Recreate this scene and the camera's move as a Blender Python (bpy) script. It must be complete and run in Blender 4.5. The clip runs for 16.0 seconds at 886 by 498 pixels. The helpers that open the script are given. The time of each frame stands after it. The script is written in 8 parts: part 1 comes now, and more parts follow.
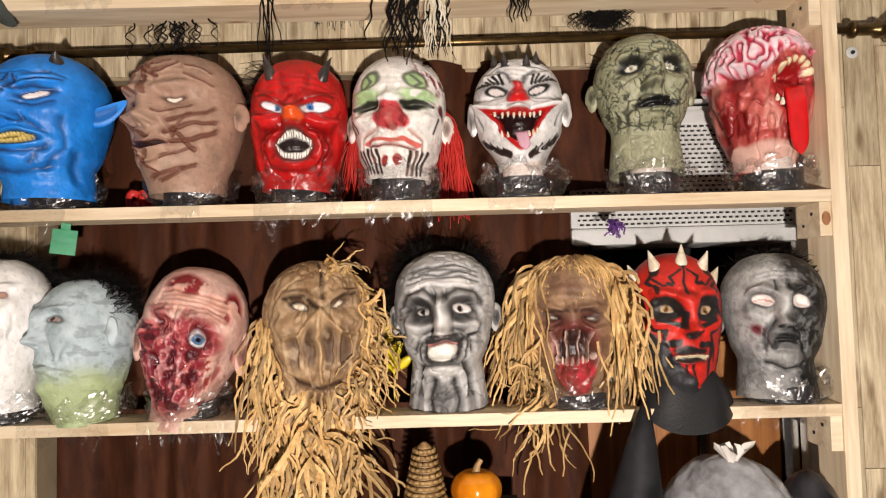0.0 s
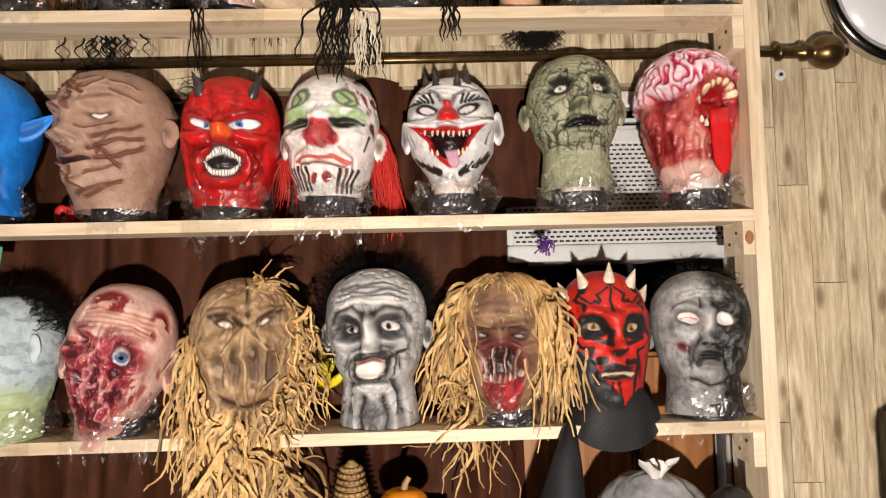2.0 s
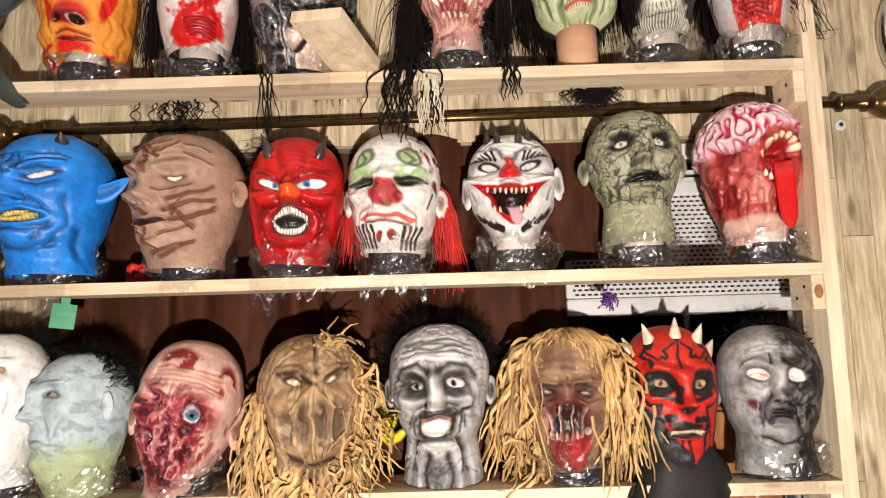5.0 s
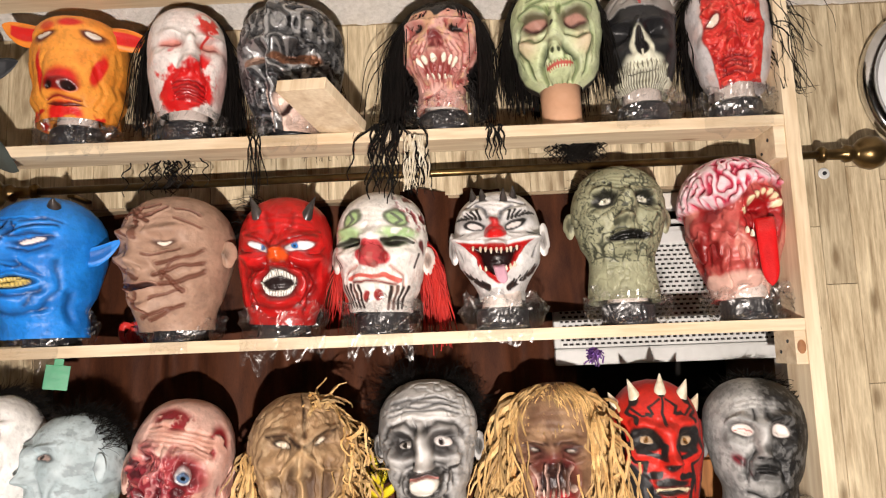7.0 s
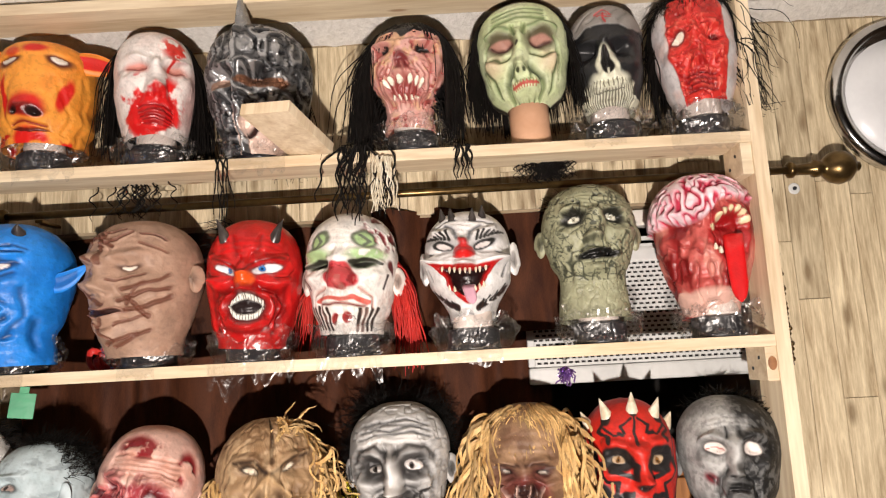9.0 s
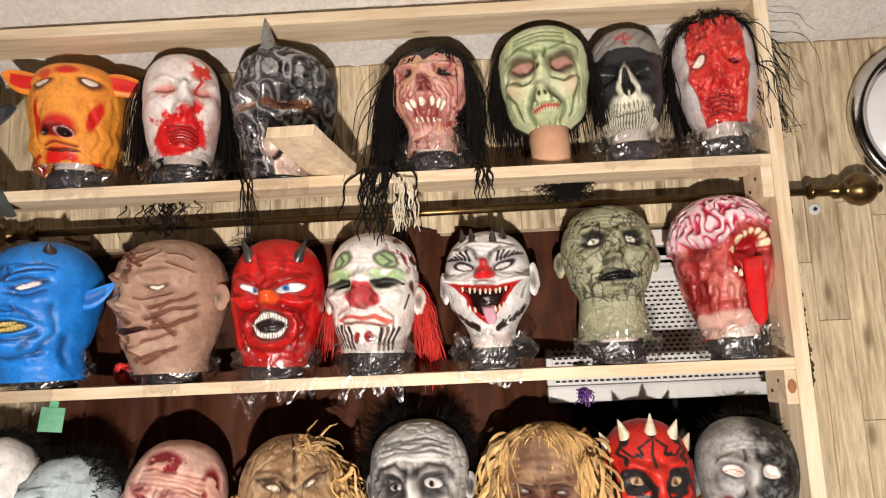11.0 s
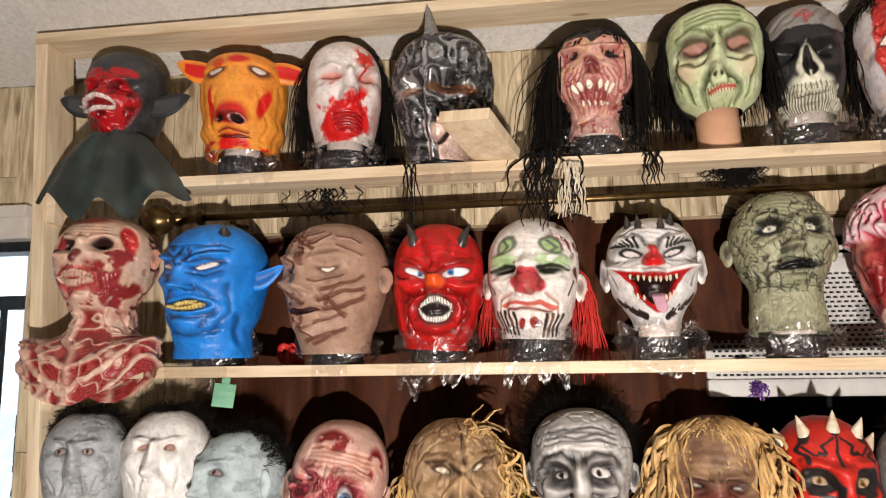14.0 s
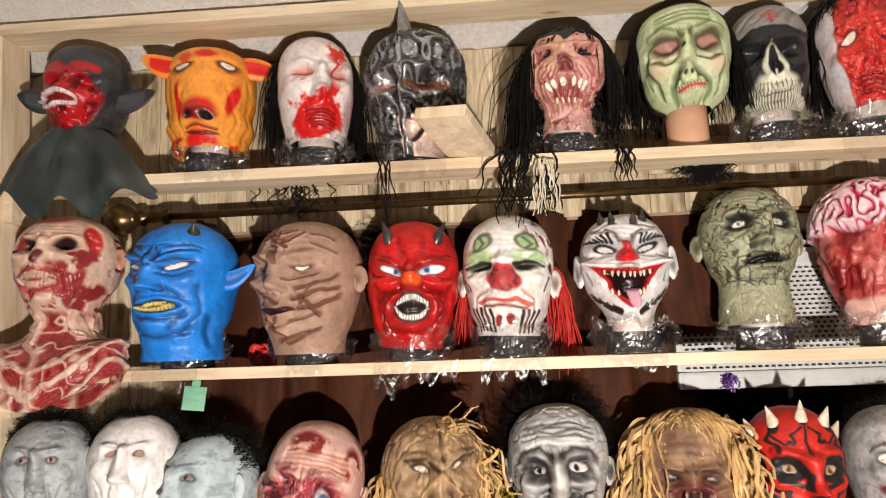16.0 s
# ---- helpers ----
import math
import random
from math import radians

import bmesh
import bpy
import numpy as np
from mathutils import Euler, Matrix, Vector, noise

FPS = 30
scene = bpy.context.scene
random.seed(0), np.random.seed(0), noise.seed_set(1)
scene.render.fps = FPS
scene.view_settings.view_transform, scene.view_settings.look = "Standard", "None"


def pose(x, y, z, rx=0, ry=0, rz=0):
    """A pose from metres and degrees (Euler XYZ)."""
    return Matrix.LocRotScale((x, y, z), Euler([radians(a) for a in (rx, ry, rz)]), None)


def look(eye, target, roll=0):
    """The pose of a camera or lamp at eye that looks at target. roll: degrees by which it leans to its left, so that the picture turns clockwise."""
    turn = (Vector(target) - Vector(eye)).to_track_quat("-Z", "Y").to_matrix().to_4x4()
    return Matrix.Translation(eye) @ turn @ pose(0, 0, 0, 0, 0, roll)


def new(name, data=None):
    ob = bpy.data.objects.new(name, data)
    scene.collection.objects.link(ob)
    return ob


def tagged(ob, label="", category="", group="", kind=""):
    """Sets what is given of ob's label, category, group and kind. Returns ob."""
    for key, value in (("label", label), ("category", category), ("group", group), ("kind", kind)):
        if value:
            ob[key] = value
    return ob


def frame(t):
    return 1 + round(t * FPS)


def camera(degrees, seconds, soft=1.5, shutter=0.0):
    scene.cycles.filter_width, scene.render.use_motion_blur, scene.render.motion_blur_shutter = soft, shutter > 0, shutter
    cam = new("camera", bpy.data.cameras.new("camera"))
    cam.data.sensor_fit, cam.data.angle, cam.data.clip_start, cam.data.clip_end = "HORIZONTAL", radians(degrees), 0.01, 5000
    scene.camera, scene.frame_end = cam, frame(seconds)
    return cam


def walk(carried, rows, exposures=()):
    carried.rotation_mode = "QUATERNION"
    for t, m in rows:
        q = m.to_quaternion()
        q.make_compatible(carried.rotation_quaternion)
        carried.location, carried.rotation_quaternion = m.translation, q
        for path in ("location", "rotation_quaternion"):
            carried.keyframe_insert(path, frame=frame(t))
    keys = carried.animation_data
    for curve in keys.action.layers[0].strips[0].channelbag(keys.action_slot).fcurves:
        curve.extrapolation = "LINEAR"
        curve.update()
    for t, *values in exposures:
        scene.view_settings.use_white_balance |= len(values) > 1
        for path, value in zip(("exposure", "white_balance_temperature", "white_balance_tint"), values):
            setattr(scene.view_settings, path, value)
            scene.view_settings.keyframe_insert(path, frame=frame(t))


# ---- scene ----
cam = camera(64.6, 16.0, soft=1.2)
PATH = [
    (0, (0.172, -1.253, 1.628), (0.18, 0.745, 1.727), -1.5),
    (0.5, (0.18, -1.246, 1.632), (0.22, 0.752, 1.711), -1.6),
    (1, (0.201, -1.242, 1.64), (0.294, 0.754, 1.71), -1.8),
    (1.5, (0.238, -1.249, 1.639), (0.355, 0.746, 1.738), -1.4),
    (2, (0.26, -1.26, 1.639), (0.331, 0.734, 1.765), -1.4),
    (2.5, (0.248, -1.267, 1.656), (0.297, 0.728, 1.794), -1.4),
    (3, (0.242, -1.266, 1.661), (0.268, 0.729, 1.807), -1.2),
    (3.5, (0.227, -1.254, 1.658), (0.215, 0.741, 1.8), -1.2),
    (3.7, (0.214, -1.257, 1.649), (0.19, 0.735, 1.818), -1.4),
    (5.8, (0.201, -1.281, 1.718), (0.19, 0.704, 1.963), -1.7),
    (6, (0.223, -1.286, 1.734), (0.193, 0.699, 1.973), -1.8),
    (6.5, (0.232, -1.293, 1.751), (0.194, 0.692, 1.992), -1.9),
    (7, (0.236, -1.299, 1.765), (0.213, 0.684, 2.022), -2.2),
    (7.5, (0.254, -1.297, 1.766), (0.257, 0.684, 2.039), -2.5),
    (8, (0.273, -1.297, 1.779), (0.284, 0.684, 2.054), -2.9),
    (8.5, (0.28, -1.291, 1.774), (0.283, 0.688, 2.06), -3.0),
    (10.8, (0.288, -1.318, 1.799), (0.254, 0.656, 2.119), -2.8),
    (11, (0.275, -1.316, 1.807), (0.228, 0.66, 2.113), -2.5),
    (11.5, (0.243, -1.313, 1.805), (0.168, 0.661, 2.114), -2.0),
    (12, (0.219, -1.31, 1.806), (0.104, 0.664, 2.105), -1.8),
    (12.5, (0.188, -1.309, 1.805), (0.052, 0.665, 2.1), -1.9),
    (13, (0.174, -1.31, 1.805), (0.012, 0.661, 2.104), -1.8),
    (13.5, (0.149, -1.313, 1.792), (-0.063, 0.653, 2.096), -1.2),
    (14, (0.108, -1.316, 1.795), (-0.156, 0.644, 2.094), -0.9),
    (14.5, (0.06, -1.324, 1.787), (-0.243, 0.629, 2.095), -0.2),
    (15, (0.031, -1.327, 1.786), (-0.202, 0.634, 2.096), -0.5),
    (15.5, (0.049, -1.318, 1.791), (-0.101, 0.653, 2.097), -1.6),
    (16, (0.072, -1.313, 1.794), (-0.07, 0.661, 2.087), -1.9),
]
walk(cam, [(t, look(eye, target, roll)) for t, eye, target, roll in PATH], [(0.0, -0.37), (3.5, -0.24), (6.0, -0.12), (8.5, -0.12), (11.0, -0.22), (13.0, -0.16), (14.5, -0.42), (15.0, -0.42), (16.0, -0.22)])

# ---------------------------------------------------------------- light
world = bpy.data.worlds.new("world")
scene.world = world
world.use_nodes = True
wn = world.node_tree.nodes
sky = wn.new("ShaderNodeTexSky")
sky.sky_type, sky.sun_disc, sky.sun_elevation, sky.sun_rotation = "NISHITA", False, radians(30), radians(140)
world.node_tree.links.new(sky.outputs[0], wn["Background"].inputs[0])
wn["Background"].inputs[1].default_value = 0.12


def lamp(name, kind, m, power, colour, **more):
    data = bpy.data.lights.new(name, kind)
    data.energy, data.color = power, colour
    for key, value in more.items():
        if key == "radius":
            data.shadow_soft_size = value
        if key == "size":
            data.shape, data.size, data.size_y = "RECTANGLE", value[0], value[1]
        if key == "spot":
            data.spot_size, data.spot_blend = radians(value), 0.3
    ob = new(name, data)
    ob.matrix_world = m
    return ob


# the film lamp held below the camera, and the daylight in the glazed door
lamp("film_lamp", "SPOT", look((0.27, -1.70, 1.28), (0.16, 0.1, 2.15)), 236, (1.0, 0.885, 0.815), radius=0.022, spot=128)
lamp("door_daylight", "AREA", look((-1.7, 0.34, 1.3), (-1.5, -1.5, 1.3)), 7, (0.78, 0.88, 1.0), size=(0.9, 1.6))


# ---------------------------------------------------------------- materials
def material(name, rough=0.5, metal=0.0, colour=(0.5, 0.5, 0.5)):
    m = bpy.data.materials.new(name)
    m.use_nodes = True
    b = m.node_tree.nodes["Principled BSDF"]
    b.inputs["Roughness"].default_value, b.inputs["Metallic"].default_value = rough, metal
    b.inputs["Base Color"].default_value = (*colour, 1)
    return m, m.node_tree.nodes, m.node_tree.links, b


def grained(name, dark, light, scale=(1, 1, 1), detail=6, rough=0.5, metal=0.0, bump=0.2, size=8.0, per_object=0.0, fine=60.0, warp=0.6):
    """Two tones mixed by stretched noise, with fine grain and relief."""
    m, n, l, b = material(name, rough, metal)
    tc, mp = n.new("ShaderNodeTexCoord"), n.new("ShaderNodeMapping")
    mp.inputs["Scale"].default_value = scale
    l.new(tc.outputs["Object"], mp.inputs[0])
    big, small = n.new("ShaderNodeTexNoise"), n.new("ShaderNodeTexNoise")
    for tex, s in ((big, size), (small, fine)):
        tex.inputs["Scale"].default_value, tex.inputs["Detail"].default_value = s, detail
        tex.inputs["Distortion"].default_value = warp
        tex.noise_dimensions = "4D"
        l.new(mp.outputs[0], tex.inputs["Vector"])
    info = n.new("ShaderNodeObjectInfo")
    mul = n.new("ShaderNodeMath")
    mul.operation = "MULTIPLY"
    mul.inputs[1].default_value = 50.0 if per_object else 0.0
    l.new(info.outputs["Random"], mul.inputs[0])
    l.new(mul.outputs[0], big.inputs["W"])
    l.new(mul.outputs[0], small.inputs["W"])
    add = n.new("ShaderNodeMath")
    add.operation = "MULTIPLY_ADD"
    add.inputs[1].default_value = 0.45
    l.new(small.outputs[0], add.inputs[0])
    l.new(big.outputs[0], add.inputs[2])
    ramp = n.new("ShaderNodeValToRGB")
    ramp.color_ramp.elements[0].position, ramp.color_ramp.elements[1].position = 0.45, 0.95
    ramp.color_ramp.elements[0].color, ramp.color_ramp.elements[1].color = (*dark, 1), (*light, 1)
    l.new(add.outputs[0], ramp.inputs[0])
    out = ramp.outputs[0]
    if per_object:
        hsv, rng = n.new("ShaderNodeHueSaturation"), n.new("ShaderNodeMapRange")
        rng.inputs["To Min"].default_value, rng.inputs["To Max"].default_value = 1 - per_object, 1 + per_object
        l.new(info.outputs["Random"], rng.inputs["Value"])
        l.new(rng.outputs[0], hsv.inputs["Value"])
        l.new(out, hsv.inputs["Color"])
        out = hsv.outputs[0]
    l.new(out, b.inputs["Base Color"])
    bp = n.new("ShaderNodeBump")
    bp.inputs["Strength"].default_value, bp.inputs["Distance"].default_value = bump, 0.004
    l.new(add.outputs[0], bp.inputs["Height"])
    l.new(bp.outputs[0], b.inputs["Normal"])
    return m


def painted(name, bump=0.25, metal=0.0):
    """Paint carried by the mesh, its gloss in the fourth channel, with fine latex grain."""
    m, n, l, b = material(name, 0.5, metal)
    at = n.new("ShaderNodeAttribute")
    at.attribute_name = "paint"
    tc, tex, tex2 = n.new("ShaderNodeTexCoord"), n.new("ShaderNodeTexNoise"), n.new("ShaderNodeTexNoise")
    tex.inputs["Scale"].default_value, tex.inputs["Detail"].default_value = 45, 8
    tex2.inputs["Scale"].default_value, tex2.inputs["Detail"].default_value = 260, 4
    l.new(tc.outputs["Object"], tex.inputs["Vector"])
    l.new(tc.outputs["Object"], tex2.inputs["Vector"])
    rng = n.new("ShaderNodeMapRange")
    rng.inputs["To Min"].default_value, rng.inputs["To Max"].default_value = 0.7, 1.25
    l.new(tex.outputs[0], rng.inputs["Value"])
    hsv = n.new("ShaderNodeHueSaturation")
    l.new(at.outputs["Color"], hsv.inputs["Color"])
    l.new(rng.outputs[0], hsv.inputs["Value"])
    l.new(hsv.outputs[0], b.inputs["Base Color"])
    gl = n.new("ShaderNodeMapRange")
    gl.inputs["To Min"].default_value, gl.inputs["To Max"].default_value = 0.75, 0.16
    l.new(at.outputs["Alpha"], gl.inputs["Value"])
    l.new(gl.outputs[0], b.inputs["Roughness"])
    mix = n.new("ShaderNodeMath")
    l.new(tex.outputs[0], mix.inputs[0])
    l.new(tex2.outputs[0], mix.inputs[1])
    bp = n.new("ShaderNodeBump")
    bp.inputs["Strength"].default_value, bp.inputs["Distance"].default_value = bump, 0.003
    l.new(mix.outputs[0], bp.inputs["Height"])
    l.new(bp.outputs[0], b.inputs["Normal"])
    return m


LATEX = painted("painted_latex")
PEWTER = painted("pewter_latex", 0.5, 0.65)
PINE = grained("pine", (0.52, 0.37, 0.21), (0.86, 0.74, 0.54), (1.2, 14, 14), rough=0.6, bump=0.12, size=2.2, per_object=0.06, fine=9)
PINE_UP = grained("pine_upright", (0.52, 0.37, 0.21), (0.86, 0.74, 0.54), (14, 14, 1.2), rough=0.6, bump=0.12, size=2.2, per_object=0.06, fine=9)
KNOT = grained("knot", (0.18, 0.07, 0.03), (0.36, 0.17, 0.07), rough=0.6, size=40)
PLANK = grained("wall_plank", (0.27, 0.19, 0.10), (0.76, 0.65, 0.44), (42, 42, 4.0), rough=0.5, bump=0.15, size=1.5, per_object=0.13, fine=7, warp=1.0)
GROOVE = grained("groove", (0.24, 0.18, 0.10), (0.36, 0.28, 0.18), rough=0.8)
POPCORN = grained("popcorn_ceiling", (0.60, 0.57, 0.52), (0.80, 0.77, 0.72), rough=0.95, bump=1.0, size=90, fine=260)
BRASS = grained("aged_brass", (0.07, 0.042, 0.016), (0.20, 0.13, 0.05), rough=0.30, metal=0.85, size=25, bump=0.05)
CHROME = grained("chrome", (0.5, 0.49, 0.47), (0.72, 0.71, 0.69), rough=0.14, metal=1.0, size=12, bump=0.02)
DIAL = grained("pale_dial", (0.70, 0.71, 0.72), (0.80, 0.81, 0.82), rough=0.25, size=6, bump=0.02)
CURTAIN = grained("brown_curtain", (0.022, 0.006, 0.0025), (0.082, 0.026, 0.010), (8, 8, 2), rough=0.75, size=5, bump=0.2, fine=90)
WALNUT = grained("brown_panelling", (0.16, 0.055, 0.012), (0.40, 0.17, 0.05), (30, 30, 1.5), rough=0.4, size=1.8, fine=7, bump=0.1)
ACWHITE = grained("unit_plastic", (0.50, 0.51, 0.49), (0.64, 0.65, 0.63), rough=0.45, size=9, bump=0.05)
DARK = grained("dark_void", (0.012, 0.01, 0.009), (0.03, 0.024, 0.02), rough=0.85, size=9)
BLACKPL = grained("black_plastic", (0.010, 0.010, 0.012), (0.03, 0.03, 0.034), rough=0.32, size=20, bump=0.1)
HAIR = grained("black_hair", (0.002, 0.0018, 0.0016), (0.008, 0.006, 0.005), rough=0.5, size=20)
REDHAIR = grained("red_hair", (0.35, 0.008, 0.008), (0.62, 0.03, 0.02), rough=0.5, size=20)
STRAW = grained("raffia", (0.40, 0.20, 0.05), (0.82, 0.56, 0.24), (20, 20, 20), rough=0.6, size=2, bump=0.2, fine=10)


def vary_strands(m, low, high):
    """Each strand a tone of its own."""
    n, l = m.node_tree.nodes, m.node_tree.links
    b = n["Principled BSDF"]
    old = b.inputs["Base Color"].links[0].from_socket
    geo, rng, hsv = n.new("ShaderNodeNewGeometry"), n.new("ShaderNodeMapRange"), n.new("ShaderNodeHueSaturation")
    rng.inputs["To Min"].default_value, rng.inputs["To Max"].default_value = low, high
    l.new(geo.outputs["Random Per Island"], rng.inputs["Value"])
    l.new(rng.outputs[0], hsv.inputs["Value"])
    l.new(old, hsv.inputs["Color"])
    l.new(hsv.outputs[0], b.inputs["Base Color"])


def add_knots(m, scale, size, colour):
    """Small dark pin knots and short streaks in planed boards."""
    n, l = m.node_tree.nodes, m.node_tree.links
    b = n["Principled BSDF"]
    old = b.inputs["Base Color"].links[0].from_socket
    tc, mp, info, add = n.new("ShaderNodeTexCoord"), n.new("ShaderNodeMapping"), n.new("ShaderNodeObjectInfo"), n.new("ShaderNodeVectorMath")
    vor, rng, mix = n.new("ShaderNodeTexVoronoi"), n.new("ShaderNodeMapRange"), n.new("ShaderNodeMix")
    mp.inputs["Scale"].default_value = scale
    l.new(tc.outputs["Object"], add.inputs[0])
    l.new(info.outputs["Random"], add.inputs[1])
    l.new(add.outputs[0], mp.inputs[0])
    l.new(mp.outputs[0], vor.inputs["Vector"])
    vor.inputs["Scale"].default_value = 1.0
    rng.inputs["From Min"].default_value, rng.inputs["From Max"].default_value = size * 0.4, size
    rng.inputs["To Min"].default_value, rng.inputs["To Max"].default_value = 0.75, 0.0
    l.new(vor.outputs["Distance"], rng.inputs["Value"])
    mix.data_type = "RGBA"
    l.new(rng.outputs[0], mix.inputs["Factor"])
    l.new(old, mix.inputs[6])
    mix.inputs[7].default_value = (*colour, 1)
    l.new(mix.outputs[2], b.inputs["Base Color"])


WHITEPAINT = grained("white_trim_paint", (0.60, 0.56, 0.50), (0.74, 0.70, 0.64), rough=0.5, size=10, bump=0.05)
IRON = grained("black_iron", (0.012, 0.014, 0.018), (0.03, 0.034, 0.04), rough=0.5, metal=0.3, size=30)
BLUEFAB = grained("blue_leather", (0.012, 0.02, 0.12), (0.025, 0.045, 0.24), rough=0.4, size=30)
BLACKFAB = grained("black_cloth", (0.006, 0.006, 0.007), (0.022, 0.022, 0.025), rough=0.6, size=18, bump=0.3)
ORANGE = grained("orange_glaze", (0.42, 0.10, 0.005), (0.80, 0.30, 0.01), rough=0.2, size=10, bump=0.02)
WICKER = grained("brown_wicker", (0.10, 0.05, 0.015), (0.42, 0.26, 0.10), rough=0.5, size=40)
YELLOW = grained("yellow_plastic", (0.50, 0.38, 0.01), (0.75, 0.62, 0.02), rough=0.35, size=20)
GREENPL = grained("green_card", (0.004, 0.17, 0.07), (0.015, 0.27, 0.11), rough=0.4, size=20)
PURPLE = grained("purple_tinsel", (0.10, 0.03, 0.25), (0.45, 0.25, 0.65), rough=0.2, metal=0.6, size=60)
IVORY = grained("ivory", (0.52, 0.42, 0.26), (0.82, 0.76, 0.62), rough=0.35, size=60, bump=0.1)
HORNBLACK = grained("black_horn", (0.012, 0.010, 0.010), (0.06, 0.05, 0.045), rough=0.3, size=60, bump=0.2)
CARPET = grained("carpet", (0.03, 0.024, 0.02), (0.06, 0.048, 0.04), rough=0.95, size=40, bump=0.4)
ROOMWALL = grained("room_wall", (0.05, 0.03, 0.018), (0.11, 0.07, 0.045), (14, 14, 2), rough=0.6, size=2)
SILVER = grained("grey_film", (0.09, 0.09, 0.095), (0.42, 0.42, 0.43), rough=0.22, size=14, bump=0.4)
FOAM = grained("pale_foam", (0.74, 0.60, 0.52), (0.84, 0.74, 0.67), rough=0.7, size=14, bump=0.1)
FLESH = grained("flesh_plastic", (0.62, 0.34, 0.20), (0.74, 0.44, 0.28), rough=0.4, size=12, bump=0.03)


vary_strands(STRAW, 0.35, 1.15)
for dull in (HAIR, BLACKFAB, CURTAIN):
    dull.node_tree.nodes["Principled BSDF"].inputs["Specular IOR Level"].default_value = 0.2
add_knots(PLANK, (22, 22, 8), 0.28, (0.16, 0.10, 0.045))
add_knots(PINE, (5, 16, 16), 0.13, (0.30, 0.14, 0.05))


def film_wrap(name, crease, sheet):
    """Clear film: nearly invisible but for its many fine bright creases."""
    m, n, l, b = material(name)
    out = n["Material Output"]
    tr, gl, mx = n.new("ShaderNodeBsdfTransparent"), n.new("ShaderNodeBsdfGlossy"), n.new("ShaderNodeMixShader")
    tr.inputs[0].default_value = (0.93, 0.93, 0.93, 1)
    gl.inputs["Color"].default_value, gl.inputs["Roughness"].default_value = (1, 0.98, 0.95, 1), 0.32
    tc, total = n.new("ShaderNodeTexCoord"), None
    bp = n.new("ShaderNodeBump")
    for scale, thin in ((20, 0.026), (46, 0.030)):
        tex, sub, ab, rng = n.new("ShaderNodeTexNoise"), n.new("ShaderNodeMath"), n.new("ShaderNodeMath"), n.new("ShaderNodeMapRange")
        tex.inputs["Scale"].default_value, tex.inputs["Detail"].default_value, tex.inputs["Distortion"].default_value = scale, 2, 1.2
        l.new(tc.outputs["Object"], tex.inputs["Vector"])
        sub.operation, sub.inputs[1].default_value, ab.operation = "SUBTRACT", 0.5, "ABSOLUTE"
        l.new(tex.outputs[0], sub.inputs[0])
        l.new(sub.outputs[0], ab.inputs[0])
        rng.inputs["From Max"].default_value, rng.inputs["To Min"].default_value, rng.inputs["To Max"].default_value = thin, crease, sheet
        l.new(ab.outputs[0], rng.inputs["Value"])
        if total is None:
            total = rng.outputs[0]
            l.new(tex.outputs[0], bp.inputs["Height"])
        else:
            top = n.new("ShaderNodeMath")
            top.operation = "MAXIMUM"
            l.new(total, top.inputs[0])
            l.new(rng.outputs[0], top.inputs[1])
            total = top.outputs[0]
    bp.inputs["Strength"].default_value, bp.inputs["Distance"].default_value = 0.6, 0.010
    l.new(bp.outputs[0], gl.inputs["Normal"])
    l.new(total, mx.inputs[0])
    l.new(tr.outputs[0], mx.inputs[1])
    l.new(gl.outputs[0], mx.inputs[2])
    l.new(mx.outputs[0], out.inputs[0])
    return m


WRAP = film_wrap("clear_wrap", 0.26, 0.07)
SCRAP = film_wrap("thin_clear_film", 0.10, 0.02)


def glow(name, strength):
    """The bright snowy yard beyond the door: pale and out of focus."""
    m, n, l, b = material(name)
    tc, tex, ramp, em = n.new("ShaderNodeTexCoord"), n.new("ShaderNodeTexNoise"), n.new("ShaderNodeValToRGB"), n.new("ShaderNodeEmission")
    tex.inputs["Scale"].default_value, tex.inputs["Detail"].default_value = 2.2, 4
    l.new(tc.outputs["Object"], tex.inputs["Vector"])
    ramp.color_ramp.elements[0].position, ramp.color_ramp.elements[0].color = 0.36, (0.16, 0.21, 0.30, 1)
    ramp.color_ramp.elements[1].position, ramp.color_ramp.elements[1].color = 0.52, (0.86, 0.93, 1.0, 1)
    l.new(tex.outputs[0], ramp.inputs[0])
    l.new(ramp.outputs[0], em.inputs[0])
    em.inputs[1].default_value = strength
    l.new(em.outputs[0], n["Material Output"].inputs[0])
    return m


YARD = glow("snowy_yard", 1.25)


def clear_glass():
    m, n, l, b = material("door_glass", 0.03)
    b.inputs["Transmission Weight"].default_value, b.inputs["IOR"].default_value = 1.0, 1.1
    b.inputs["Base Color"].default_value = (0.95, 0.98, 1, 1)
    return m


GLASS = clear_glass()


# ---------------------------------------------------------------- mesh tools
def thing(name, m, label, category, group="", kind=""):
    ob = new(name)
    ob.matrix_world = m
    return tagged(ob, label, category, group, kind)


def part(name, bm, mat, parent=None, label="", smooth=False):
    me = bpy.data.meshes.new(name)
    bm.to_mesh(me)
    bm.free()
    me.materials.append(mat)
    if smooth:
        me.polygons.foreach_set("use_smooth", [True] * len(me.polygons))
    ob = new(name, me)
    ob.parent = parent
    if label:
        ob["label"] = label
    return ob


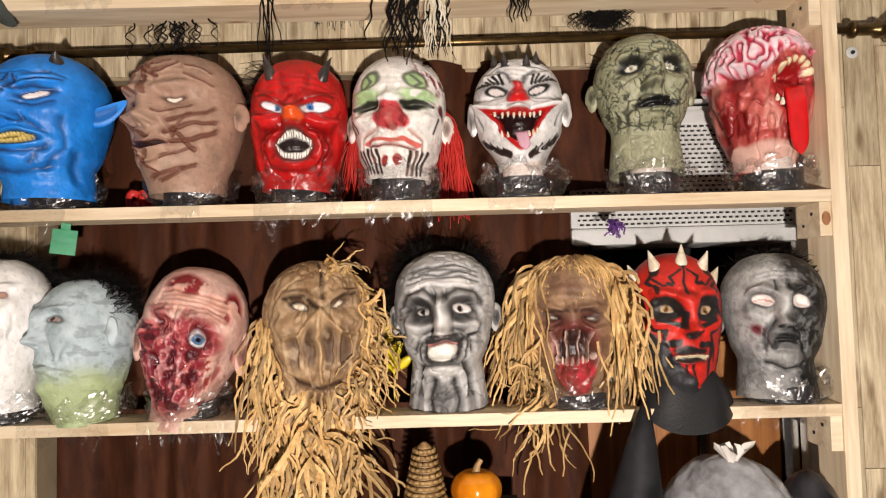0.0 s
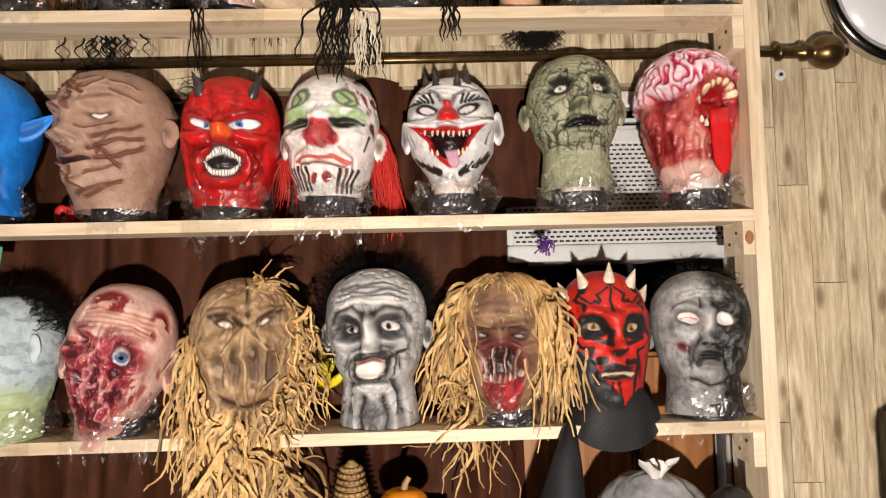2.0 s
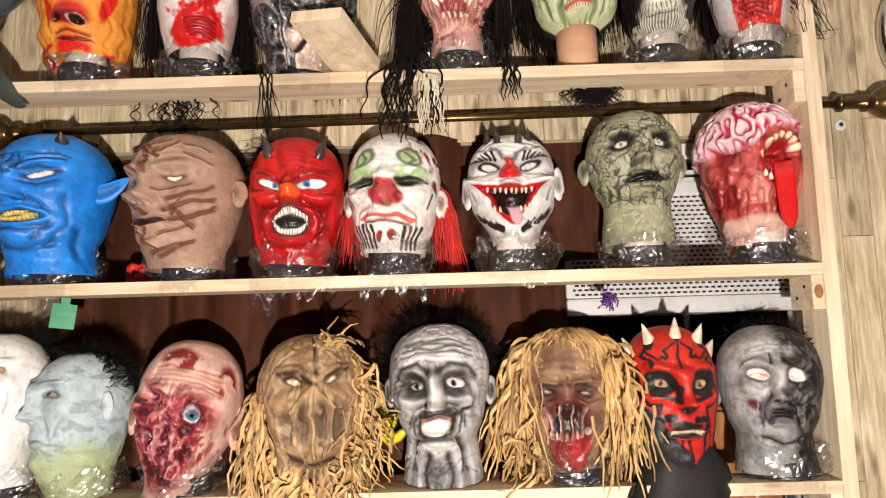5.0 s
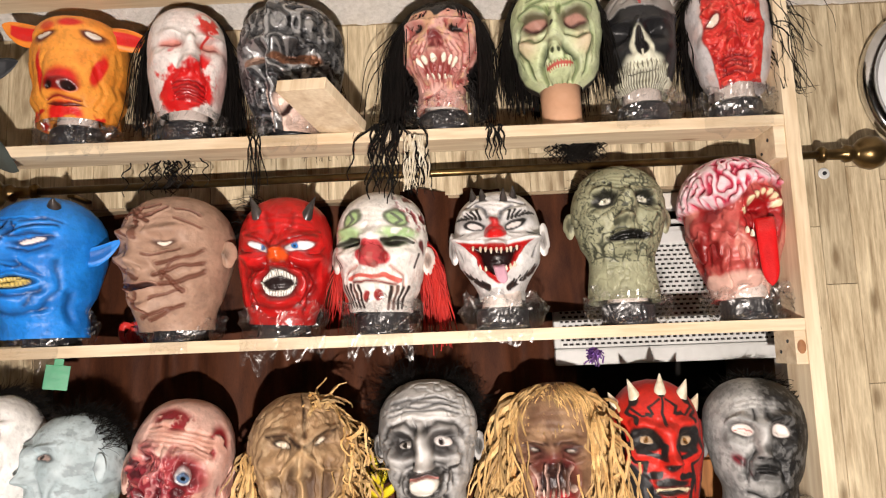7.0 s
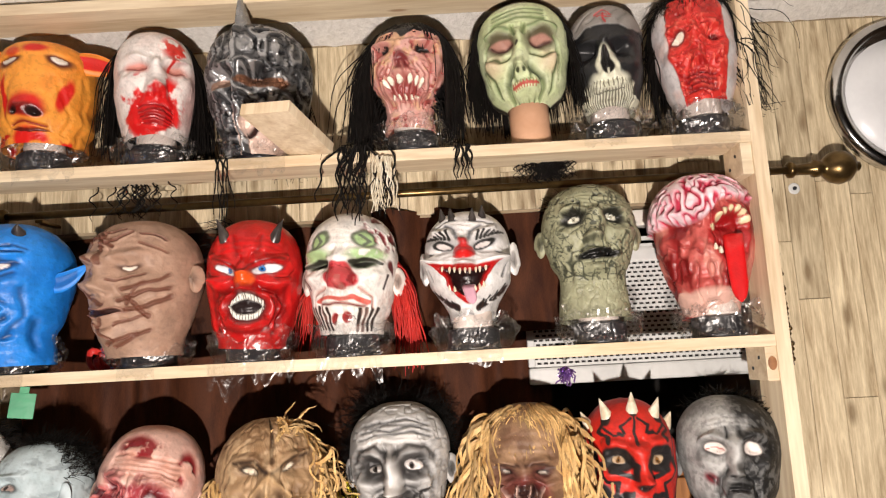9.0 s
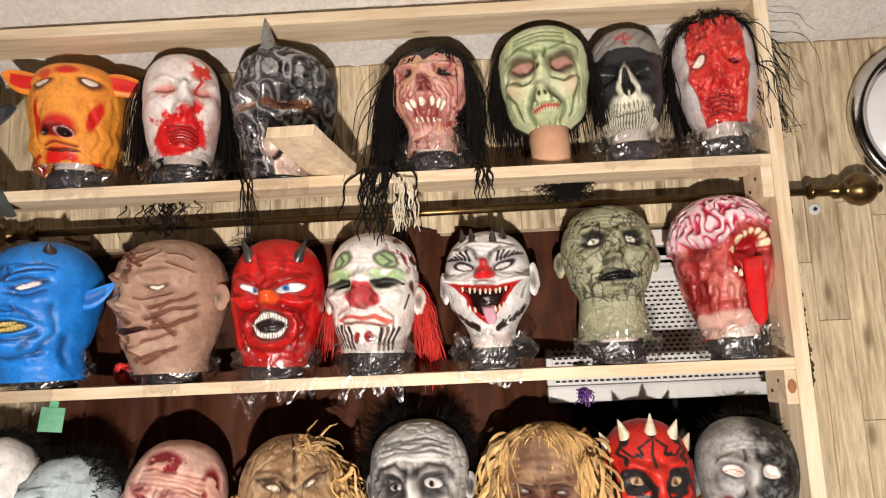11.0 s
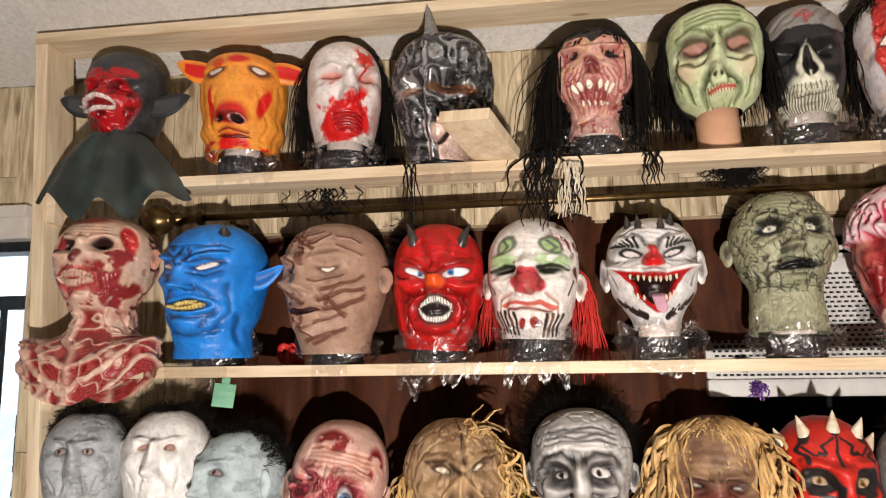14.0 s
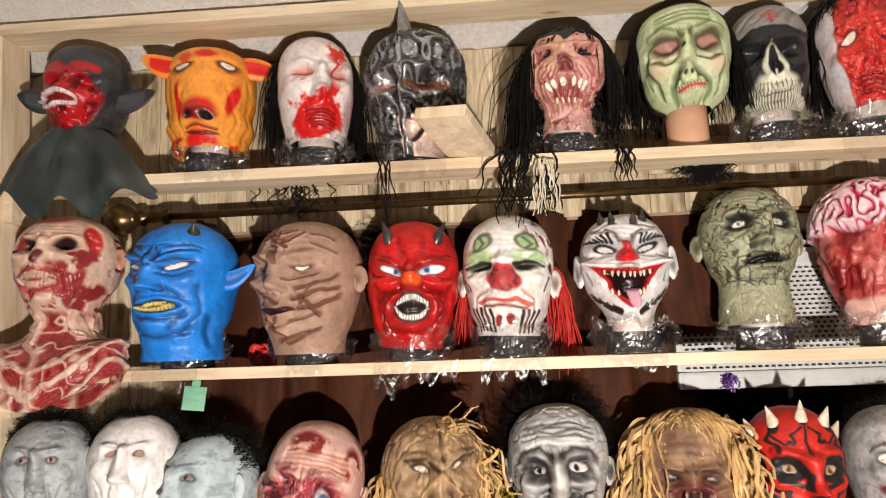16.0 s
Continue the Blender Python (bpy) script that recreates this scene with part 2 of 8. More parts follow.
def from_arrays(name, verts, faces, mat, parent=None, label="", smooth=True, paint=None):
    """A mesh from numpy arrays: quads or triangles of one size."""
    me = bpy.data.meshes.new(name)
    verts, faces = np.asarray(verts, np.float32), np.asarray(faces, np.int32)
    k = faces.shape[1]
    me.vertices.add(len(verts))
    me.vertices.foreach_set("co", verts.ravel())
    me.loops.add(faces.size)
    me.loops.foreach_set("vertex_index", faces.ravel())
    me.polygons.add(len(faces))
    me.polygons.foreach_set("loop_start", np.arange(0, faces.size, k, dtype=np.int32))
    me.polygons.foreach_set("loop_total", np.full(len(faces), k, np.int32))
    me.update(calc_edges=True)
    me.polygons.foreach_set("use_smooth", np.full(len(faces), smooth))
    if paint is not None:
        layer = me.color_attributes.new("paint", "FLOAT_COLOR", "POINT")
        layer.data.foreach_set("color", np.asarray(paint, np.float32).ravel())
    me.materials.append(mat)
    ob = new(name, me)
    ob.parent = parent
    if label:
        ob["label"] = label
    return ob


def box(x0, x1, y0, y1, z0, z1, bevel=0.0, bm=None):
    bm = bm or bmesh.new()
    made = bmesh.ops.create_cube(bm, size=1.0, matrix=Matrix.LocRotScale(((x0 + x1) / 2, (y0 + y1) / 2, (z0 + z1) / 2), None, (x1 - x0, y1 - y0, z1 - z0)))
    if bevel:
        edges = {e for v in made["verts"] for e in v.link_edges}
        bmesh.ops.bevel(bm, geom=list(edges), offset=bevel, segments=2, affect="EDGES", profile=0.6)
    return bm


def lathe(profile, steps=32, axis="z"):
    """A turned shape from (radius, height) pairs."""
    bm = bmesh.new()
    rings = []
    for r, h in profile:
        ring = []
        for i in range(steps):
            a = 2 * math.pi * i / steps
            p = (r * math.cos(a), r * math.sin(a), h)
            ring.append(bm.verts.new(p if axis == "z" else (h, p[0], p[1]) if axis == "x" else (p[0], h, p[1])))
        rings.append(ring)
    for a, b in zip(rings, rings[1:]):
        for i in range(steps):
            bm.faces.new((a[i], a[(i + 1) % steps], b[(i + 1) % steps], b[i]))
    bm.faces.new(rings[0])
    bm.faces.new(rings[-1])
    bmesh.ops.recalc_face_normals(bm, faces=bm.faces)
    return bm


def tubes(paths, radii, sides=4, flat=1.0):
    """Tapered strands along paths (n x k x 3); flat < 1 makes ribbons."""
    verts, faces = [], []
    for path, rad in zip(paths, radii):
        path = np.asarray(path, float)
        k = len(path)
        tang = np.gradient(path, axis=0)
        tang /= np.linalg.norm(tang, axis=1, keepdims=True) + 1e-9
        side = np.cross(tang, (0.31, 0.87, 0.38))
        side /= np.linalg.norm(side, axis=1, keepdims=True) + 1e-9
        up = np.cross(side, tang)
        base = sum(len(v) for v in verts)
        rr = np.asarray(rad, float) * np.ones(k)
        ring = np.stack([path + rr[:, None] * (math.cos(a) * side + flat * math.sin(a) * up) for a in np.arange(sides) * 2 * math.pi / sides], 1)
        verts.append(ring.reshape(-1, 3))
        for j in range(k - 1):
            for s in range(sides):
                a, b = base + j * sides + s, base + j * sides + (s + 1) % sides
                faces.append((a, b, b + sides, a + sides))
    return np.concatenate(verts), np.array(faces)


RNG = np.random.default_rng(7)
TABLE = RNG.random((64, 64, 64))


def value_noise(p):
    i = np.floor(p).astype(int)
    f = p - i
    f = f * f * (3 - 2 * f)
    out = 0
    for dx in (0, 1):
        for dy in (0, 1):
            for dz in (0, 1):
                w = (f[:, 0] if dx else 1 - f[:, 0]) * (f[:, 1] if dy else 1 - f[:, 1]) * (f[:, 2] if dz else 1 - f[:, 2])
                out = out + w * TABLE[(i[:, 0] + dx) % 64, (i[:, 1] + dy) % 64, (i[:, 2] + dz) % 64]
    return out


def fbm(p, scale, octaves=4, seed=0):
    total, amp, norm = 0, 1.0, 0.0
    for o in range(octaves):
        total = total + amp * value_noise(p * scale * 2**o + seed * 7.3 + o * 19.1)
        norm += amp
        amp *= 0.55
    return total / norm


def smooth(e0, e1, x):
    t = np.clip((x - e0) / (e1 - e0), 0, 1)
    return t * t * (3 - 2 * t)


# ---------------------------------------------------------------- heads of the masks
class Head:
    """A mask's shell in head units: half width 1, crown at 1.42, chin near -1.1. u is the turn round the head, v the height."""

    made = 0

    def __init__(self, bottom=-1.45, jaw=0.62, neck=0.60, chin=1.0, na=200, nz=170, crown=2.3, shift=0.0, stretch=1.0, flare=0.0):
        self.na, self.nz, self.bottom = na, nz, bottom
        p = np.linspace(-1, 1, na, endpoint=False)
        az = math.pi * (0.45 * p + 0.55 * p**3)
        n_top = nz * 2 // 5
        z = np.r_[0.35 + 1.07 * np.sin(np.linspace(math.pi / 2, 0, n_top, endpoint=False)), np.linspace(0.35, bottom, nz - n_top)]
        q = np.clip((z - 0.35) / 1.07, 0, 1)
        cap = np.maximum(1 - q**crown, 1e-5) ** (1 / crown)
        zk = [shift + stretch * k for k in (-2.6, -1.75, -1.4, -1.1, -0.85, -0.5, -0.1)] + [shift + stretch * 0.3 + 0.05, 3]
        w = np.interp(z, zk, [neck + 0.1 + flare, neck + 0.04 + flare * 0.6, neck, jaw, jaw + 0.13, 0.9, 0.99, 1, 1])
        f = np.interp(z, zk, [neck + 0.1 + flare, neck + 0.05 + flare * 0.5, neck + 0.02, chin * 0.93, chin, 1.03, 1.08, 1.1, 1.05])
        b = np.interp(z, zk, [neck + 0.1, neck + 0.05, neck + 0.05, 0.72, 0.85, 1.02, 1.16, 1.2, 1.15])
        soft = np.hanning(15)
        soft /= soft.sum()
        w, f, b = (np.convolve(np.r_[[k[0]] * 7, k, [k[-1]] * 7], soft, "valid") * cap for k in (w, f, b))
        U, V = np.meshgrid(az, z)
        W, F, B = w[:, None], f[:, None], b[:, None]
        c = np.cos(U)
        # features sit on a face that fills most of the shell and may ride higher or stretch; Z is the true height, A the true turn
        brow_z = shift + 0.4 * stretch
        face_v = np.where(V < brow_z, (V - shift) / stretch, 0.4 + (V - brow_z) * 1.02 / (1.42 - brow_z))
        self.A, self.Z = U.ravel(), V.ravel()
        self.U, self.V = U.ravel() * 0.80, face_v.ravel()
        Head.made += 1
        self.P = np.stack([W * np.sin(U), np.where(c > 0, -F * c, -B * c), V], -1).reshape(-1, 3)
        self.dir = np.stack([np.sin(U), -c, 0.35 * np.clip(V - 0.5, 0, 2)], -1).reshape(-1, 3)
        self.D = 0.05 * (self.nz_(2.0, Head.made + 200, 3) - 0.5) + 0.022 * (self.nz_(9.0, Head.made + 230, 3) - 0.5)
        for scale, amount in ((1.6, 0.16), (4.5, 0.07)):
            self.U = self.U + amount * (self.nz_(scale, Head.made + 300, 2) - 0.5)
            self.V = self.V + amount * (self.nz_(scale, Head.made + 340, 2) - 0.5)
        self.C = np.ones((len(self.U), 4)) * 0.5

    def settle(self, mid, spread, knots, lean=0.0):
        """Carry the face's features to where this mask wears them: turn, width between the eyes, and heights as (drawn, worn) pairs from the brow down."""
        drawn, worn = [k[0] for k in knots], [k[1] for k in knots]
        worn = [1.42] + worn + [worn[-1] - 1.0]
        drawn = [1.42] + drawn + [drawn[-1] - 1.0]
        v = self.V
        self.U = (self.U - mid - lean * (v - knots[0][1])) / spread
        self.V = np.interp(v + lean * 0.4 * self.U, worn[::-1], drawn[::-1])

    # sculpting
    def g(self, u, v, su, sv, amount, rot=0.0):
        a, b = self.turned(u, v, rot)
        self.D += amount * np.exp(-((a / su) ** 2) - (b / sv) ** 2)

    def both(self, u, v, su, sv, amount, rot=0.0):
        self.g(u, v, su, sv, amount, rot)
        self.g(-u, v, su, sv, amount, -rot)

    def turned(self, u, v, rot):
        c, s = math.cos(radians(rot)), math.sin(radians(rot))
        a, b = self.U - u, self.V - v
        return c * a + s * b, -s * a + c * b

    def ell(self, u, v, ru, rv, rot=0.0, soft=0.12):
        a, b = self.turned(u, v, rot)
        return 1 - smooth(1 - soft, 1 + soft, np.hypot(a / ru, b / rv))

    def line(self, points, width, soft=0.4):
        d = np.full(len(self.U), 9.0)
        for (u0, v0), (u1, v1) in zip(points, points[1:]):
            e = np.array([u1 - u0, v1 - v0])
            t = np.clip(((self.U - u0) * e[0] + (self.V - v0) * e[1]) / (e @ e + 1e-9), 0, 1)
            d = np.minimum(d, np.hypot(self.U - u0 - t * e[0], self.V - v0 - t * e[1]))
        return 1 - smooth(width * (1 - soft), width * (1 + soft), d)

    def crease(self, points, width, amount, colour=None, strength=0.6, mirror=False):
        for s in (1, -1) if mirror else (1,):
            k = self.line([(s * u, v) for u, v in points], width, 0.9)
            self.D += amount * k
            # a dark colour here paints the fold's shade along the line
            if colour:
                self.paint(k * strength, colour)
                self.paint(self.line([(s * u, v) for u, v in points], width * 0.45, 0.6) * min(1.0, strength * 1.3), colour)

    def nz_(self, scale, seed=0, octaves=4, stretch=(1, 1, 1)):
        return fbm(self.P * np.array(stretch) + 20, scale, octaves, seed)

    def front(self, edge=1.5):
        return 1 - smooth(edge - 0.2, edge + 0.2, np.abs(self.U))

    # painting
    def paint(self, k, colour, gloss=None):
        k = np.clip(k, 0, 1)[:, None]
        self.C[:, :3] = self.C[:, :3] * (1 - k) + np.array(colour) * k
        if gloss is not None:
            self.C[:, 3:] = self.C[:, 3:] * (1 - k) + gloss * k

    def base(self, colour, gloss=0.35, second=None, amount=0.6, scale=2.2, seed=1):
        self.C[:] = (*colour, gloss)
        if second:
            self.paint(smooth(0.42, 0.68, self.nz_(scale, seed)) * amount, second)
        self.paint(smooth(0.58, 0.70, self.nz_(15, seed + 400, 2)) * 0.35, tuple(c * 0.55 for c in colour))
        self.paint(smooth(0.56, 0.66, self.nz_(5, seed + 410, 4, (1, 1, 0.5))) * 0.22, tuple(c * 0.5 for c in colour))

    def face(self, age=0.5, nose=1.0, lips=1.0, eyes=1.0, cheeks=1.0):
        age, nose, lips, eyes, cheeks = age * 1.3, nose * 1.25, lips * 1.4, eyes * 1.5, cheeks * 1.5
        self.both(0.37, 0.16, 0.2, 0.13, -0.13 * eyes)
        self.both(0.37, 0.36, 0.24, 0.08, 0.12, 10)
        self.g(0, 0.3, 0.1, 0.12, 0.05)
        self.D += 0.17 * nose * self.line([(0, 0.2), (0, -0.24)], 0.12, 0.95)
        self.g(0, -0.24, 0.11, 0.1, 0.16 * nose)
        self.both(0.14, -0.29, 0.07, 0.07, 0.08 * nose)
        self.both(0.07, -0.35, 0.035, 0.03, -0.07 * nose)
        self.both(0.58, -0.1, 0.22, 0.15, 0.07 * cheeks)
        self.g(0, -0.6, 0.36, 0.24, 0.06)
        self.g(0, -0.57, 0.24, 0.045, 0.05 * lips)
        self.g(0, -0.72, 0.2, 0.05, 0.06 * lips)
        self.g(0, -1.0, 0.24, 0.13, 0.12)
        self.g(0, -0.85, 0.25, 0.05, -0.04)
        self.crease([(0.19, -0.24), (0.36, -0.45), (0.4, -0.72)], 0.06, -0.05 * age, mirror=True)
        self.crease([(0.2, 0.02), (0.4, -0.06), (0.58, 0.02)], 0.045, -0.035 * age, mirror=True)
        for k, v in enumerate((0.55, 0.68, 0.82)):
            self.crease([(-0.5, v - 0.03), (-0.2, v + 0.03), (0.15, v), (0.5, v - 0.02)], 0.035, -0.03 * max(age - 0.6, 0.1))
        self.crease([(0.08, 0.28), (0.1, 0.46)], 0.03, -0.04 * age, mirror=True)

    def eye(self, u, v, ru=0.15, rv=0.075, rot=0.0, white=(0.8, 0.78, 0.72), iris=None, rim=(0.02, 0.015, 0.012), rim_w=1.45, iris_r=0.55, look_u=0.0):
        self.paint(self.ell(u, v, ru * rim_w, rv * rim_w * 1.1, rot, 0.3), rim)
        k = self.ell(u, v, ru, rv, rot, 0.15)
        self.D += 0.05 * k
        self.paint(k, white, 0.8)
        if iris:
            r = rv * iris_r * 1.5
            i = self.ell(u + look_u, v, r, r, 0, 0.2) * k
            self.paint(i, tuple(c * 0.4 for c in iris), 0.9)
            self.paint(self.ell(u + look_u, v, r * 0.82, r * 0.82, 0, 0.2) * k, iris, 0.9)
            self.paint(self.ell(u + look_u, v, r * 0.42, r * 0.42, 0, 0.3) * k, (0.005, 0.005, 0.005), 1.0)

    def mouth(self, u, v, ru, rv, rot=0.0, depth=0.16, inside=(0.02, 0.006, 0.006), lip=None, lip_w=1.25):
        if lip:
            k = self.ell(u, v, ru * lip_w, rv * (1 + (lip_w - 1) * 1.6), rot, 0.2)
            self.D += 0.05 * k
            self.paint(k, lip, 0.6)
        k = self.ell(u, v, ru, rv, rot, 0.2)
        self.D -= depth * k
        self.paint(k, inside)

    def teeth(self, u, v, ru, rv, n, colour=(0.75, 0.7, 0.55), rows=(1, -1), rot=0.0, length=0.45, lift=0.1, gap=0.35, curve=0.9):
        """Rows of teeth that follow the rim of an open mouth."""
        a, b = self.turned(u, v, rot)
        x = a / ru
        rim = rv * np.sqrt(np.clip(1 - x**2, 0, 1)) ** curve
        for row in rows:
            s = (rim - row * b) / (2 * rv)
            band = smooth(-0.02, 0.03, s) * (1 - smooth(length * 0.85, length, s + 0.1 * np.abs((x * n) % 1 - 0.5))) * (np.abs(x) < 0.96)
            tooth = smooth(0.0, gap, np.abs(np.sin(x * n * math.pi / 2)))
            self.D += lift * band * (0.5 + 0.5 * tooth)
            self.paint(band * smooth(0.1, 0.5, tooth), colour, 0.6)

    def scabs(self, colour, low, high, scale=4.0, seed=3, depth=-0.05, where=None, gloss=0.7):
        k = smooth(low, high, self.nz_(scale, seed))
        if where is not None:
            k = k * where
        self.D += depth * k
        self.paint(k, colour, gloss)

    def surface(self):
        return self.P + self.dir * self.D[:, None]

    def spot(self, u, v, out=0.0, face=True):
        """The point and outward way of the shell at (u, v)."""
        i = np.argmin(((self.U if face else self.A) - u) ** 2 + (self.V - v) ** 2)
        return (self.surface()[i] + self.dir[i] * out), self.dir[i]

    def link(self, parent, S, H, name="shell", label="", mat=None):
        q = self.surface() * np.array([S, S, H])
        i, j = np.meshgrid(np.arange(self.nz - 1), np.arange(self.na), indexing="ij")
        a, b = i * self.na + j, i * self.na + (j + 1) % self.na
        faces = np.stack([a, a + self.na, b + self.na, b], -1).reshape(-1, 4)
        q[: self.na] = q[: self.na].mean(0) + (q[: self.na] - q[: self.na].mean(0)) * 0.05
        return from_arrays(name, q, faces, mat or LATEX, parent, label, True, self.C)


def horn_part(parent, base, way, length, radius, mat, bend=(0, 0, 0.4), name="horn"):
    t = np.linspace(0, 1, 9)[:, None]
    path = np.asarray(base) + np.asarray(way) * length * t + np.asarray(bend) * length * t**2
    v, f = tubes([path], [radius * (1 - 0.93 * t[:, 0] ** 1.3)], 10)
    return from_arrays(name, v, f, mat, parent)


def ear_part(parent, h, S, H, side, colour, size=1.0, point=0.0, u=1.5, v=0.0, droop=0.0, inner=None, splay=0.55, gloss=0.35):
    """A shell of an ear: a curled rim round a bowl, drawn out to a tip where it is pointed."""
    (px, py, pz), _ = h.spot(side * u, v, 0.0, False)
    n, k = 28, 9
    verts, cols = [], []
    for back in (0, 1):
        for j in range(k):
            r = j / (k - 1)
            for i in range(n):
                a = 2 * math.pi * i / n
                reach = 1 + point * max(0, math.cos(a - radians(58 - droop))) ** 6
                lobe = 0.8 if math.sin(a) < -0.3 else 1.0
                lx, lz = 0.17 * r * reach * lobe * math.cos(a), 0.30 * r * reach * math.sin(a)
                depth = 0.07 * (r**3) - 0.05 * (1 - r) + (0.04 * math.sin(3.2 * a + 1) * r * (1 - r) * 4) * 0.5
                if back:
                    depth = depth * 0.5 + 0.055
                verts.append((lx * size, depth * size, lz * size))
                # shade of the bowl put into the colour, deepest at its middle
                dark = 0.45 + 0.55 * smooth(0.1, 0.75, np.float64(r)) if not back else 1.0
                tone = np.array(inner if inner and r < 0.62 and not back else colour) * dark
                cols.append((*tone, gloss))
    verts = np.array(verts)
    verts[:, 0] += 0.12 * size
    c, s = math.cos(splay), math.sin(splay)
    x, y = verts[:, 0] * c - verts[:, 1] * 0 + 0, verts[:, 1] + verts[:, 0] * s
    out = np.stack([px + side * (x - 0.05), py + y - 0.02, pz + verts[:, 2]], -1) * np.array([S, S, H])
    faces = []
    for back in (0, 1):
        o = back * n * k
        for j in range(k - 1):
            for i in range(n):
                a, b = o + j * n + i, o + j * n + (i + 1) % n
                faces.append((a, b, b + n, a + n))
    for i in range(n):
        a, b = (k - 1) * n + i, (k - 1) * n + (i + 1) % n
        faces.append((a, b, b + n * k, a + n * k))
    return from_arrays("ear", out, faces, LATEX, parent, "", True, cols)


def leaf_ear(parent, h, S, H, side, colour, length, width, inner, lift=0.0, u=1.45, v=0.0, back=0.25, gloss=0.45):
    """A long pointed ear: a cupped leaf that tapers to a tip."""
    (px, py, pz), _ = h.spot(side * u, v, 0.0, False)
    root = np.array([px, py, pz]) * np.array([S, S, H]) - np.array([side * 0.008, 0, 0])
    n, k = 18, 13
    verts, cols = [], []
    for sheet in (0, 1):
        for j in range(n):
            t = j / (n - 1)
            half = width * (0.62 + 0.9 * t) * (1 - t) ** 0.75 + 0.0008
            for i in range(k):
                w = -1 + 2 * i / (k - 1)
                cup = -0.30 * width * (1 - w * w) * (1 - t) + 0.12 * width * math.cos(5 * w) * (1 - t)
                verts.append(root + np.array([side * length * t, back * length * t - cup * (1 if sheet else -1) * 0.55 + 0.002 * sheet, lift * length * t * t + half * w]))
                tone = inner if abs(w) < 0.62 and t < 0.75 and not sheet else colour
                cols.append((*tone, gloss))
    faces = [(s * n * k + j * k + i, s * n * k + j * k + i + 1, s * n * k + (j + 1) * k + i + 1, s * n * k + (j + 1) * k + i) for s in (0, 1) for j in range(n - 1) for i in range(k - 1)]
    for i in (0, k - 1):
        faces += [(j * k + i, (j + 1) * k + i, n * k + (j + 1) * k + i, n * k + j * k + i) for j in range(n - 1)]
    return from_arrays("ear", verts, faces, LATEX, parent, "", True, cols)


def strands(parent, h, S, H, count, u_range, v_range, length, mat, seed=1, out=0.25, fall=1.0, curl=0.25, width=0.0011, steps=12, sides=3, flat=1.0, name="hair", label=""):
    """Loose strands rooted on the shell that lie along it and fall; frizzy where fall is small."""
    r = np.random.default_rng(seed)
    surf, paths, radii = h.surface(), [], []
    ok = np.where((h.A > u_range[0]) & (h.A < u_range[1]) & (h.V > v_range[0]) & (h.V < v_range[1]))[0]
    size = np.array([S, S, H])
    locks = r.normal(0, 1, (max(count // 7, 1), 3))
    for n in range(count):
        i = r.choice(ok)
        lock = locks[n % len(locks)]
        p = surf[i] * size
        side = np.array([np.sign(h.A[i]) * 0.22 * max(0.0, h.V[i] - 0.3), 0, 0])
        d = h.dir[i] * out * 0.6 + np.array([0, 0, -0.5 * fall]) + side * fall + lock * 0.08 + r.normal(0, 0.06, 3)
        if fall < 0.6:
            d = h.dir[i] * out + np.array([0, 0, 0.35]) + r.normal(0, 0.35, 3)
        long = length * r.uniform(0.3, 1.1)
        path, ph = [p], r.uniform(0, 6.3)
        for k in range(steps):
            d = d + np.array([0, 0, -fall * 0.25]) + lock * curl * 0.3 * math.sin(ph * 0.3 + k * 0.8) + r.normal(0, curl * 0.2, 3)
            d /= np.linalg.norm(d) + 1e-9
            q = path[-1] + d * long / steps
            head = q / size
            if -1.1 < head[2] < 1.35 and fall >= 0.6:
                rad = math.hypot(head[0], head[1])
                up = max(0.0, (head[2] - 0.35) / 1.07)
                need = 1.04 * max(0.0, 1 - up**2.3) ** 0.43 if up > 0 else 1.04 - 0.30 * max(0.0, -head[2])
                if rad < need:
                    q[:2] *= need / max(rad, 0.25)
            if mat is HAIR and fall >= 0.6 and q[1] > -0.055:
                q[2] = max(q[2], h.bottom * H - 0.015)
            path.append(q)
        paths.append(np.array(path))
        radii.append(width * r.uniform(0.6, 1.3) * np.linspace(1, 0.35, steps + 1))
    v, f = tubes(paths, radii, sides, flat)
    ob = from_arrays(name, v, f, mat, parent, label, flat > 0.3)
    ob["kind"] = "stuff"
    return ob


def locks(parent, h, S, H, count, u_range, v_range, length, seed):
    """Broad flat locks that give a head of hair its black mass."""
    return strands(parent, h, S, H, count, u_range, v_range, length, HAIR, seed, 0.14, 1.15, 0.10, 0.0052, 12, 5, 0.34, "hair_lock")


def tongue_part(parent, h, S, H, u, v, length, width, colour, sag=0.35, turn=0.0):
    (x, y, z), way = h.spot(u, v)
    n, k = 22, 14
    verts, cols = [], []
    for j in range(n):
        t = j / (n - 1)
        w = width * (1 - 0.25 * t) * math.sqrt(max(0.02, 1 - max(0, (t - 0.75) / 0.25) ** 2))
        cy, cz = y + 0.12 - 0.28 * math.sin(min(1, t * 3) * 1.57) - 0.05 * t, z - length * max(0, t - 0.08) + 0.02
        for i in range(k):
            a = 2 * math.pi * i / k
            groove = 0.35 * math.exp(-((math.cos(a) / 0.3) ** 2)) if math.sin(a) > 0 else 0
            verts.append((x + turn * t * length + w * math.cos(a), cy - 0.07 * math.sin(a) * (1 - groove) , cz))
            # the groove is tinted darker as well, shade painted along it
            cols.append((*[c * (0.7 + 0.3 * (1 - groove)) for c in colour], 0.75))
    faces = [(j * k + i, j * k + (i + 1) % k, (j + 1) * k + (i + 1) % k, (j + 1) * k + i) for j in range(n - 1) for i in range(k)]
    return from_arrays("tongue", np.array(verts) * np.array([S, S, H]), faces, LATEX, parent, "", True, cols)


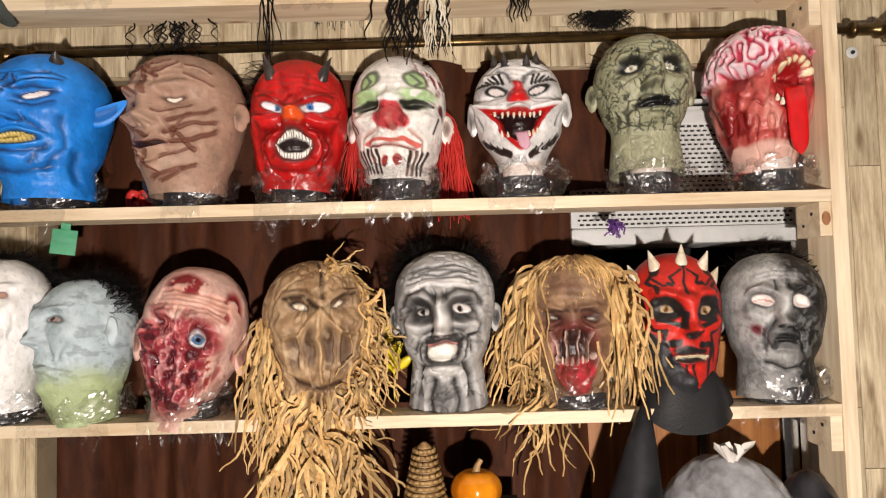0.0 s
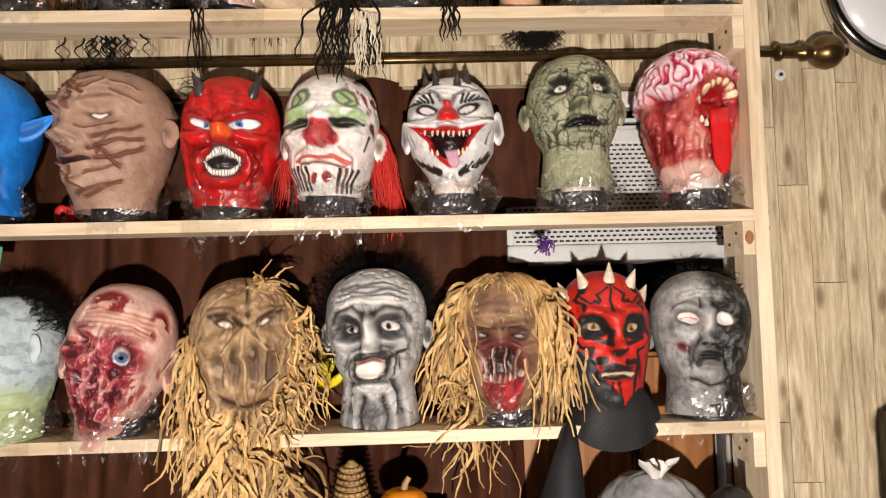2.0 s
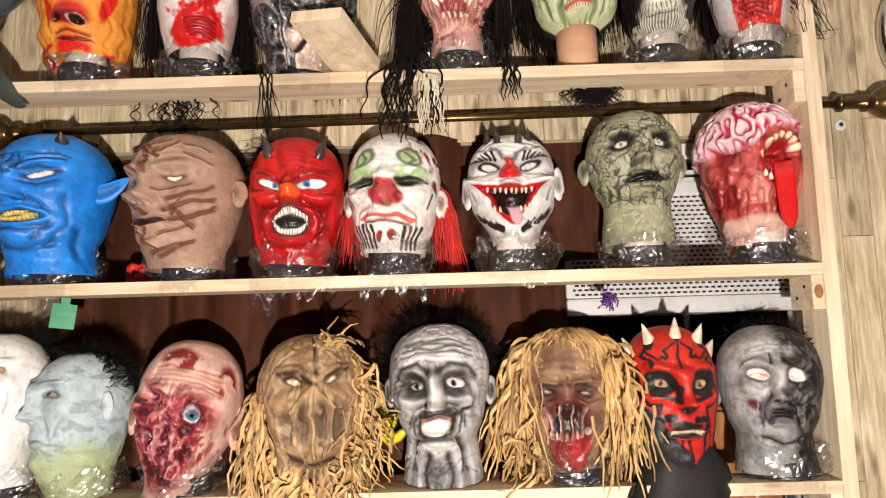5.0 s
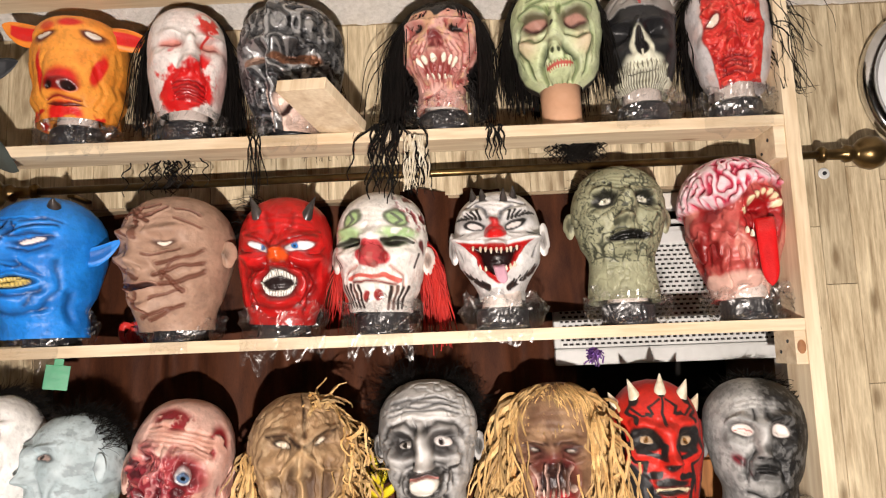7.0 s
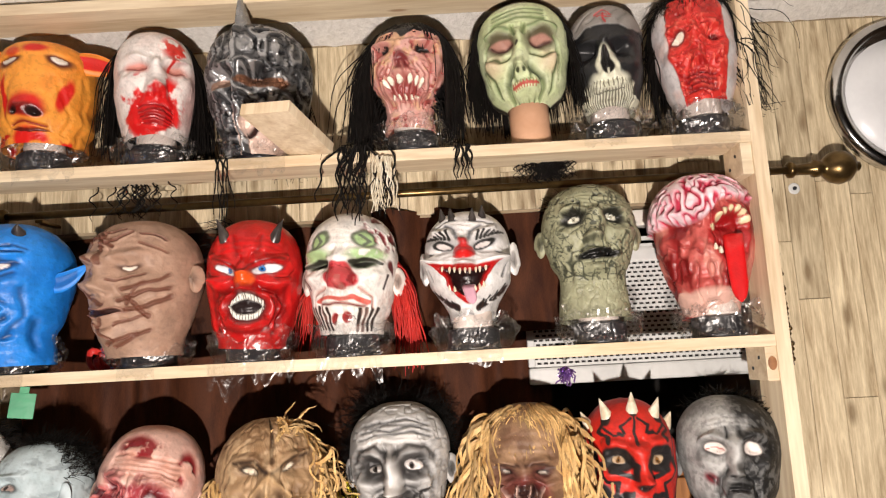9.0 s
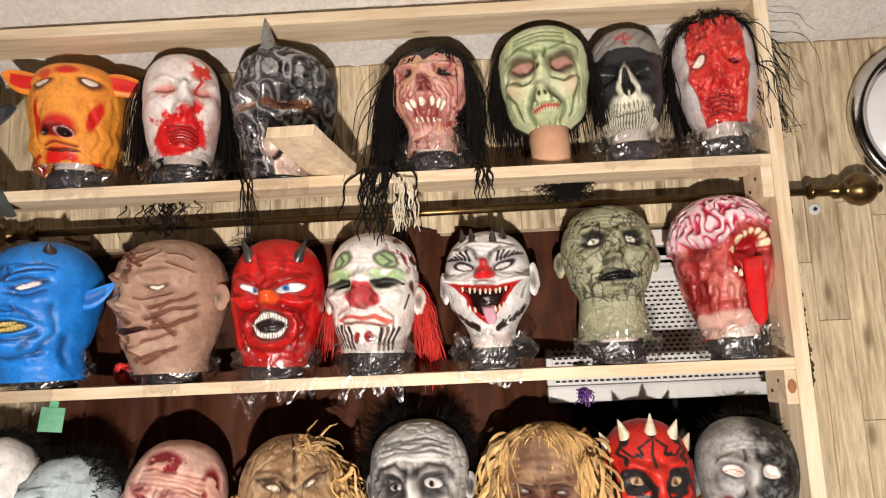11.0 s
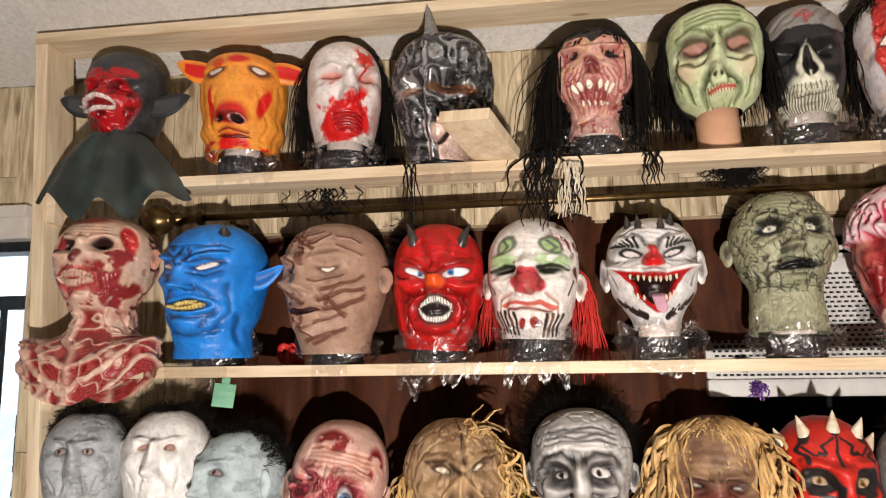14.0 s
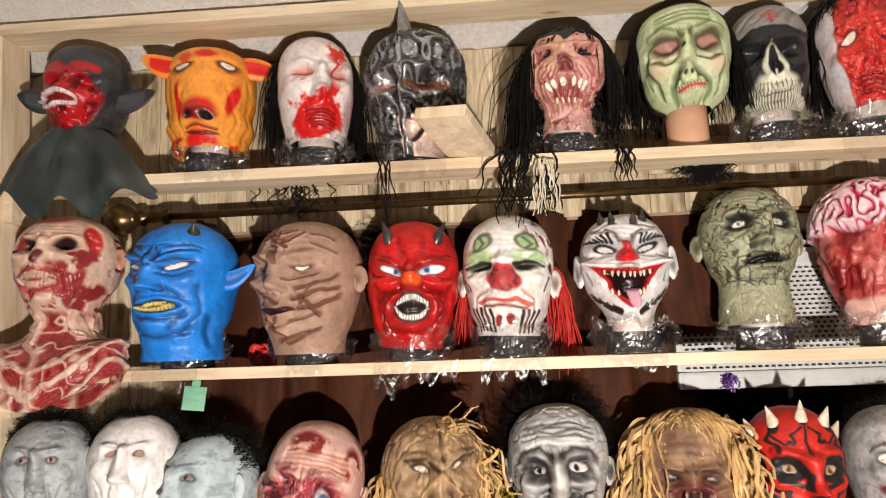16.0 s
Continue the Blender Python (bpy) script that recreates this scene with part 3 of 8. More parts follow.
def fangs(parent, h, S, H, spots, mat=IVORY, name="tooth"):
    """Single teeth: (u, v, length, width, direction) each a part of its own."""
    for u, v, long, wide, s in spots:
        (x, y, z), way = h.spot(u, v, 0.03)
        t = np.linspace(0, 1, 5)[:, None]
        path = (np.array([x, y, z]) + np.array([0, -0.04, -s * long]) * t) * np.array([S, S, H])
        vv, ff = tubes([path], [wide * S * np.array([0.9, 1, 0.9, 0.65, 0.2])], 7, 0.7)
        from_arrays(name, vv, ff, mat, parent)


def stand(x, y, z0, height, radius, wrap=1.0, seed=1, wide=1.5, label="short black plastic display stand in crumpled clear wrap"):
    s = thing("display_stand", pose(x, y, z0), label, "display stand", "stands under the masks")
    tall, height = height, min(height, 0.040)
    part("base", lathe([(radius * 1.02, 0.0), (radius * 1.05, 0.004), (radius, 0.008), (radius, height * 0.85), (radius * 0.95, height * 0.95), (radius * 0.9, height)], 36), BLACKPL, s, "", True)
    if tall > 0.05:
        part("neck", lathe([(radius * 0.80, height), (radius * 0.76, height + 0.006), (radius * 0.72, tall), (radius * 0.6, tall + 0.012)], 32), FOAM, s, "pale foam neck", True)
    if wrap:
        height = max(height, 0.034) * 1.15
    if wrap:
        n, k = 90, 16
        th, hh = np.meshgrid(np.arange(n) * 2 * math.pi / n, np.linspace(0, 1, k))
        base = np.stack([np.cos(th), np.sin(th), hh], -1).reshape(-1, 3)
        rough = fbm(base * np.array([1, 1, 1.3]) + 9 + seed, 3.2, 3, seed) - 0.5
        ridge = np.abs(fbm(base * np.array([1, 1, 1.6]) + 30 + seed, 5.0, 2, seed) - 0.5) * 2
        flare = 1 + (wide - 1) * (0.35 + 0.75 * np.sin(base[:, 2] * 2.9 + 0.2) + 1.6 * rough) + 0.26 * ridge
        rr = radius * np.maximum(flare, 1.07)
        zz = base[:, 2] * height * 1.35 * wrap * (1 + 0.9 * rough) + 0.002
        v = np.stack([base[:, 0] * rr, base[:, 1] * np.minimum(rr, radius * 1.5), np.maximum(zz, 0.002)], -1)
        f = [(j * n + i, j * n + (i + 1) % n, (j + 1) * n + (i + 1) % n, (j + 1) * n + i) for j in range(k - 1) for i in range(n)]
        from_arrays("plastic_wrap", v, f, WRAP, s, "crumpled clear film", False)
    return s


# ---------------------------------------------------------------- the room
WALL, TOP, SLOPE = 0.19, 2.478, 0.30


def setting(name, bm, mat, label, category):
    return tagged(part(name, bm, mat), label, category, "", "structure")


wall = setting("wall_north", box(-1.09, -0.66, WALL + 0.006, WALL + 0.14, 0, 2.7), GROOVE, "pale wood-look plank wall behind the shelf", "wall")
for x0, x1, z0, z1 in ((-2.3, -1.09, 2.15, 2.7), (-0.66, 0.96, 2.07, 2.7), (-0.66, 0.96, 0, 0.95), (0.96, 2.6, 0, 2.7)):
    part("wall_section", box(x0, x1, WALL + 0.006, WALL + 0.14, z0, z1), GROOVE, wall)
# side and rear walls and floor are unseen, coloured dark to bounce little light
setting("wall_west", box(-2.4, -2.3, -4.0, WALL + 0.14, 0, 3.8), ROOMWALL, "unseen dark brown side wall closing the room", "wall")
setting("wall_east", box(2.6, 2.7, -4.0, WALL + 0.14, 0, 3.8), ROOMWALL, "unseen dark brown side wall closing the room", "wall")
setting("wall_south", box(-2.4, 2.7, -4.1, -4.0, 0, 3.8), ROOMWALL, "unseen dark brown rear wall closing the room", "wall")
setting("floor", box(-2.4, 2.7, -4.1, WALL + 0.14, -0.1, 0), CARPET, "unseen dark grey-brown carpet floor", "floor")


def ceiling_mesh():
    """A sloping popcorn ceiling that rises away from the wall, with a lumpy underside near the shelf."""
    nx, ny = 260, 120
    x, y = np.meshgrid(np.linspace(-2.4, 2.7, nx), WALL + 0.14 - np.linspace(0, 1, ny) ** 1.8 * 4.4)
    p = np.stack([x, y, 0 * x], -1).reshape(-1, 3)
    lump = 0.007 * smooth(0.45, 0.75, fbm(p + 40, 42, 2, 5)) * (p[:, 1] > -1.2)
    p[:, 2] = TOP + SLOPE * (WALL - p[:, 1]) - lump
    upper = p.copy()
    upper[:, 2] += 0.12
    i, j = np.meshgrid(np.arange(ny - 1), np.arange(nx - 1), indexing="ij")
    a = i * nx + j
    f = np.stack([a, a + nx, a + nx + 1, a + 1], -1).reshape(-1, 4)
    return np.concatenate([p, upper]), np.concatenate([f, f[:, ::-1] + nx * ny])


cv, cf = ceiling_mesh()
tagged(from_arrays("ceiling", cv, cf, POPCORN), "off-white popcorn-textured sloping ceiling", "ceiling", "", "structure")

# window recess behind the shelf, closed by a near-black back standing in for shade
recess = setting("window_1", box(-0.66, 0.96, 0.62, 0.66, 0.9, 2.1), DARK, "window recess behind the curtain, its back near-black for shade", "window")
part("reveal", box(-0.70, -0.66, WALL + 0.14, 0.66, 0.9, 2.1), GROOVE, recess)
part("reveal", box(0.96, 1.0, WALL + 0.14, 0.66, 0.9, 2.1), GROOVE, recess)
part("reveal", box(-0.70, 1.0, WALL + 0.14, 0.66, 2.07, 2.12), GROOVE, recess)
part("window_frame", box(0.40, 0.955, 0.215, 0.25, 2.03, 2.066, 0.004), WHITEPAINT, recess)
part("window_frame", box(0.925, 0.955, 0.215, 0.25, 1.0, 2.03, 0.004), WHITEPAINT, recess)
for k in range(4):
    part("slat", box(0.44, 0.92, 0.225, 0.24, 2.0 - 0.016 * k, 2.008 - 0.016 * k), ACWHITE, recess)


def glazed_door():
    d = tagged(new("door_1"), "white-framed glazed door with black iron bars, snowy yard beyond", "door", "", "structure")
    d.matrix_world = pose(-1.70, WALL + 0.05, 0)
    part("door_trim", box(-0.6, 0.61, -0.065, 0.05, 2.085, 2.15, 0.004), WHITEPAINT, d)
    part("door_trim", box(-0.6, 0.611, -0.075, -0.045, 2.135, 2.165, 0.004), WHITEPAINT, d)
    part("door_head", box(-0.6, 0.61, -0.02, 0.05, 2.06, 2.085, 0.003), IRON, d)
    part("door_frame", box(0.575, 0.608, -0.01, 0.035, 0, 2.06, 0.003), WHITEPAINT, d)
    glass = part("pane", box(-0.6, 0.575, 0.016, 0.02, 0.1, 2.06), GLASS, d)
    glass.visible_shadow = False
    part("rail", box(-0.6, 0.575, 0.05, 0.075, 1.925, 1.96, 0.003), IRON, d)
    part("rail", box(-0.6, 0.575, 0.05, 0.075, 1.0, 1.02, 0.002), IRON, d)
    for k in range(10):
        x = 0.545 - 0.082 * k
        part("bar", box(x - 0.006, x + 0.006, 0.055, 0.068, 0.2, 1.93, 0.002), IRON, d)
    part("latch", box(0.30, 0.41, 0.04, 0.056, 1.955, 1.985, 0.003), CHROME, d)
    return d


glazed_door()
yard = setting("backdrop", box(-4.6, -0.75, 2.0, 2.02, -0.5, 3.2), YARD, "bright snowy yard outside the door", "yard")


def shrub(x, y, seed):
    s = thing("shrub", pose(x, y, 0), "dark bare shrub with a few red leaves outside", "shrub", "shrubs outside the door")
    r = np.random.default_rng(seed)
    paths = []
    for _ in range(44):
        d, p = np.array([r.normal(0, 0.25), r.normal(0, 0.2), 1.0]), [np.zeros(3)]
        for k in range(9):
            d = d + r.normal(0, 0.22, 3)
            d /= np.linalg.norm(d)
            p.append(p[-1] + d * 0.2)
        paths.append(np.array(p))
    v, f = tubes(paths, [np.linspace(0.014, 0.003, 10)] * len(paths), 4)
    from_arrays("branches", v, f, DARK, s)
    tips = np.concatenate([p[5:] for p in paths])
    quads, faces = [], []
    for c in tips[r.integers(0, len(tips), 160)]:
        a, b = r.normal(0, 0.025, 3), r.normal(0, 0.025, 3)
        o = len(quads)
        c = c + r.normal(0, 0.03, 3)
        quads += [c - a, c - b, c + a, c + b]
        faces.append((o, o + 1, o + 2, o + 3))
    leaves = from_arrays("leaves", quads, faces, REDHAIR if seed % 2 else DARK, s, "", False)
    leaves["kind"] = "stuff"


shrub(-2.1, 1.0, 3)
shrub(-1.9, 1.35, 4)
shrub(-2.35, 1.5, 5)

# ---------------------------------------------------------------- the shelf
SH = {"top": 2.166, "mid": 1.78, "low": 1.397}
XR, DEEP, THICK = 0.878, 0.089, 0.022
unit = thing("mask_shelf", pose(0, 0, 0), "open shelf of raw pine boards against the wall", "shelf")
LEAN = 0.054


def left_end(z):
    """The left side board leans: its foot stands further in than its head."""
    return -0.934 + (2.5 - z) * LEAN


for name, z in SH.items():
    part("shelf_board", box(left_end(z), XR, 0.0, DEEP, z - THICK, z, 0.0015), PINE, unit)
part("shelf_board", box(left_end(1.0), XR, 0.0, DEEP, 0.98, 1.002, 0.0015), PINE, unit)
part("top_board", box(-0.961, XR + 0.026, -0.002, DEEP, 2.482, 2.505, 0.0015), PINE, unit)
side = part("side_board", box(-0.027, 0.0, -0.001, DEEP + 0.001, -2.50, -0.019, 0.0015), PINE_UP, unit)
side.location, side.rotation_euler = (-0.934, 0, 2.5), (0, -math.atan(LEAN), 0)
part("side_board", box(XR, XR + 0.027, -0.001, DEEP + 0.001, 0, 2.482, 0.0015), PINE_UP, unit)
for z in SH.values():
    for x0, x1 in ((left_end(z) + 0.004, left_end(z) + 0.025), (XR - 0.021, XR)):
        part("cleat", box(x0, x1, 0.003, DEEP - 0.002, z - THICK - 0.062, z - THICK, 0.0015), PINE, unit)
        for k in range(2):
            part("screw", lathe([(0.0035, -0.001), (0.003, 0.0015), (0.001, 0.002)], 10, "x"), IRON, unit).location = (x0 - 0.0005 if x0 > 0 else x1, 0.03 + 0.03 * k, z - THICK - 0.02 - 0.02 * k)
kn = part("knot", lathe([(0.0105, 0.0), (0.0095, -0.0012), (0.004, -0.0016)], 18, "y"), KNOT, unit)
kn.location = (XR - 0.0095, 0.0032, 1.728)
kn.scale = (0.8, 1, 1.25)

brace = thing("loose_board", Matrix.Translation((0.036, 0.0, 2.167)) @ pose(0, 0, 0, -9.5, 5, -17), "short raw pine offcut jutting from the shelf", "board")
part("plank", box(-0.047, 0.047, -0.168, 0.004, 0.0, 0.021, 0.0015), PINE_UP, brace)


# curtain rod with turned ends
def curtain_rod():
    r = thing("curtain_rod", pose(0, 0.125, 2.108, 0, -0.35, 0), "aged brass curtain rod with round finials", "curtain rod")
    part("rod", lathe([(0.0082, -0.62), (0.0082, 1.0)], 20, "x"), BRASS, r, "", True)
    prof = [(0.0105, 0), (0.017, 0.004), (0.017, 0.012), (0.012, 0.017), (0.012, 0.05), (0.018, 0.055), (0.018, 0.066), (0.013, 0.07), (0.02, 0.078), (0.031, 0.09), (0.036, 0.108), (0.031, 0.126), (0.018, 0.138), (0.010, 0.142), (0.010, 0.15), (0.004, 0.154)]
    part("finial", lathe(prof, 28, "x"), BRASS, r, "", True).location = (1.0, 0, 0)
    left = part("finial", lathe(prof, 28, "x"), BRASS, r, "", True)
    left.location, left.rotation_euler = (-0.62, 0, 0), (0, 0, math.pi)
    for x in (-0.55, 0.93):
        part("bracket", box(x - 0.008, x + 0.008, -0.006, 0.066, -0.017, -0.010, 0.002), BRASS, r)
    return r


curtain_rod()


def curtain(x0, x1, z0, z1, y, folds, seed, label):
    n, k = int((x1 - x0) / 0.006), 40
    u, t = np.meshgrid(np.linspace(0, 1, n), np.linspace(0, 1, k))
    p = np.stack([u * folds, t * 0.6, 0 * u], -1).reshape(-1, 3)
    wob = fbm(p + seed, 1.0, 2, seed).reshape(k, n)
    depth = 0.016 * np.sin(2 * math.pi * (folds * u + 1.4 * wob)) + 0.012 * (wob - 0.5)
    top = 0.004 * np.sin(2 * math.pi * folds * 2 * u)
    pts = np.stack([x0 + (x1 - x0) * u, y + depth, z0 + (z1 - z0) * t + top * (t > 0.95)], -1).reshape(-1, 3)
    back = pts + np.array([0, 0.0025, 0])
    i, j = np.meshgrid(np.arange(k - 1), np.arange(n - 1), indexing="ij")
    a = i * n + j
    f = np.stack([a, a + 1, a + n + 1, a + n], -1).reshape(-1, 4)
    c = thing("curtain", pose(0, 0, 0), label, "curtain", "curtains on the rod")
    from_arrays("drape", np.concatenate([pts, back]), np.concatenate([f, f[:, ::-1] + n * k]), CURTAIN, c)
    return c


curtain(-0.64, 0.075, 0.96, 2.092, 0.245, 5.5, 2, "heavy rust-brown curtain hanging in folds")
curtain(0.06, 0.50, 0.96, 2.092, 0.245, 3.5, 5, "rust-brown curtain drawn to one side")


curtain(0.13, 0.60, 1.815, 2.085, 0.185, 2.2, 7, "short brown cloth valance hanging from the rod")


def air_unit():
    a = thing("air_conditioner", pose(0.70, 0.232, 1.70), "white window air conditioner with perforated grille", "air conditioner")
    part("body", box(-0.245, 0.245, 0.012, 0.24, 0.0, 0.285, 0.008), ACWHITE, a)
    part("lower_rail", box(-0.25, 0.25, -0.012, 0.012, 0.0, 0.036, 0.006), ACWHITE, a)
    part("upper_rail", box(-0.25, 0.25, -0.010, 0.012, 0.252, 0.286, 0.006), ACWHITE, a)
    part("side_rail", box(-0.25, -0.235, -0.009, 0.012, 0.037, 0.251, 0.003), ACWHITE, a)
    part("side_rail", box(0.235, 0.25, -0.009, 0.012, 0.037, 0.251, 0.003), ACWHITE, a)
    # near-black sheet added for the shade inside the holes
    part("grille_backing", box(-0.235, 0.235, 0.004, 0.011, 0.037, 0.251), DARK, a)
    # perforated sheet: a lattice of thin bars in staggered courses
    vs, fs = [], []
    rows, pitch, step = 22, 0.0135, 0.0098

    def bar(x0, x1, z0, z1):
        o = len(vs)
        for y in (-0.004, 0.002):
            vs.extend([(x0, y, z0), (x1, y, z0), (x1, y, z1), (x0, y, z1)])
        fs.extend([(o, o + 1, o + 2, o + 3), (o + 4, o + 7, o + 6, o + 5), (o, o + 4, o + 5, o + 1), (o + 3, o + 2, o + 6, o + 7), (o, o + 3, o + 7, o + 4), (o + 1, o + 5, o + 6, o + 2)])

    for r in range(rows):
        z = 0.037 + r * step
        bar(-0.235, 0.235, z, z + 0.0052)
        for k in range(35):
            x = -0.235 + pitch * (k + 0.5 * (r % 2))
            bar(x, x + 0.0042, z + 0.005, z + step)
    sheet = from_arrays("grille", vs, fs, ACWHITE, a, "", False)
    sheet["kind"] = "stuff"
    return a


air_unit()


def cabinet():
    c = thing("wood_cabinet", pose(0.72, 0.26, 0.0), "orange-brown wood-grain cabinet behind the shelf", "cabinet")
    part("body", box(-0.26, 0.235, 0.012, 0.30, 0.95, 1.50, 0.003), WALNUT, c)
    part("door", box(-0.255, -0.012, -0.006, 0.010, 0.96, 1.49, 0.003), WALNUT, c)
    part("door", box(0.012, 0.165, -0.006, 0.010, 0.96, 1.49, 0.003), WALNUT, c)
    part("metal_strip", box(-0.008, 0.008, -0.008, 0.006, 0.96, 1.49, 0.002), CHROME, c)
    part("metal_strip", box(0.170, 0.205, -0.008, 0.006, 0.96, 1.49, 0.003), CHROME, c)
    return c


cabinet()


# round chrome-rimmed dial on the wall
def wall_dial():
    d = thing("wall_clock", pose(1.31, WALL - 0.004, 2.275), "round wall clock with a wide chrome rim", "wall clock")
    part("rim", lathe([(0.15, 0.0), (0.176, -0.004), (0.18, -0.018), (0.172, -0.032), (0.16, -0.036), (0.152, -0.030), (0.147, -0.020), (0.14, -0.018), (0.138, -0.010)], 72, "y"), CHROME, d, "", True)
    part("dial", lathe([(0.139, -0.006), (0.139, -0.0105), (0.07, -0.011), (0.01, -0.0112)], 64, "y"), DIAL, d, "", True)
    return d


wall_dial()
bolt = thing("wall_anchor", pose(1.043, WALL - 0.002, 2.088), "small grey round wall anchor with a screw", "wall anchor")
part("plate", lathe([(0.0125, 0.0), (0.0125, -0.0015), (0.010, -0.003), (0.006, -0.0032)], 20, "y"), ACWHITE, bolt)
part("screw", lathe([(0.0045, -0.003), (0.0042, -0.0055), (0.002, -0.006)], 10, "y"), IRON, bolt)


def bead_string():
    b = thing("bead_string", pose(0.984, WALL - 0.012, 2.075), "string of dark glossy brass beads hanging beside the shelf", "bead string", "", "")
    v, f = tubes([[(0, 0.008, 0.012), (0, 0, 0.006), (0.001, 0, -0.16), (0.007, 0, -0.36)]], [0.0012], 5)
    from_arrays("cord", v, f, IRON, b)
    part("hook", lathe([(0.011, 0.0), (0.012, -0.004), (0.007, -0.010)], 16, "y"), BRASS, b).location = (0, 0.010, 0.012)
    bead = lathe([(0.001, -0.005), (0.004, -0.0035), (0.0055, 0), (0.004, 0.0035), (0.001, 0.005)], 10)
    first = part("bead", bead, BRASS, b, "", True)
    for k in range(34):
        ob = first if k == 0 else new("bead", first.data)
        ob.parent = b
        ob.location = (0.0003 * k - 0.003 + 0.002 * math.sin(k * 1.7), -0.002 * math.cos(k * 2.3), -0.004 - 0.0104 * k)


bead_string()


def office_chair():
    c = thing("office_chair", pose(1.30, -0.14, 0), "blue leather office chair with black trim", "chair")
    part("backrest", box(-0.205, 0.25, -0.04, 0.04, 0.62, 1.345, 0.035), BLUEFAB, c, "", True)
    part("shell", box(-0.235, 0.28, -0.015, 0.075, 0.60, 1.375, 0.036), BLACKFAB, c, "black shell", True)
    part("seat", box(-0.23, 0.27, -0.48, 0.0, 0.44, 0.53, 0.035), BLUEFAB, c, "", True)
    part("column", lathe([(0.03, 0.08), (0.03, 0.44)], 16), CHROME, c)
    for k in range(5):
        leg = part("leg", box(0.0, 0.29, -0.022, 0.022, 0.045, 0.085, 0.008), BLACKPL, c)
        leg.rotation_euler = (0, 0, k * 2 * math.pi / 5)
        wheel = part("castor", lathe([(0.0225, -0.018), (0.0225, 0.018)], 14, "y"), BLACKPL, c)
        wheel.location = (0.27 * math.cos(k * 2 * math.pi / 5), 0.27 * math.sin(k * 2 * math.pi / 5), 0.0225)
    return c


office_chair()


# ---------------------------------------------------------------- the masks
GROUP = "masks on the shelf"


def mask(h, x, y, z0, z1, width, yaw, pitch, roll, label, base=None, wrap=1.0, name="latex_mask", stand_r=0.05, mat=None):
    """Hang the shell h between the heights z0 and z1; a stand goes from the shelf up into its neck."""
    mid = 0.17 if z1 < 1.75 else 0.1 if x < 0.45 else 0.24
    x, width = mid + (x - mid) * (1.31 + y) / 1.295, width * 1.05
    S, H = width / 2, (z1 - z0) / (1.42 - h.bottom)
    yaw -= math.degrees(math.atan2(x - 0.19, 1.38))  # every mask is turned towards the middle of the room
    m = thing(name, pose(x, y, z1 - 1.42 * H, pitch, roll, yaw), label, "mask", GROUP)
    h.link(m, S, H, mat=mat)
    if base is not None:
        stand(x, 0.052, base, max(z0 - base + 0.03, 0.03), stand_r, wrap, int(abs(x) * 100) + int(z0 * 10))
    return m, S, H


BLACK = (0.008, 0.007, 0.007)


def bat_mask():
    h = Head(bottom=-1.35, jaw=0.62, neck=0.62)
    h.face(0.4, nose=0.3, lips=0.2)
    h.base((0.026, 0.028, 0.030), 0.55, (0.06, 0.062, 0.066), 0.6, 2.5)
    muz = h.ell(-0.12, -0.30, 0.74, 0.86, 0, 0.1)
    h.g(-0.1, -0.35, 0.5, 0.45, 0.32)
    h.paint(muz, (0.42, 0.008, 0.012), 0.85)
    h.scabs((0.12, 0.002, 0.004), 0.5, 0.62, 5, 4, -0.04, muz)
    h.paint(h.ell(0.36, 0.58, 0.30, 0.14, -14), (0.38, 0.01, 0.012), 0.85)
    h.paint(h.ell(-0.36, 0.58, 0.26, 0.14, 14), (0.38, 0.01, 0.012), 0.85)
    h.mouth(-0.2, -0.35, 0.44, 0.22, 0, 0.1, (0.2, 0.004, 0.006))
    h.teeth(-0.2, -0.35, 0.44, 0.24, 9, (0.75, 0.62, 0.58), length=0.3)
    m, S, H = mask(h, -0.728, 0.020, 2.235, 2.445, 0.152, -28, 4, 0, "black rubber bat-eared mask with a glossy red snarling muzzle", None)
    for s in (1, -1):
        leaf_ear(m, h, S, H, s, (0.022, 0.024, 0.027), 0.085 if s > 0 else 0.06, 0.034, (0.05, 0.052, 0.056), 0.25, 1.25, -0.2, -0.1)
    # bib that hangs down over the shelf edge in stiff points
    n, k = 48, 14
    vs = []
    for back in (0, 1):
        for j in range(k):
            t = j / (k - 1)
            for i in range(n + 1):
                u = -1 + 2 * i / n
                half = 0.050 + 0.112 * t ** 0.8
                edge = 0.022 * math.cos(u * 3 * math.pi) * t * t
                fold = 0.009 * math.cos(u * 3 * math.pi) * t + 0.004 * math.sin(7 * u + 5 * t)
                front = -0.05 * t * (1 - 0.5 * u * u)
                vs.append((half * u, -0.080 + front * 0.6 - fold + 0.03 * u * u + 0.0025 * back, -1.0 * H - 0.165 * t + edge + 0.045 * abs(u) ** 3 * t))
    w = n + 1
    fs = [(b * w * k + j * w + i, b * w * k + j * w + i + 1, b * w * k + (j + 1) * w + i + 1, b * w * k + (j + 1) * w + i) for b in (0, 1) for j in range(k - 1) for i in range(n)]
    p = np.array(vs)
    tone = 0.020 + 0.03 * smooth(0.4, 0.7, fbm(p * 12 + 50, 1.5, 3, 8))
    from_arrays("bib", p, fs, LATEX, m, "stiff black rubber bib", True, np.stack([tone * 0.9, tone * 1.2, tone * 1.1, 0 * tone + 0.62], -1))


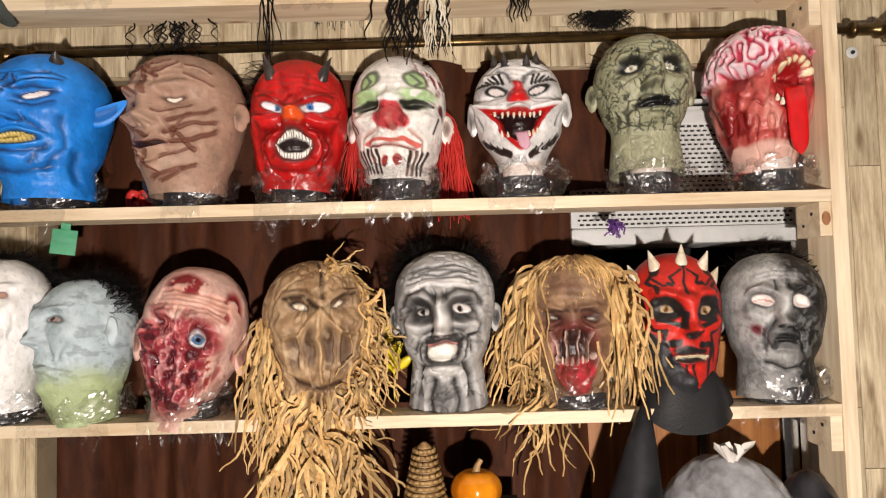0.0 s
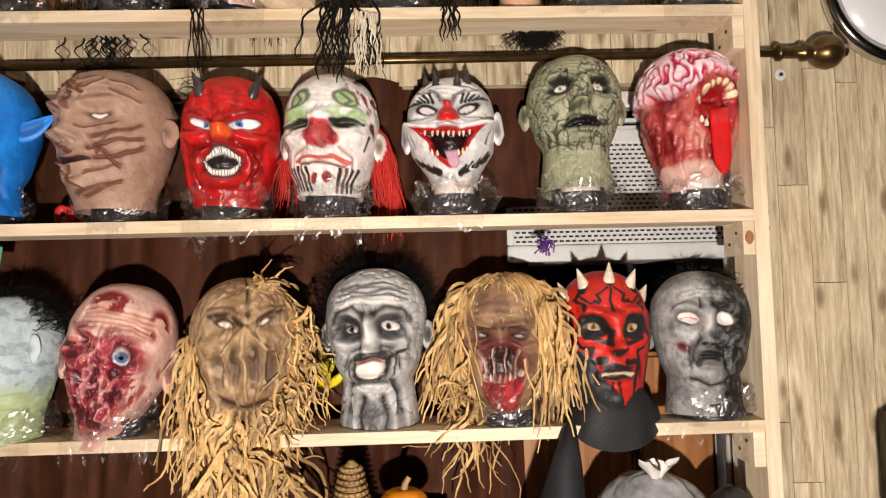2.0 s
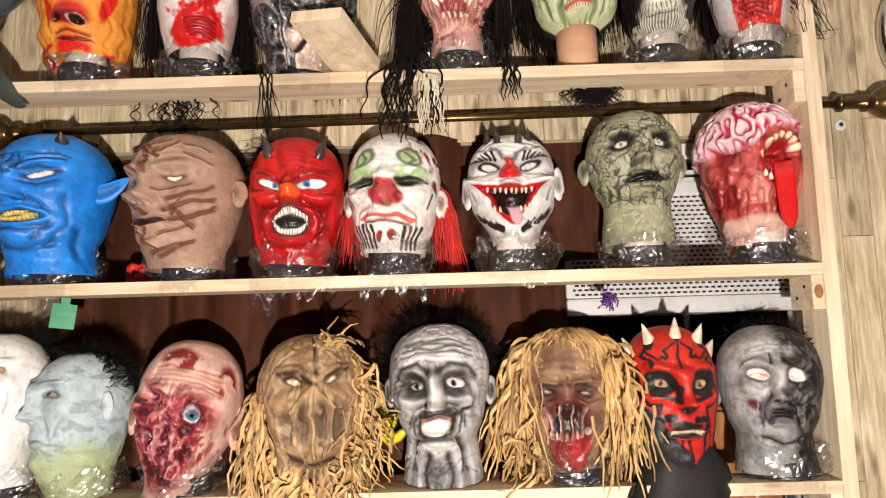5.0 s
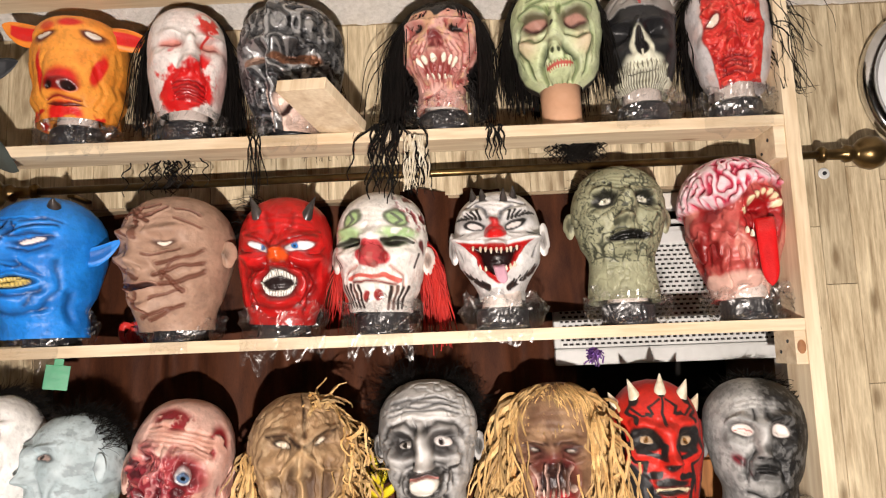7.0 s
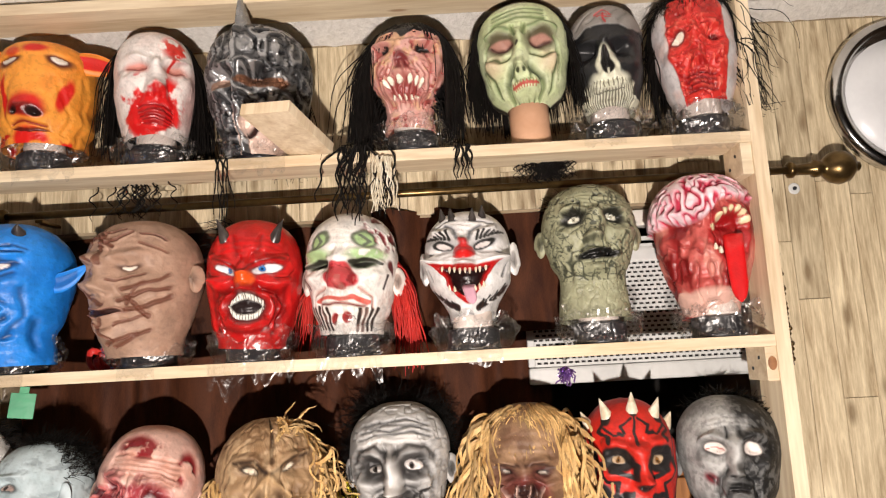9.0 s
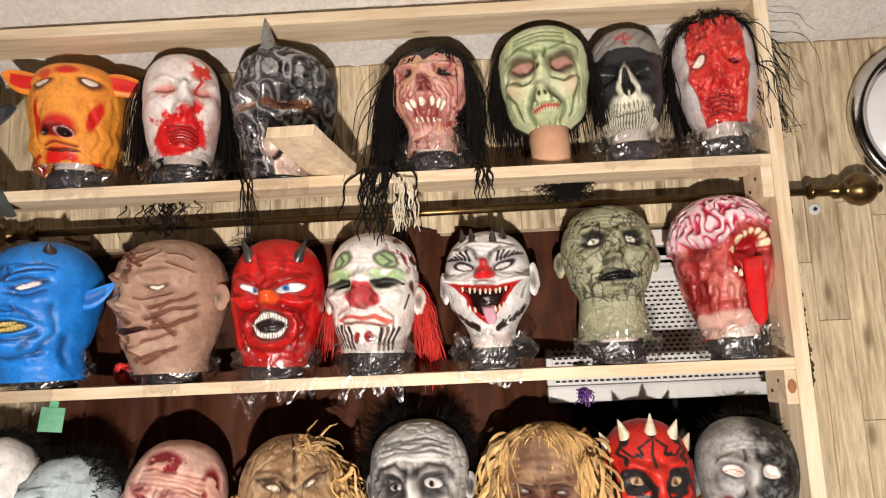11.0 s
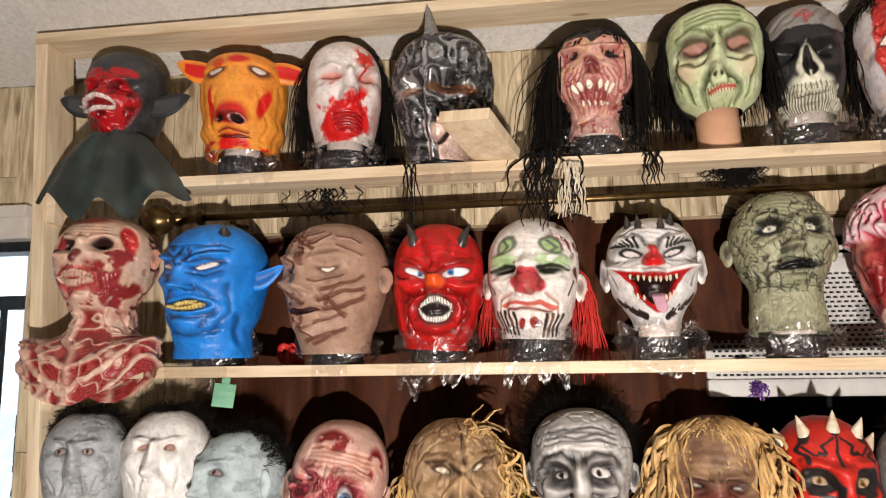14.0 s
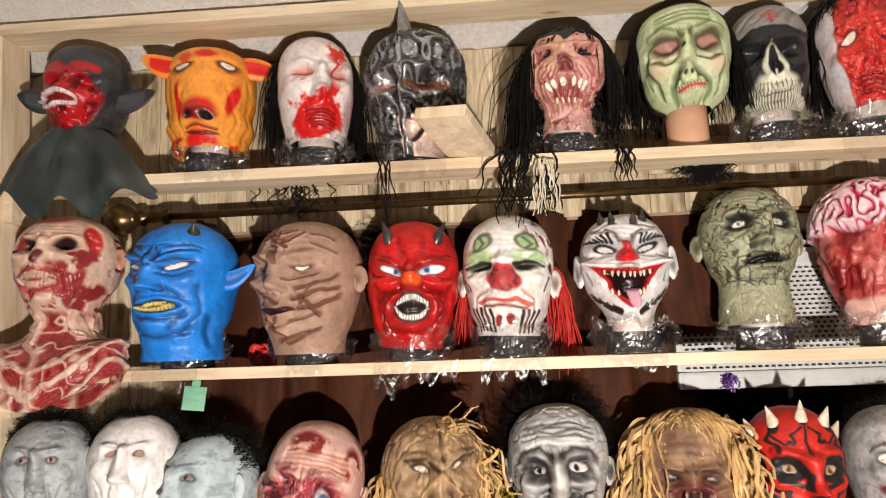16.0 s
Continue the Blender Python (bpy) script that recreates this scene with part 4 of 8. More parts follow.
def pig_mask():
    h = Head(bottom=-1.12, jaw=0.84, neck=0.84, chin=0.95, crown=4.0, shift=0.28)
    h.settle(0.01, 1.10, ((0.42, 0.59), (-0.34, -0.75), (-0.85, -1.28)))
    h.base((0.86, 0.33, 0.045), 0.4, (0.74, 0.22, 0.02), 0.7, 1.6)
    h.g(-0.12, -0.28, 0.28, 0.26, 0.16)
    h.g(-0.12, -0.36, 0.24, 0.14, 0.10)
    for s in (1, -1):
        h.g(s * 0.42 - 0.05, 0.45, 0.2, 0.12, -0.1)
        h.eye(s * 0.4 - 0.06, 0.42, 0.13, 0.075, -s * 12, (0.82, 0.76, 0.66), None, (0.10, 0.015, 0.004), 1.7)
        h.crease([(s * 0.3, 0.1), (s * 0.5, -0.3), (s * 0.42, -0.7)], 0.04, -0.02)
    red = (0.62, 0.012, 0.008)
    h.paint(h.ell(-0.12, -0.28, 0.24, 0.18, 0, 0.3), red, 0.6)
    h.paint(h.ell(-0.12, -0.34, 0.22, 0.10, 0, 0.3), (0.2, 0.008, 0.006), 0.7)
    for s in (1, -1):
        h.g(-0.12 + s * 0.11, -0.36, 0.06, 0.06, -0.14)
        h.paint(h.ell(-0.12 + s * 0.11, -0.36, 0.075, 0.075, 0, 0.3), (0.015, 0.005, 0.004))
    h.paint(h.ell(0.42, -0.08, 0.10, 0.25, -28, 0.25), red, 0.6)
    h.paint(h.ell(-0.48, -0.1, 0.07, 0.28, 5, 0.25), red, 0.6)
    h.paint(h.ell(-0.05, 0.85, 0.2, 0.2, 20, 0.4), red, 0.5)
    h.paint(h.ell(-0.1, -0.85, 0.26, 0.27, 0, 0.25) * smooth(0.3, 0.45, h.nz_(3, 6)), red, 0.6)
    h.paint(smooth(0.55, 0.68, h.nz_(4, 9)) * (h.V < -0.75), red, 0.5)
    h.mouth(-0.1, -0.66, 0.3, 0.035, 0, 0.06, (0.12, 0.01, 0.005))
    h.crease([(0.75, 0.2), (0.8, -0.4), (0.7, -1.0)], 0.06, -0.03)
    h.crease([(-0.75, 0.2), (-0.8, -0.4), (-0.7, -1.0)], 0.06, -0.03)
    h.paint(h.ell(-0.42, 0.75, 0.12, 0.2, 0, 0.4) * 0.8, red, 0.5)
    h.crease([(-0.34, -0.58), (-0.12, -0.52), (0.12, -0.58)], 0.025, -0.05, (0.25, 0.01, 0.005), 0.8)
    m, S, H = mask(h, -0.471, 0.055, 2.212, 2.426, 0.173, -11, 0, 0, "orange rubber pig mask with red sores and square ears", SH["top"])
    for s in (1, -1):
        leaf_ear(m, h, S, H, s, (0.78, 0.24, 0.025), 0.075 if s > 0 else 0.062, 0.034, red, -0.1 if s > 0 else 0.35, 1.05, 0.62, 0.1)


def bloody_mask():
    h = Head(bottom=-1.4, jaw=0.66, shift=-0.15, stretch=1.2)
    h.settle(0.05, 1.04, ((0.10, 0.28), (-0.24, -0.11), (-0.66, -0.69)))
    h.face(0.6, nose=0.9, lips=0.6)
    h.base((0.80, 0.74, 0.70), 0.4, (0.70, 0.58, 0.54), 0.6, 2)
    h.paint(h.ell(-0.4, 0.14, 0.24, 0.1, -5, 0.5), (0.62, 0.25, 0.20))
    h.paint(h.ell(0.4, 0.12, 0.24, 0.13, 5, 0.5), (0.55, 0.24, 0.19))
    h.crease([(-0.58, 0.12), (-0.4, 0.07), (-0.22, 0.12)], 0.025, -0.03, (0.25, 0.06, 0.05), 0.9)
    h.crease([(0.58, 0.10), (0.4, 0.05), (0.22, 0.1)], 0.025, -0.03, (0.25, 0.06, 0.05), 0.9)
    blood = smooth(0.30, 0.44, h.nz_(3.5, 12) - 0.22 * smooth(0.5, 1.0, np.hypot((h.U + 0.1) / 0.62, (h.V + 0.62) / 0.48)) + 0.05)
    h.paint(blood * h.ell(-0.08, -0.55, 0.70, 0.62, 0, 0.2), (0.58, 0.012, 0.012), 0.75)
    h.mouth(-0.02, -0.66, 0.24, 0.14, 0, -0.04, (0.42, 0.012, 0.012))
    for k in range(5):
        h.crease([(-0.36 + 0.02 * k, -0.5 - 0.07 * k), (-0.02, -0.46 - 0.08 * k), (0.34, -0.52 - 0.07 * k)], 0.022, -0.04, (0.26, 0.006, 0.008), 0.6)
    splat = smooth(0.44, 0.55, h.nz_(5, 17)) * h.ell(0.36, 0.72, 0.26, 0.36, 10, 0.4)
    h.paint(splat, (0.62, 0.03, 0.02), 0.7)
    h.paint(h.line([(0.34, 0.7), (0.3, 0.3), (0.26, 0.1)], 0.03), (0.55, 0.02, 0.015), 0.7)
    h.paint(h.ell(0.85, -0.3, 0.25, 0.5, 0, 0.6) * 0.5, (0.6, 0.2, 0.17))
    h.paint(smooth(1.35, 1.5, np.abs(h.A)) * (h.V > -0.8), (0.006, 0.005, 0.005), 0.5)
    m, S, H = mask(h, -0.262, 0.045, 2.212, 2.443, 0.147, 2, 0, 0, "white long-haired mask with a blood-smeared mouth", SH["top"])
    strands(m, h, S, H, 420, (1.2, 2.9), (0.3, 1.3), 0.25, HAIR, 2, 0.2, 1.1, 0.18, 0.0013)
    strands(m, h, S, H, 160, (-2.9, -1.5), (0.3, 1.35), 0.25, HAIR, 3, 0.15, 1.1, 0.15, 0.0013)
    strands(m, h, S, H, 14, (1.2, 1.9), (0.0, 0.5), 0.44, HAIR, 5, 0.4, 1.3, 0.3, 0.0011)
    locks(m, h, S, H, 60, (1.25, 2.9), (0.2, 1.34), 0.24, 6)
    locks(m, h, S, H, 40, (-2.9, -1.75), (0.2, 1.34), 0.22, 7)


def helmet_mask():
    h = Head(bottom=-1.5, jaw=0.66, neck=0.64, shift=0.1)
    h.settle(-0.06, 0.70, ((0.06, -0.20), (-0.72, -1.15)))
    h.face(0.3, nose=0.8, lips=0.7)
    h.base((0.66, 0.5, 0.42), 0.3)
    cloth = (h.V > -0.42) | (np.abs(h.U + 0.15) < 0.14) | (h.U < -0.35)
    metal = cloth.astype(float)
    swirl = np.minimum(np.abs(h.nz_(6.5, 21, 2, (0.5, 0.5, 1.3)) - 0.5), 1.6 * np.abs(h.nz_(5.0, 29, 2, (1.2, 1.2, 0.6)) - 0.5))
    rope = 1 - smooth(0.008, 0.045, swirl)
    h.paint(metal, (0.10, 0.105, 0.11), 0.75)
    h.paint(metal * (1 - rope), (0.12, 0.123, 0.127), 0.6)
    h.paint(metal * rope, (0.012, 0.012, 0.014), 0.5)
    h.D += metal * (0.05 - 0.05 * rope + 0.03 * (h.nz_(6, 4) - 0.5))
    h.both(0.4, 0.16, 0.3, 0.12, -0.16)
    h.paint(h.ell(0.36, 0.06, 0.27, 0.12, 3), (0.30, 0.17, 0.12), 0.3)
    h.paint(h.ell(-0.55, 0.06, 0.2, 0.11, -3), (0.32, 0.2, 0.15), 0.3)
    for s in (0.3,):
        h.crease([(-0.9, s), (-0.15, s + 0.05), (0.85, s)], 0.05, 0.07)
    h.crease([(-0.14, 1.3), (-0.15, 0.3), (-0.15, -1.3)], 0.07, 0.12)
    h.paint(h.ell(0.25, -0.72, 0.26, 0.1, -12), (0.03, 0.012, 0.01))
    # silver highlights painted on raised curling strips, hollows darkened, and the narrow nose guard
    curl = np.abs(np.sin(15 * h.nz_(2.1, 27, 2, (1.4, 1.4, 0.7))))
    h.D += 0.022 * metal * smooth(0.4, 0.9, curl)
    h.paint(metal * smooth(0.80, 0.97, curl) * 0.8, (0.52, 0.525, 0.53), 0.8)
    h.paint(metal * (1 - smooth(0.10, 0.4, curl)) * 0.7, (0.03, 0.03, 0.033), 0.5)
    h.paint(h.ell(0.50, 0.05, 0.58, 0.12, 2, 0.12), (0.22, 0.10, 0.055), 0.4)
    h.paint(h.ell(-0.55, 0.06, 0.26, 0.12, -3, 0.12), (0.42, 0.27, 0.2), 0.4)
    h.paint(h.line([(-0.15, 0.9), (-0.15, -1.4)], 0.035, 0.4), (0.50, 0.505, 0.51), 0.8)
    h.paint(h.ell(0.22, -0.72, 0.34, 0.30, 0, 0.1), (0.72, 0.55, 0.47), 0.3)
    h.paint(h.line([(0.0, -0.86), (0.2, -0.80), (0.42, -0.66)], 0.06, 0.4), (0.03, 0.012, 0.01))
    m, S, H = mask(h, -0.062, 0.050, 2.168, 2.440, 0.186, -10, 0, 0, "dark pewter warrior mask with a hooked crest and eye slot", SH["top"], mat=PEWTER)
    # fin-like crest: a thin blade that rises from the brow and hooks back
    t = np.linspace(0, 1, 20)
    vs, k = [], 9
    for a in t:
        z, y = H * (0.1 + 1.92 * a), -0.104 + 0.012 * a + 0.035 * a**3
        deep, half = 0.056 * (1 - a) ** 0.5 + 0.001, 0.0135 * (1 - a) ** 0.6 + 0.0008
        for c in np.linspace(0, 2 * math.pi, k, endpoint=False):
            rear = 0.5 * (1 - math.cos(c))
            vs.append((-0.020 - 0.004 * a + 0.046 * rear * (1 - a) ** 0.8 + half * math.sin(c), y + deep * rear, z))
    f = [(j * k + i, j * k + (i + 1) % k, (j + 1) * k + (i + 1) % k, (j + 1) * k + i) for j in range(19) for i in range(k)]
    v = np.array(vs)
    cols = np.tile((0.30, 0.305, 0.31, 0.85), (len(v), 1)) * (0.6 + 0.7 * fbm(v * 60 + 20, 1, 2, 2))[:, None]
    from_arrays("crest", v, f, PEWTER, m, "hooked crest", True, cols)
    strands(m, h, S, H, 60, (2.0, 3.1), (-0.8, 0.3), 0.16, HAIR, 8, 0.2, 1.0, 0.2)


def ghoul_mask():
    h = Head(bottom=-1.42, jaw=0.60, neck=0.56, shift=0.27, stretch=0.85)
    h.settle(0.03, 1.15, ((0.20, 0.28), (-0.12, -0.19), (-0.62, -1.00)))
    h.face(0.4, nose=0.4, lips=0.2, eyes=0.6, cheeks=0.3)
    h.base((0.68, 0.38, 0.33), 0.5, (0.56, 0.22, 0.18), 0.7, 3)
    h.paint(smooth(0.5, 0.66, h.nz_(5, 31)) * 0.7, (0.66, 0.42, 0.22))
    h.scabs((0.36, 0.08, 0.07), 0.58, 0.66, 7, 33, -0.05)
    for s in (1, -1):
        h.both(0.36, 0.2, 0.10, 0.07, -0.04)
        h.paint(h.ell(s * 0.36, 0.22, 0.17, 0.12, -s * 14, 0.5) * 0.6, (0.36, 0.12, 0.10))
        h.paint(h.ell(s * 0.36, 0.19, 0.12, 0.058, -s * 14, 0.2), (0.012, 0.008, 0.007))
        h.crease([(s * 0.15, 0.3), (s * 0.55, 0.42)], 0.06, 0.02)
        h.crease([(s * 0.45, -0.05), (s * 0.62, -0.5), (s * 0.45, -0.95)], 0.04, -0.03, (0.36, 0.10, 0.08), 0.6)
        h.crease([(s * 0.75, 0.1), (s * 0.8, -0.5)], 0.04, -0.025, (0.40, 0.14, 0.11), 0.5)
    h.paint(h.ell(0, -0.12, 0.13, 0.2, 0, 0.3), (0.16, 0.02, 0.02))
    h.D -= 0.1 * h.ell(0, -0.15, 0.09, 0.13, 0, 0.5)
    h.mouth(0.02, -0.62, 0.44, 0.24, 0, 0.12, (0.26, 0.045, 0.04), (0.56, 0.26, 0.22), 1.2)
    for u in (-0.34, -0.2, -0.06, 0.1, 0.24, 0.36):
        h.D += 0.055 * h.ell(u, -0.44 - 0.08 * abs(u), 0.046, 0.075, 0, 0.2)
        h.paint(h.ell(u, -0.44 - 0.08 * abs(u), 0.045, 0.075, 0, 0.15), (0.84, 0.80, 0.66), 0.6)
    for u in (-0.28, -0.12, 0.03, 0.2, 0.32):
        h.D += 0.055 * h.ell(u, -0.80 + 0.08 * abs(u), 0.044, 0.07, 0, 0.2)
        h.paint(h.ell(u, -0.80 + 0.08 * abs(u), 0.043, 0.07, 0, 0.15), (0.82, 0.78, 0.64), 0.6)
    h.paint(h.ell(0.1, -1.1, 0.14, 0.05, 40, 0.4), (0.36, 0.05, 0.04), 0.6)
    h.paint(np.maximum(smooth(0.74, 0.82, h.V + 0.30 * np.exp(-((h.U - 0.02) / 0.10) ** 2) - 0.10 * np.abs(h.U)), smooth(1.2, 1.35, np.abs(h.A)) * (h.V > -0.6)), (0.006, 0.005, 0.005), 0.5)
    for k in range(9):
        u = -0.64 + 0.16 * k
        h.crease([(u * 0.55, -0.16), (u * 0.85, -0.32), (u * 1.05, -0.62), (u * 0.8, -1.05)], 0.022, -0.035, (0.36, 0.12, 0.10), 0.55)
    for u in (-0.34, -0.2, -0.06, 0.1, 0.24, 0.36):
        h.paint(h.ell(u, -0.44 - 0.08 * abs(u), 0.045, 0.075, 0, 0.15), (0.84, 0.80, 0.66), 0.6)
    h.paint(h.ell(-0.1, -1.1, 0.4, 0.12, 0, 0.6) * 0.6, (0.72, 0.46, 0.40))
    m, S, H = mask(h, 0.228, 0.035, 2.204, 2.422, 0.158, -7, 0, 2, "pink rotting ghoul mask with bared teeth and black hair", SH["top"])
    strands(m, h, S, H, 760, (-2.6, -0.95), (0.3, 1.4), 0.30, HAIR, 12, 0.2, 1.1, 0.16, 0.0014)
    strands(m, h, S, H, 380, (1.1, 2.6), (0.3, 1.4), 0.20, HAIR, 13, 0.2, 1.1, 0.16, 0.0014)
    strands(m, h, S, H, 60, (-0.5, 0.5), (0.95, 1.2), 0.06, HAIR, 14, 0.3, 0.9, 0.15, 0.0014)
    strands(m, h, S, H, 40, (-1.9, -1.2), (-0.9, 0.1), 0.30, HAIR, 15, 0.35, 1.3, 0.35, 0.0016)
    strands(m, h, S, H, 22, (1.2, 1.9), (-0.9, 0.0), 0.26, HAIR, 16, 0.4, 1.2, 0.4, 0.0018)
    locks(m, h, S, H, 90, (-2.8, -1.05), (0.3, 1.36), 0.27, 17)
    locks(m, h, S, H, 60, (1.1, 2.8), (0.3, 1.36), 0.18, 18)
    locks(m, h, S, H, 26, (-1.3, 1.3), (1.1, 1.35), 0.04, 19)


def witch_mask():
    h = Head(bottom=-1.25, jaw=0.72, neck=0.24, chin=1.04, shift=0.22, stretch=1.15)
    h.settle(-0.04, 0.96, ((0.20, -0.07), (-0.24, -0.72), (-0.61, -1.07)))
    h.face(1.3, nose=0.9, lips=0.5, cheeks=1.9)
    h.base((0.56, 0.64, 0.36), 0.35, (0.68, 0.72, 0.50), 0.6, 2)
    h.paint(h.ell(-0.55, -0.12, 0.2, 0.18, 0, 0.7) * 0.5, (0.62, 0.36, 0.26))
    h.paint(h.ell(0.55, -0.12, 0.2, 0.18, 0, 0.7) * 0.5, (0.62, 0.36, 0.26))
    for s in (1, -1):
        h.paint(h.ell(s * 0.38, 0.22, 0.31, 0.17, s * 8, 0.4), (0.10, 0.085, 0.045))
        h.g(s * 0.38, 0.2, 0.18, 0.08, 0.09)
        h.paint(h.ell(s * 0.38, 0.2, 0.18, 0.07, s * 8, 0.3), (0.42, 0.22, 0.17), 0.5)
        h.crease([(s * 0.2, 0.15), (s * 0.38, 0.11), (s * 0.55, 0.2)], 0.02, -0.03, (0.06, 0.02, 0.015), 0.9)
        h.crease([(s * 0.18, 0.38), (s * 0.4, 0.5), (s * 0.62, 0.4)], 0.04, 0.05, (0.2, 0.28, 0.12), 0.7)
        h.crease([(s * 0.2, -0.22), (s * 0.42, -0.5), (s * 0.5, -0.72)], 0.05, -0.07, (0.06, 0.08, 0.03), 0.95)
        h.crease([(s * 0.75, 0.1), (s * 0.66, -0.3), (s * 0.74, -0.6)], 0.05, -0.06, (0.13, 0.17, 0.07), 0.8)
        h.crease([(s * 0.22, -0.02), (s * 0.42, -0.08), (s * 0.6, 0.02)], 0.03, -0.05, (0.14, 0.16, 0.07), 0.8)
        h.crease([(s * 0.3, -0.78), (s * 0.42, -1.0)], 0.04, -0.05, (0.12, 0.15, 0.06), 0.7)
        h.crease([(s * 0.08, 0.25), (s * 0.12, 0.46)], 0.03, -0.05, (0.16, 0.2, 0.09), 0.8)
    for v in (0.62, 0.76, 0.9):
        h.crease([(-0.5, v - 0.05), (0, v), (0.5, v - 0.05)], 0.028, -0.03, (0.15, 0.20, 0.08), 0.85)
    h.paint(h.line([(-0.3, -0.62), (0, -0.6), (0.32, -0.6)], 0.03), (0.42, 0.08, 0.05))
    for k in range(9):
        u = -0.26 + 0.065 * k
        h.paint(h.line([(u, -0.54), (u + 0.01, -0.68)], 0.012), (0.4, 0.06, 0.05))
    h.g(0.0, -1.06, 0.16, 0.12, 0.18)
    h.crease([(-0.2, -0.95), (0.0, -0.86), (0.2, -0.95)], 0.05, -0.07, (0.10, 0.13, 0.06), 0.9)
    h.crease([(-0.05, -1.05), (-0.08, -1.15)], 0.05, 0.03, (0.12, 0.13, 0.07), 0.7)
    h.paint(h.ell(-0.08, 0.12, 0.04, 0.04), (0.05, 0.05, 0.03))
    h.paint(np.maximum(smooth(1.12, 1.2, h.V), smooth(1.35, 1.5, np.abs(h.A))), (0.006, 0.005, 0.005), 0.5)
    # dark green, painted into the wrinkles as their shade
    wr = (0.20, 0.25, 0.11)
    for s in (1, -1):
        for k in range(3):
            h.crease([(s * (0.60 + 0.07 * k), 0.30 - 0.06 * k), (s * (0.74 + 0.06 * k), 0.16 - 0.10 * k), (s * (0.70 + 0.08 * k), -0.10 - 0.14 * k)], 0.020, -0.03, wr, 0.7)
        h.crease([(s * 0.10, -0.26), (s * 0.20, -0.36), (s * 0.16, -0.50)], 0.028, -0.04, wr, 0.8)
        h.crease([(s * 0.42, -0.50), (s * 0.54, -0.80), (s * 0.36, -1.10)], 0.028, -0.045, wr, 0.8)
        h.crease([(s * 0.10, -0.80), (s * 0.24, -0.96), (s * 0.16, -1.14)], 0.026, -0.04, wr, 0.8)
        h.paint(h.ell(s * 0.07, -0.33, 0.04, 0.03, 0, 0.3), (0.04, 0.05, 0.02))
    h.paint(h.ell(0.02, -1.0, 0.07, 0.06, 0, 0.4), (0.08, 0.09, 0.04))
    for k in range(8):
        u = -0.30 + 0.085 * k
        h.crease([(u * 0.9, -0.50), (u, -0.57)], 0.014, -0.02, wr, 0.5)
    m, S, H = mask(h, 0.447, 0.040, 2.240, 2.454, 0.176, 4, 0, -2, "pale green wrinkled witch mask with stitched lips and black hair", None)
    part("neck", lathe([(0.045, -0.105), (0.046, -0.095), (0.040, -0.065), (0.040, -0.03), (0.044, 0.02)], 36), FLESH, m, "bare flesh-coloured plastic neck", True).location = (0, 0.036, 2.22 - (2.462 - 1.42 * H) + 0.050)
    strands(m, h, S, H, 480, (-2.9, -1.25), (0.2, 1.4), 0.17, HAIR, 22, 0.3, 1.0, 0.12, 0.0015)
    strands(m, h, S, H, 420, (1.25, 2.9), (0.2, 1.4), 0.15, HAIR, 23, 0.2, 0.9, 0.12, 0.0015)
    strands(m, h, S, H, 300, (1.2, 3.1), (1.1, 1.42), 0.09, HAIR, 24, 0.3, 0.8, 0.1, 0.0015)
    part("lettering_bar", box(-0.02, 0.018, -0.0452, -0.0435, -0.10, -0.097), BLACKPL, m).location = (0.006, 0.038, 2.22 - (2.462 - 1.42 * H) + 0.050)
    locks(m, h, S, H, 60, (-2.9, -1.40), (0.2, 1.38), 0.15, 25)
    locks(m, h, S, H, 30, (1.9, 2.9), (0.2, 1.38), 0.12, 26)


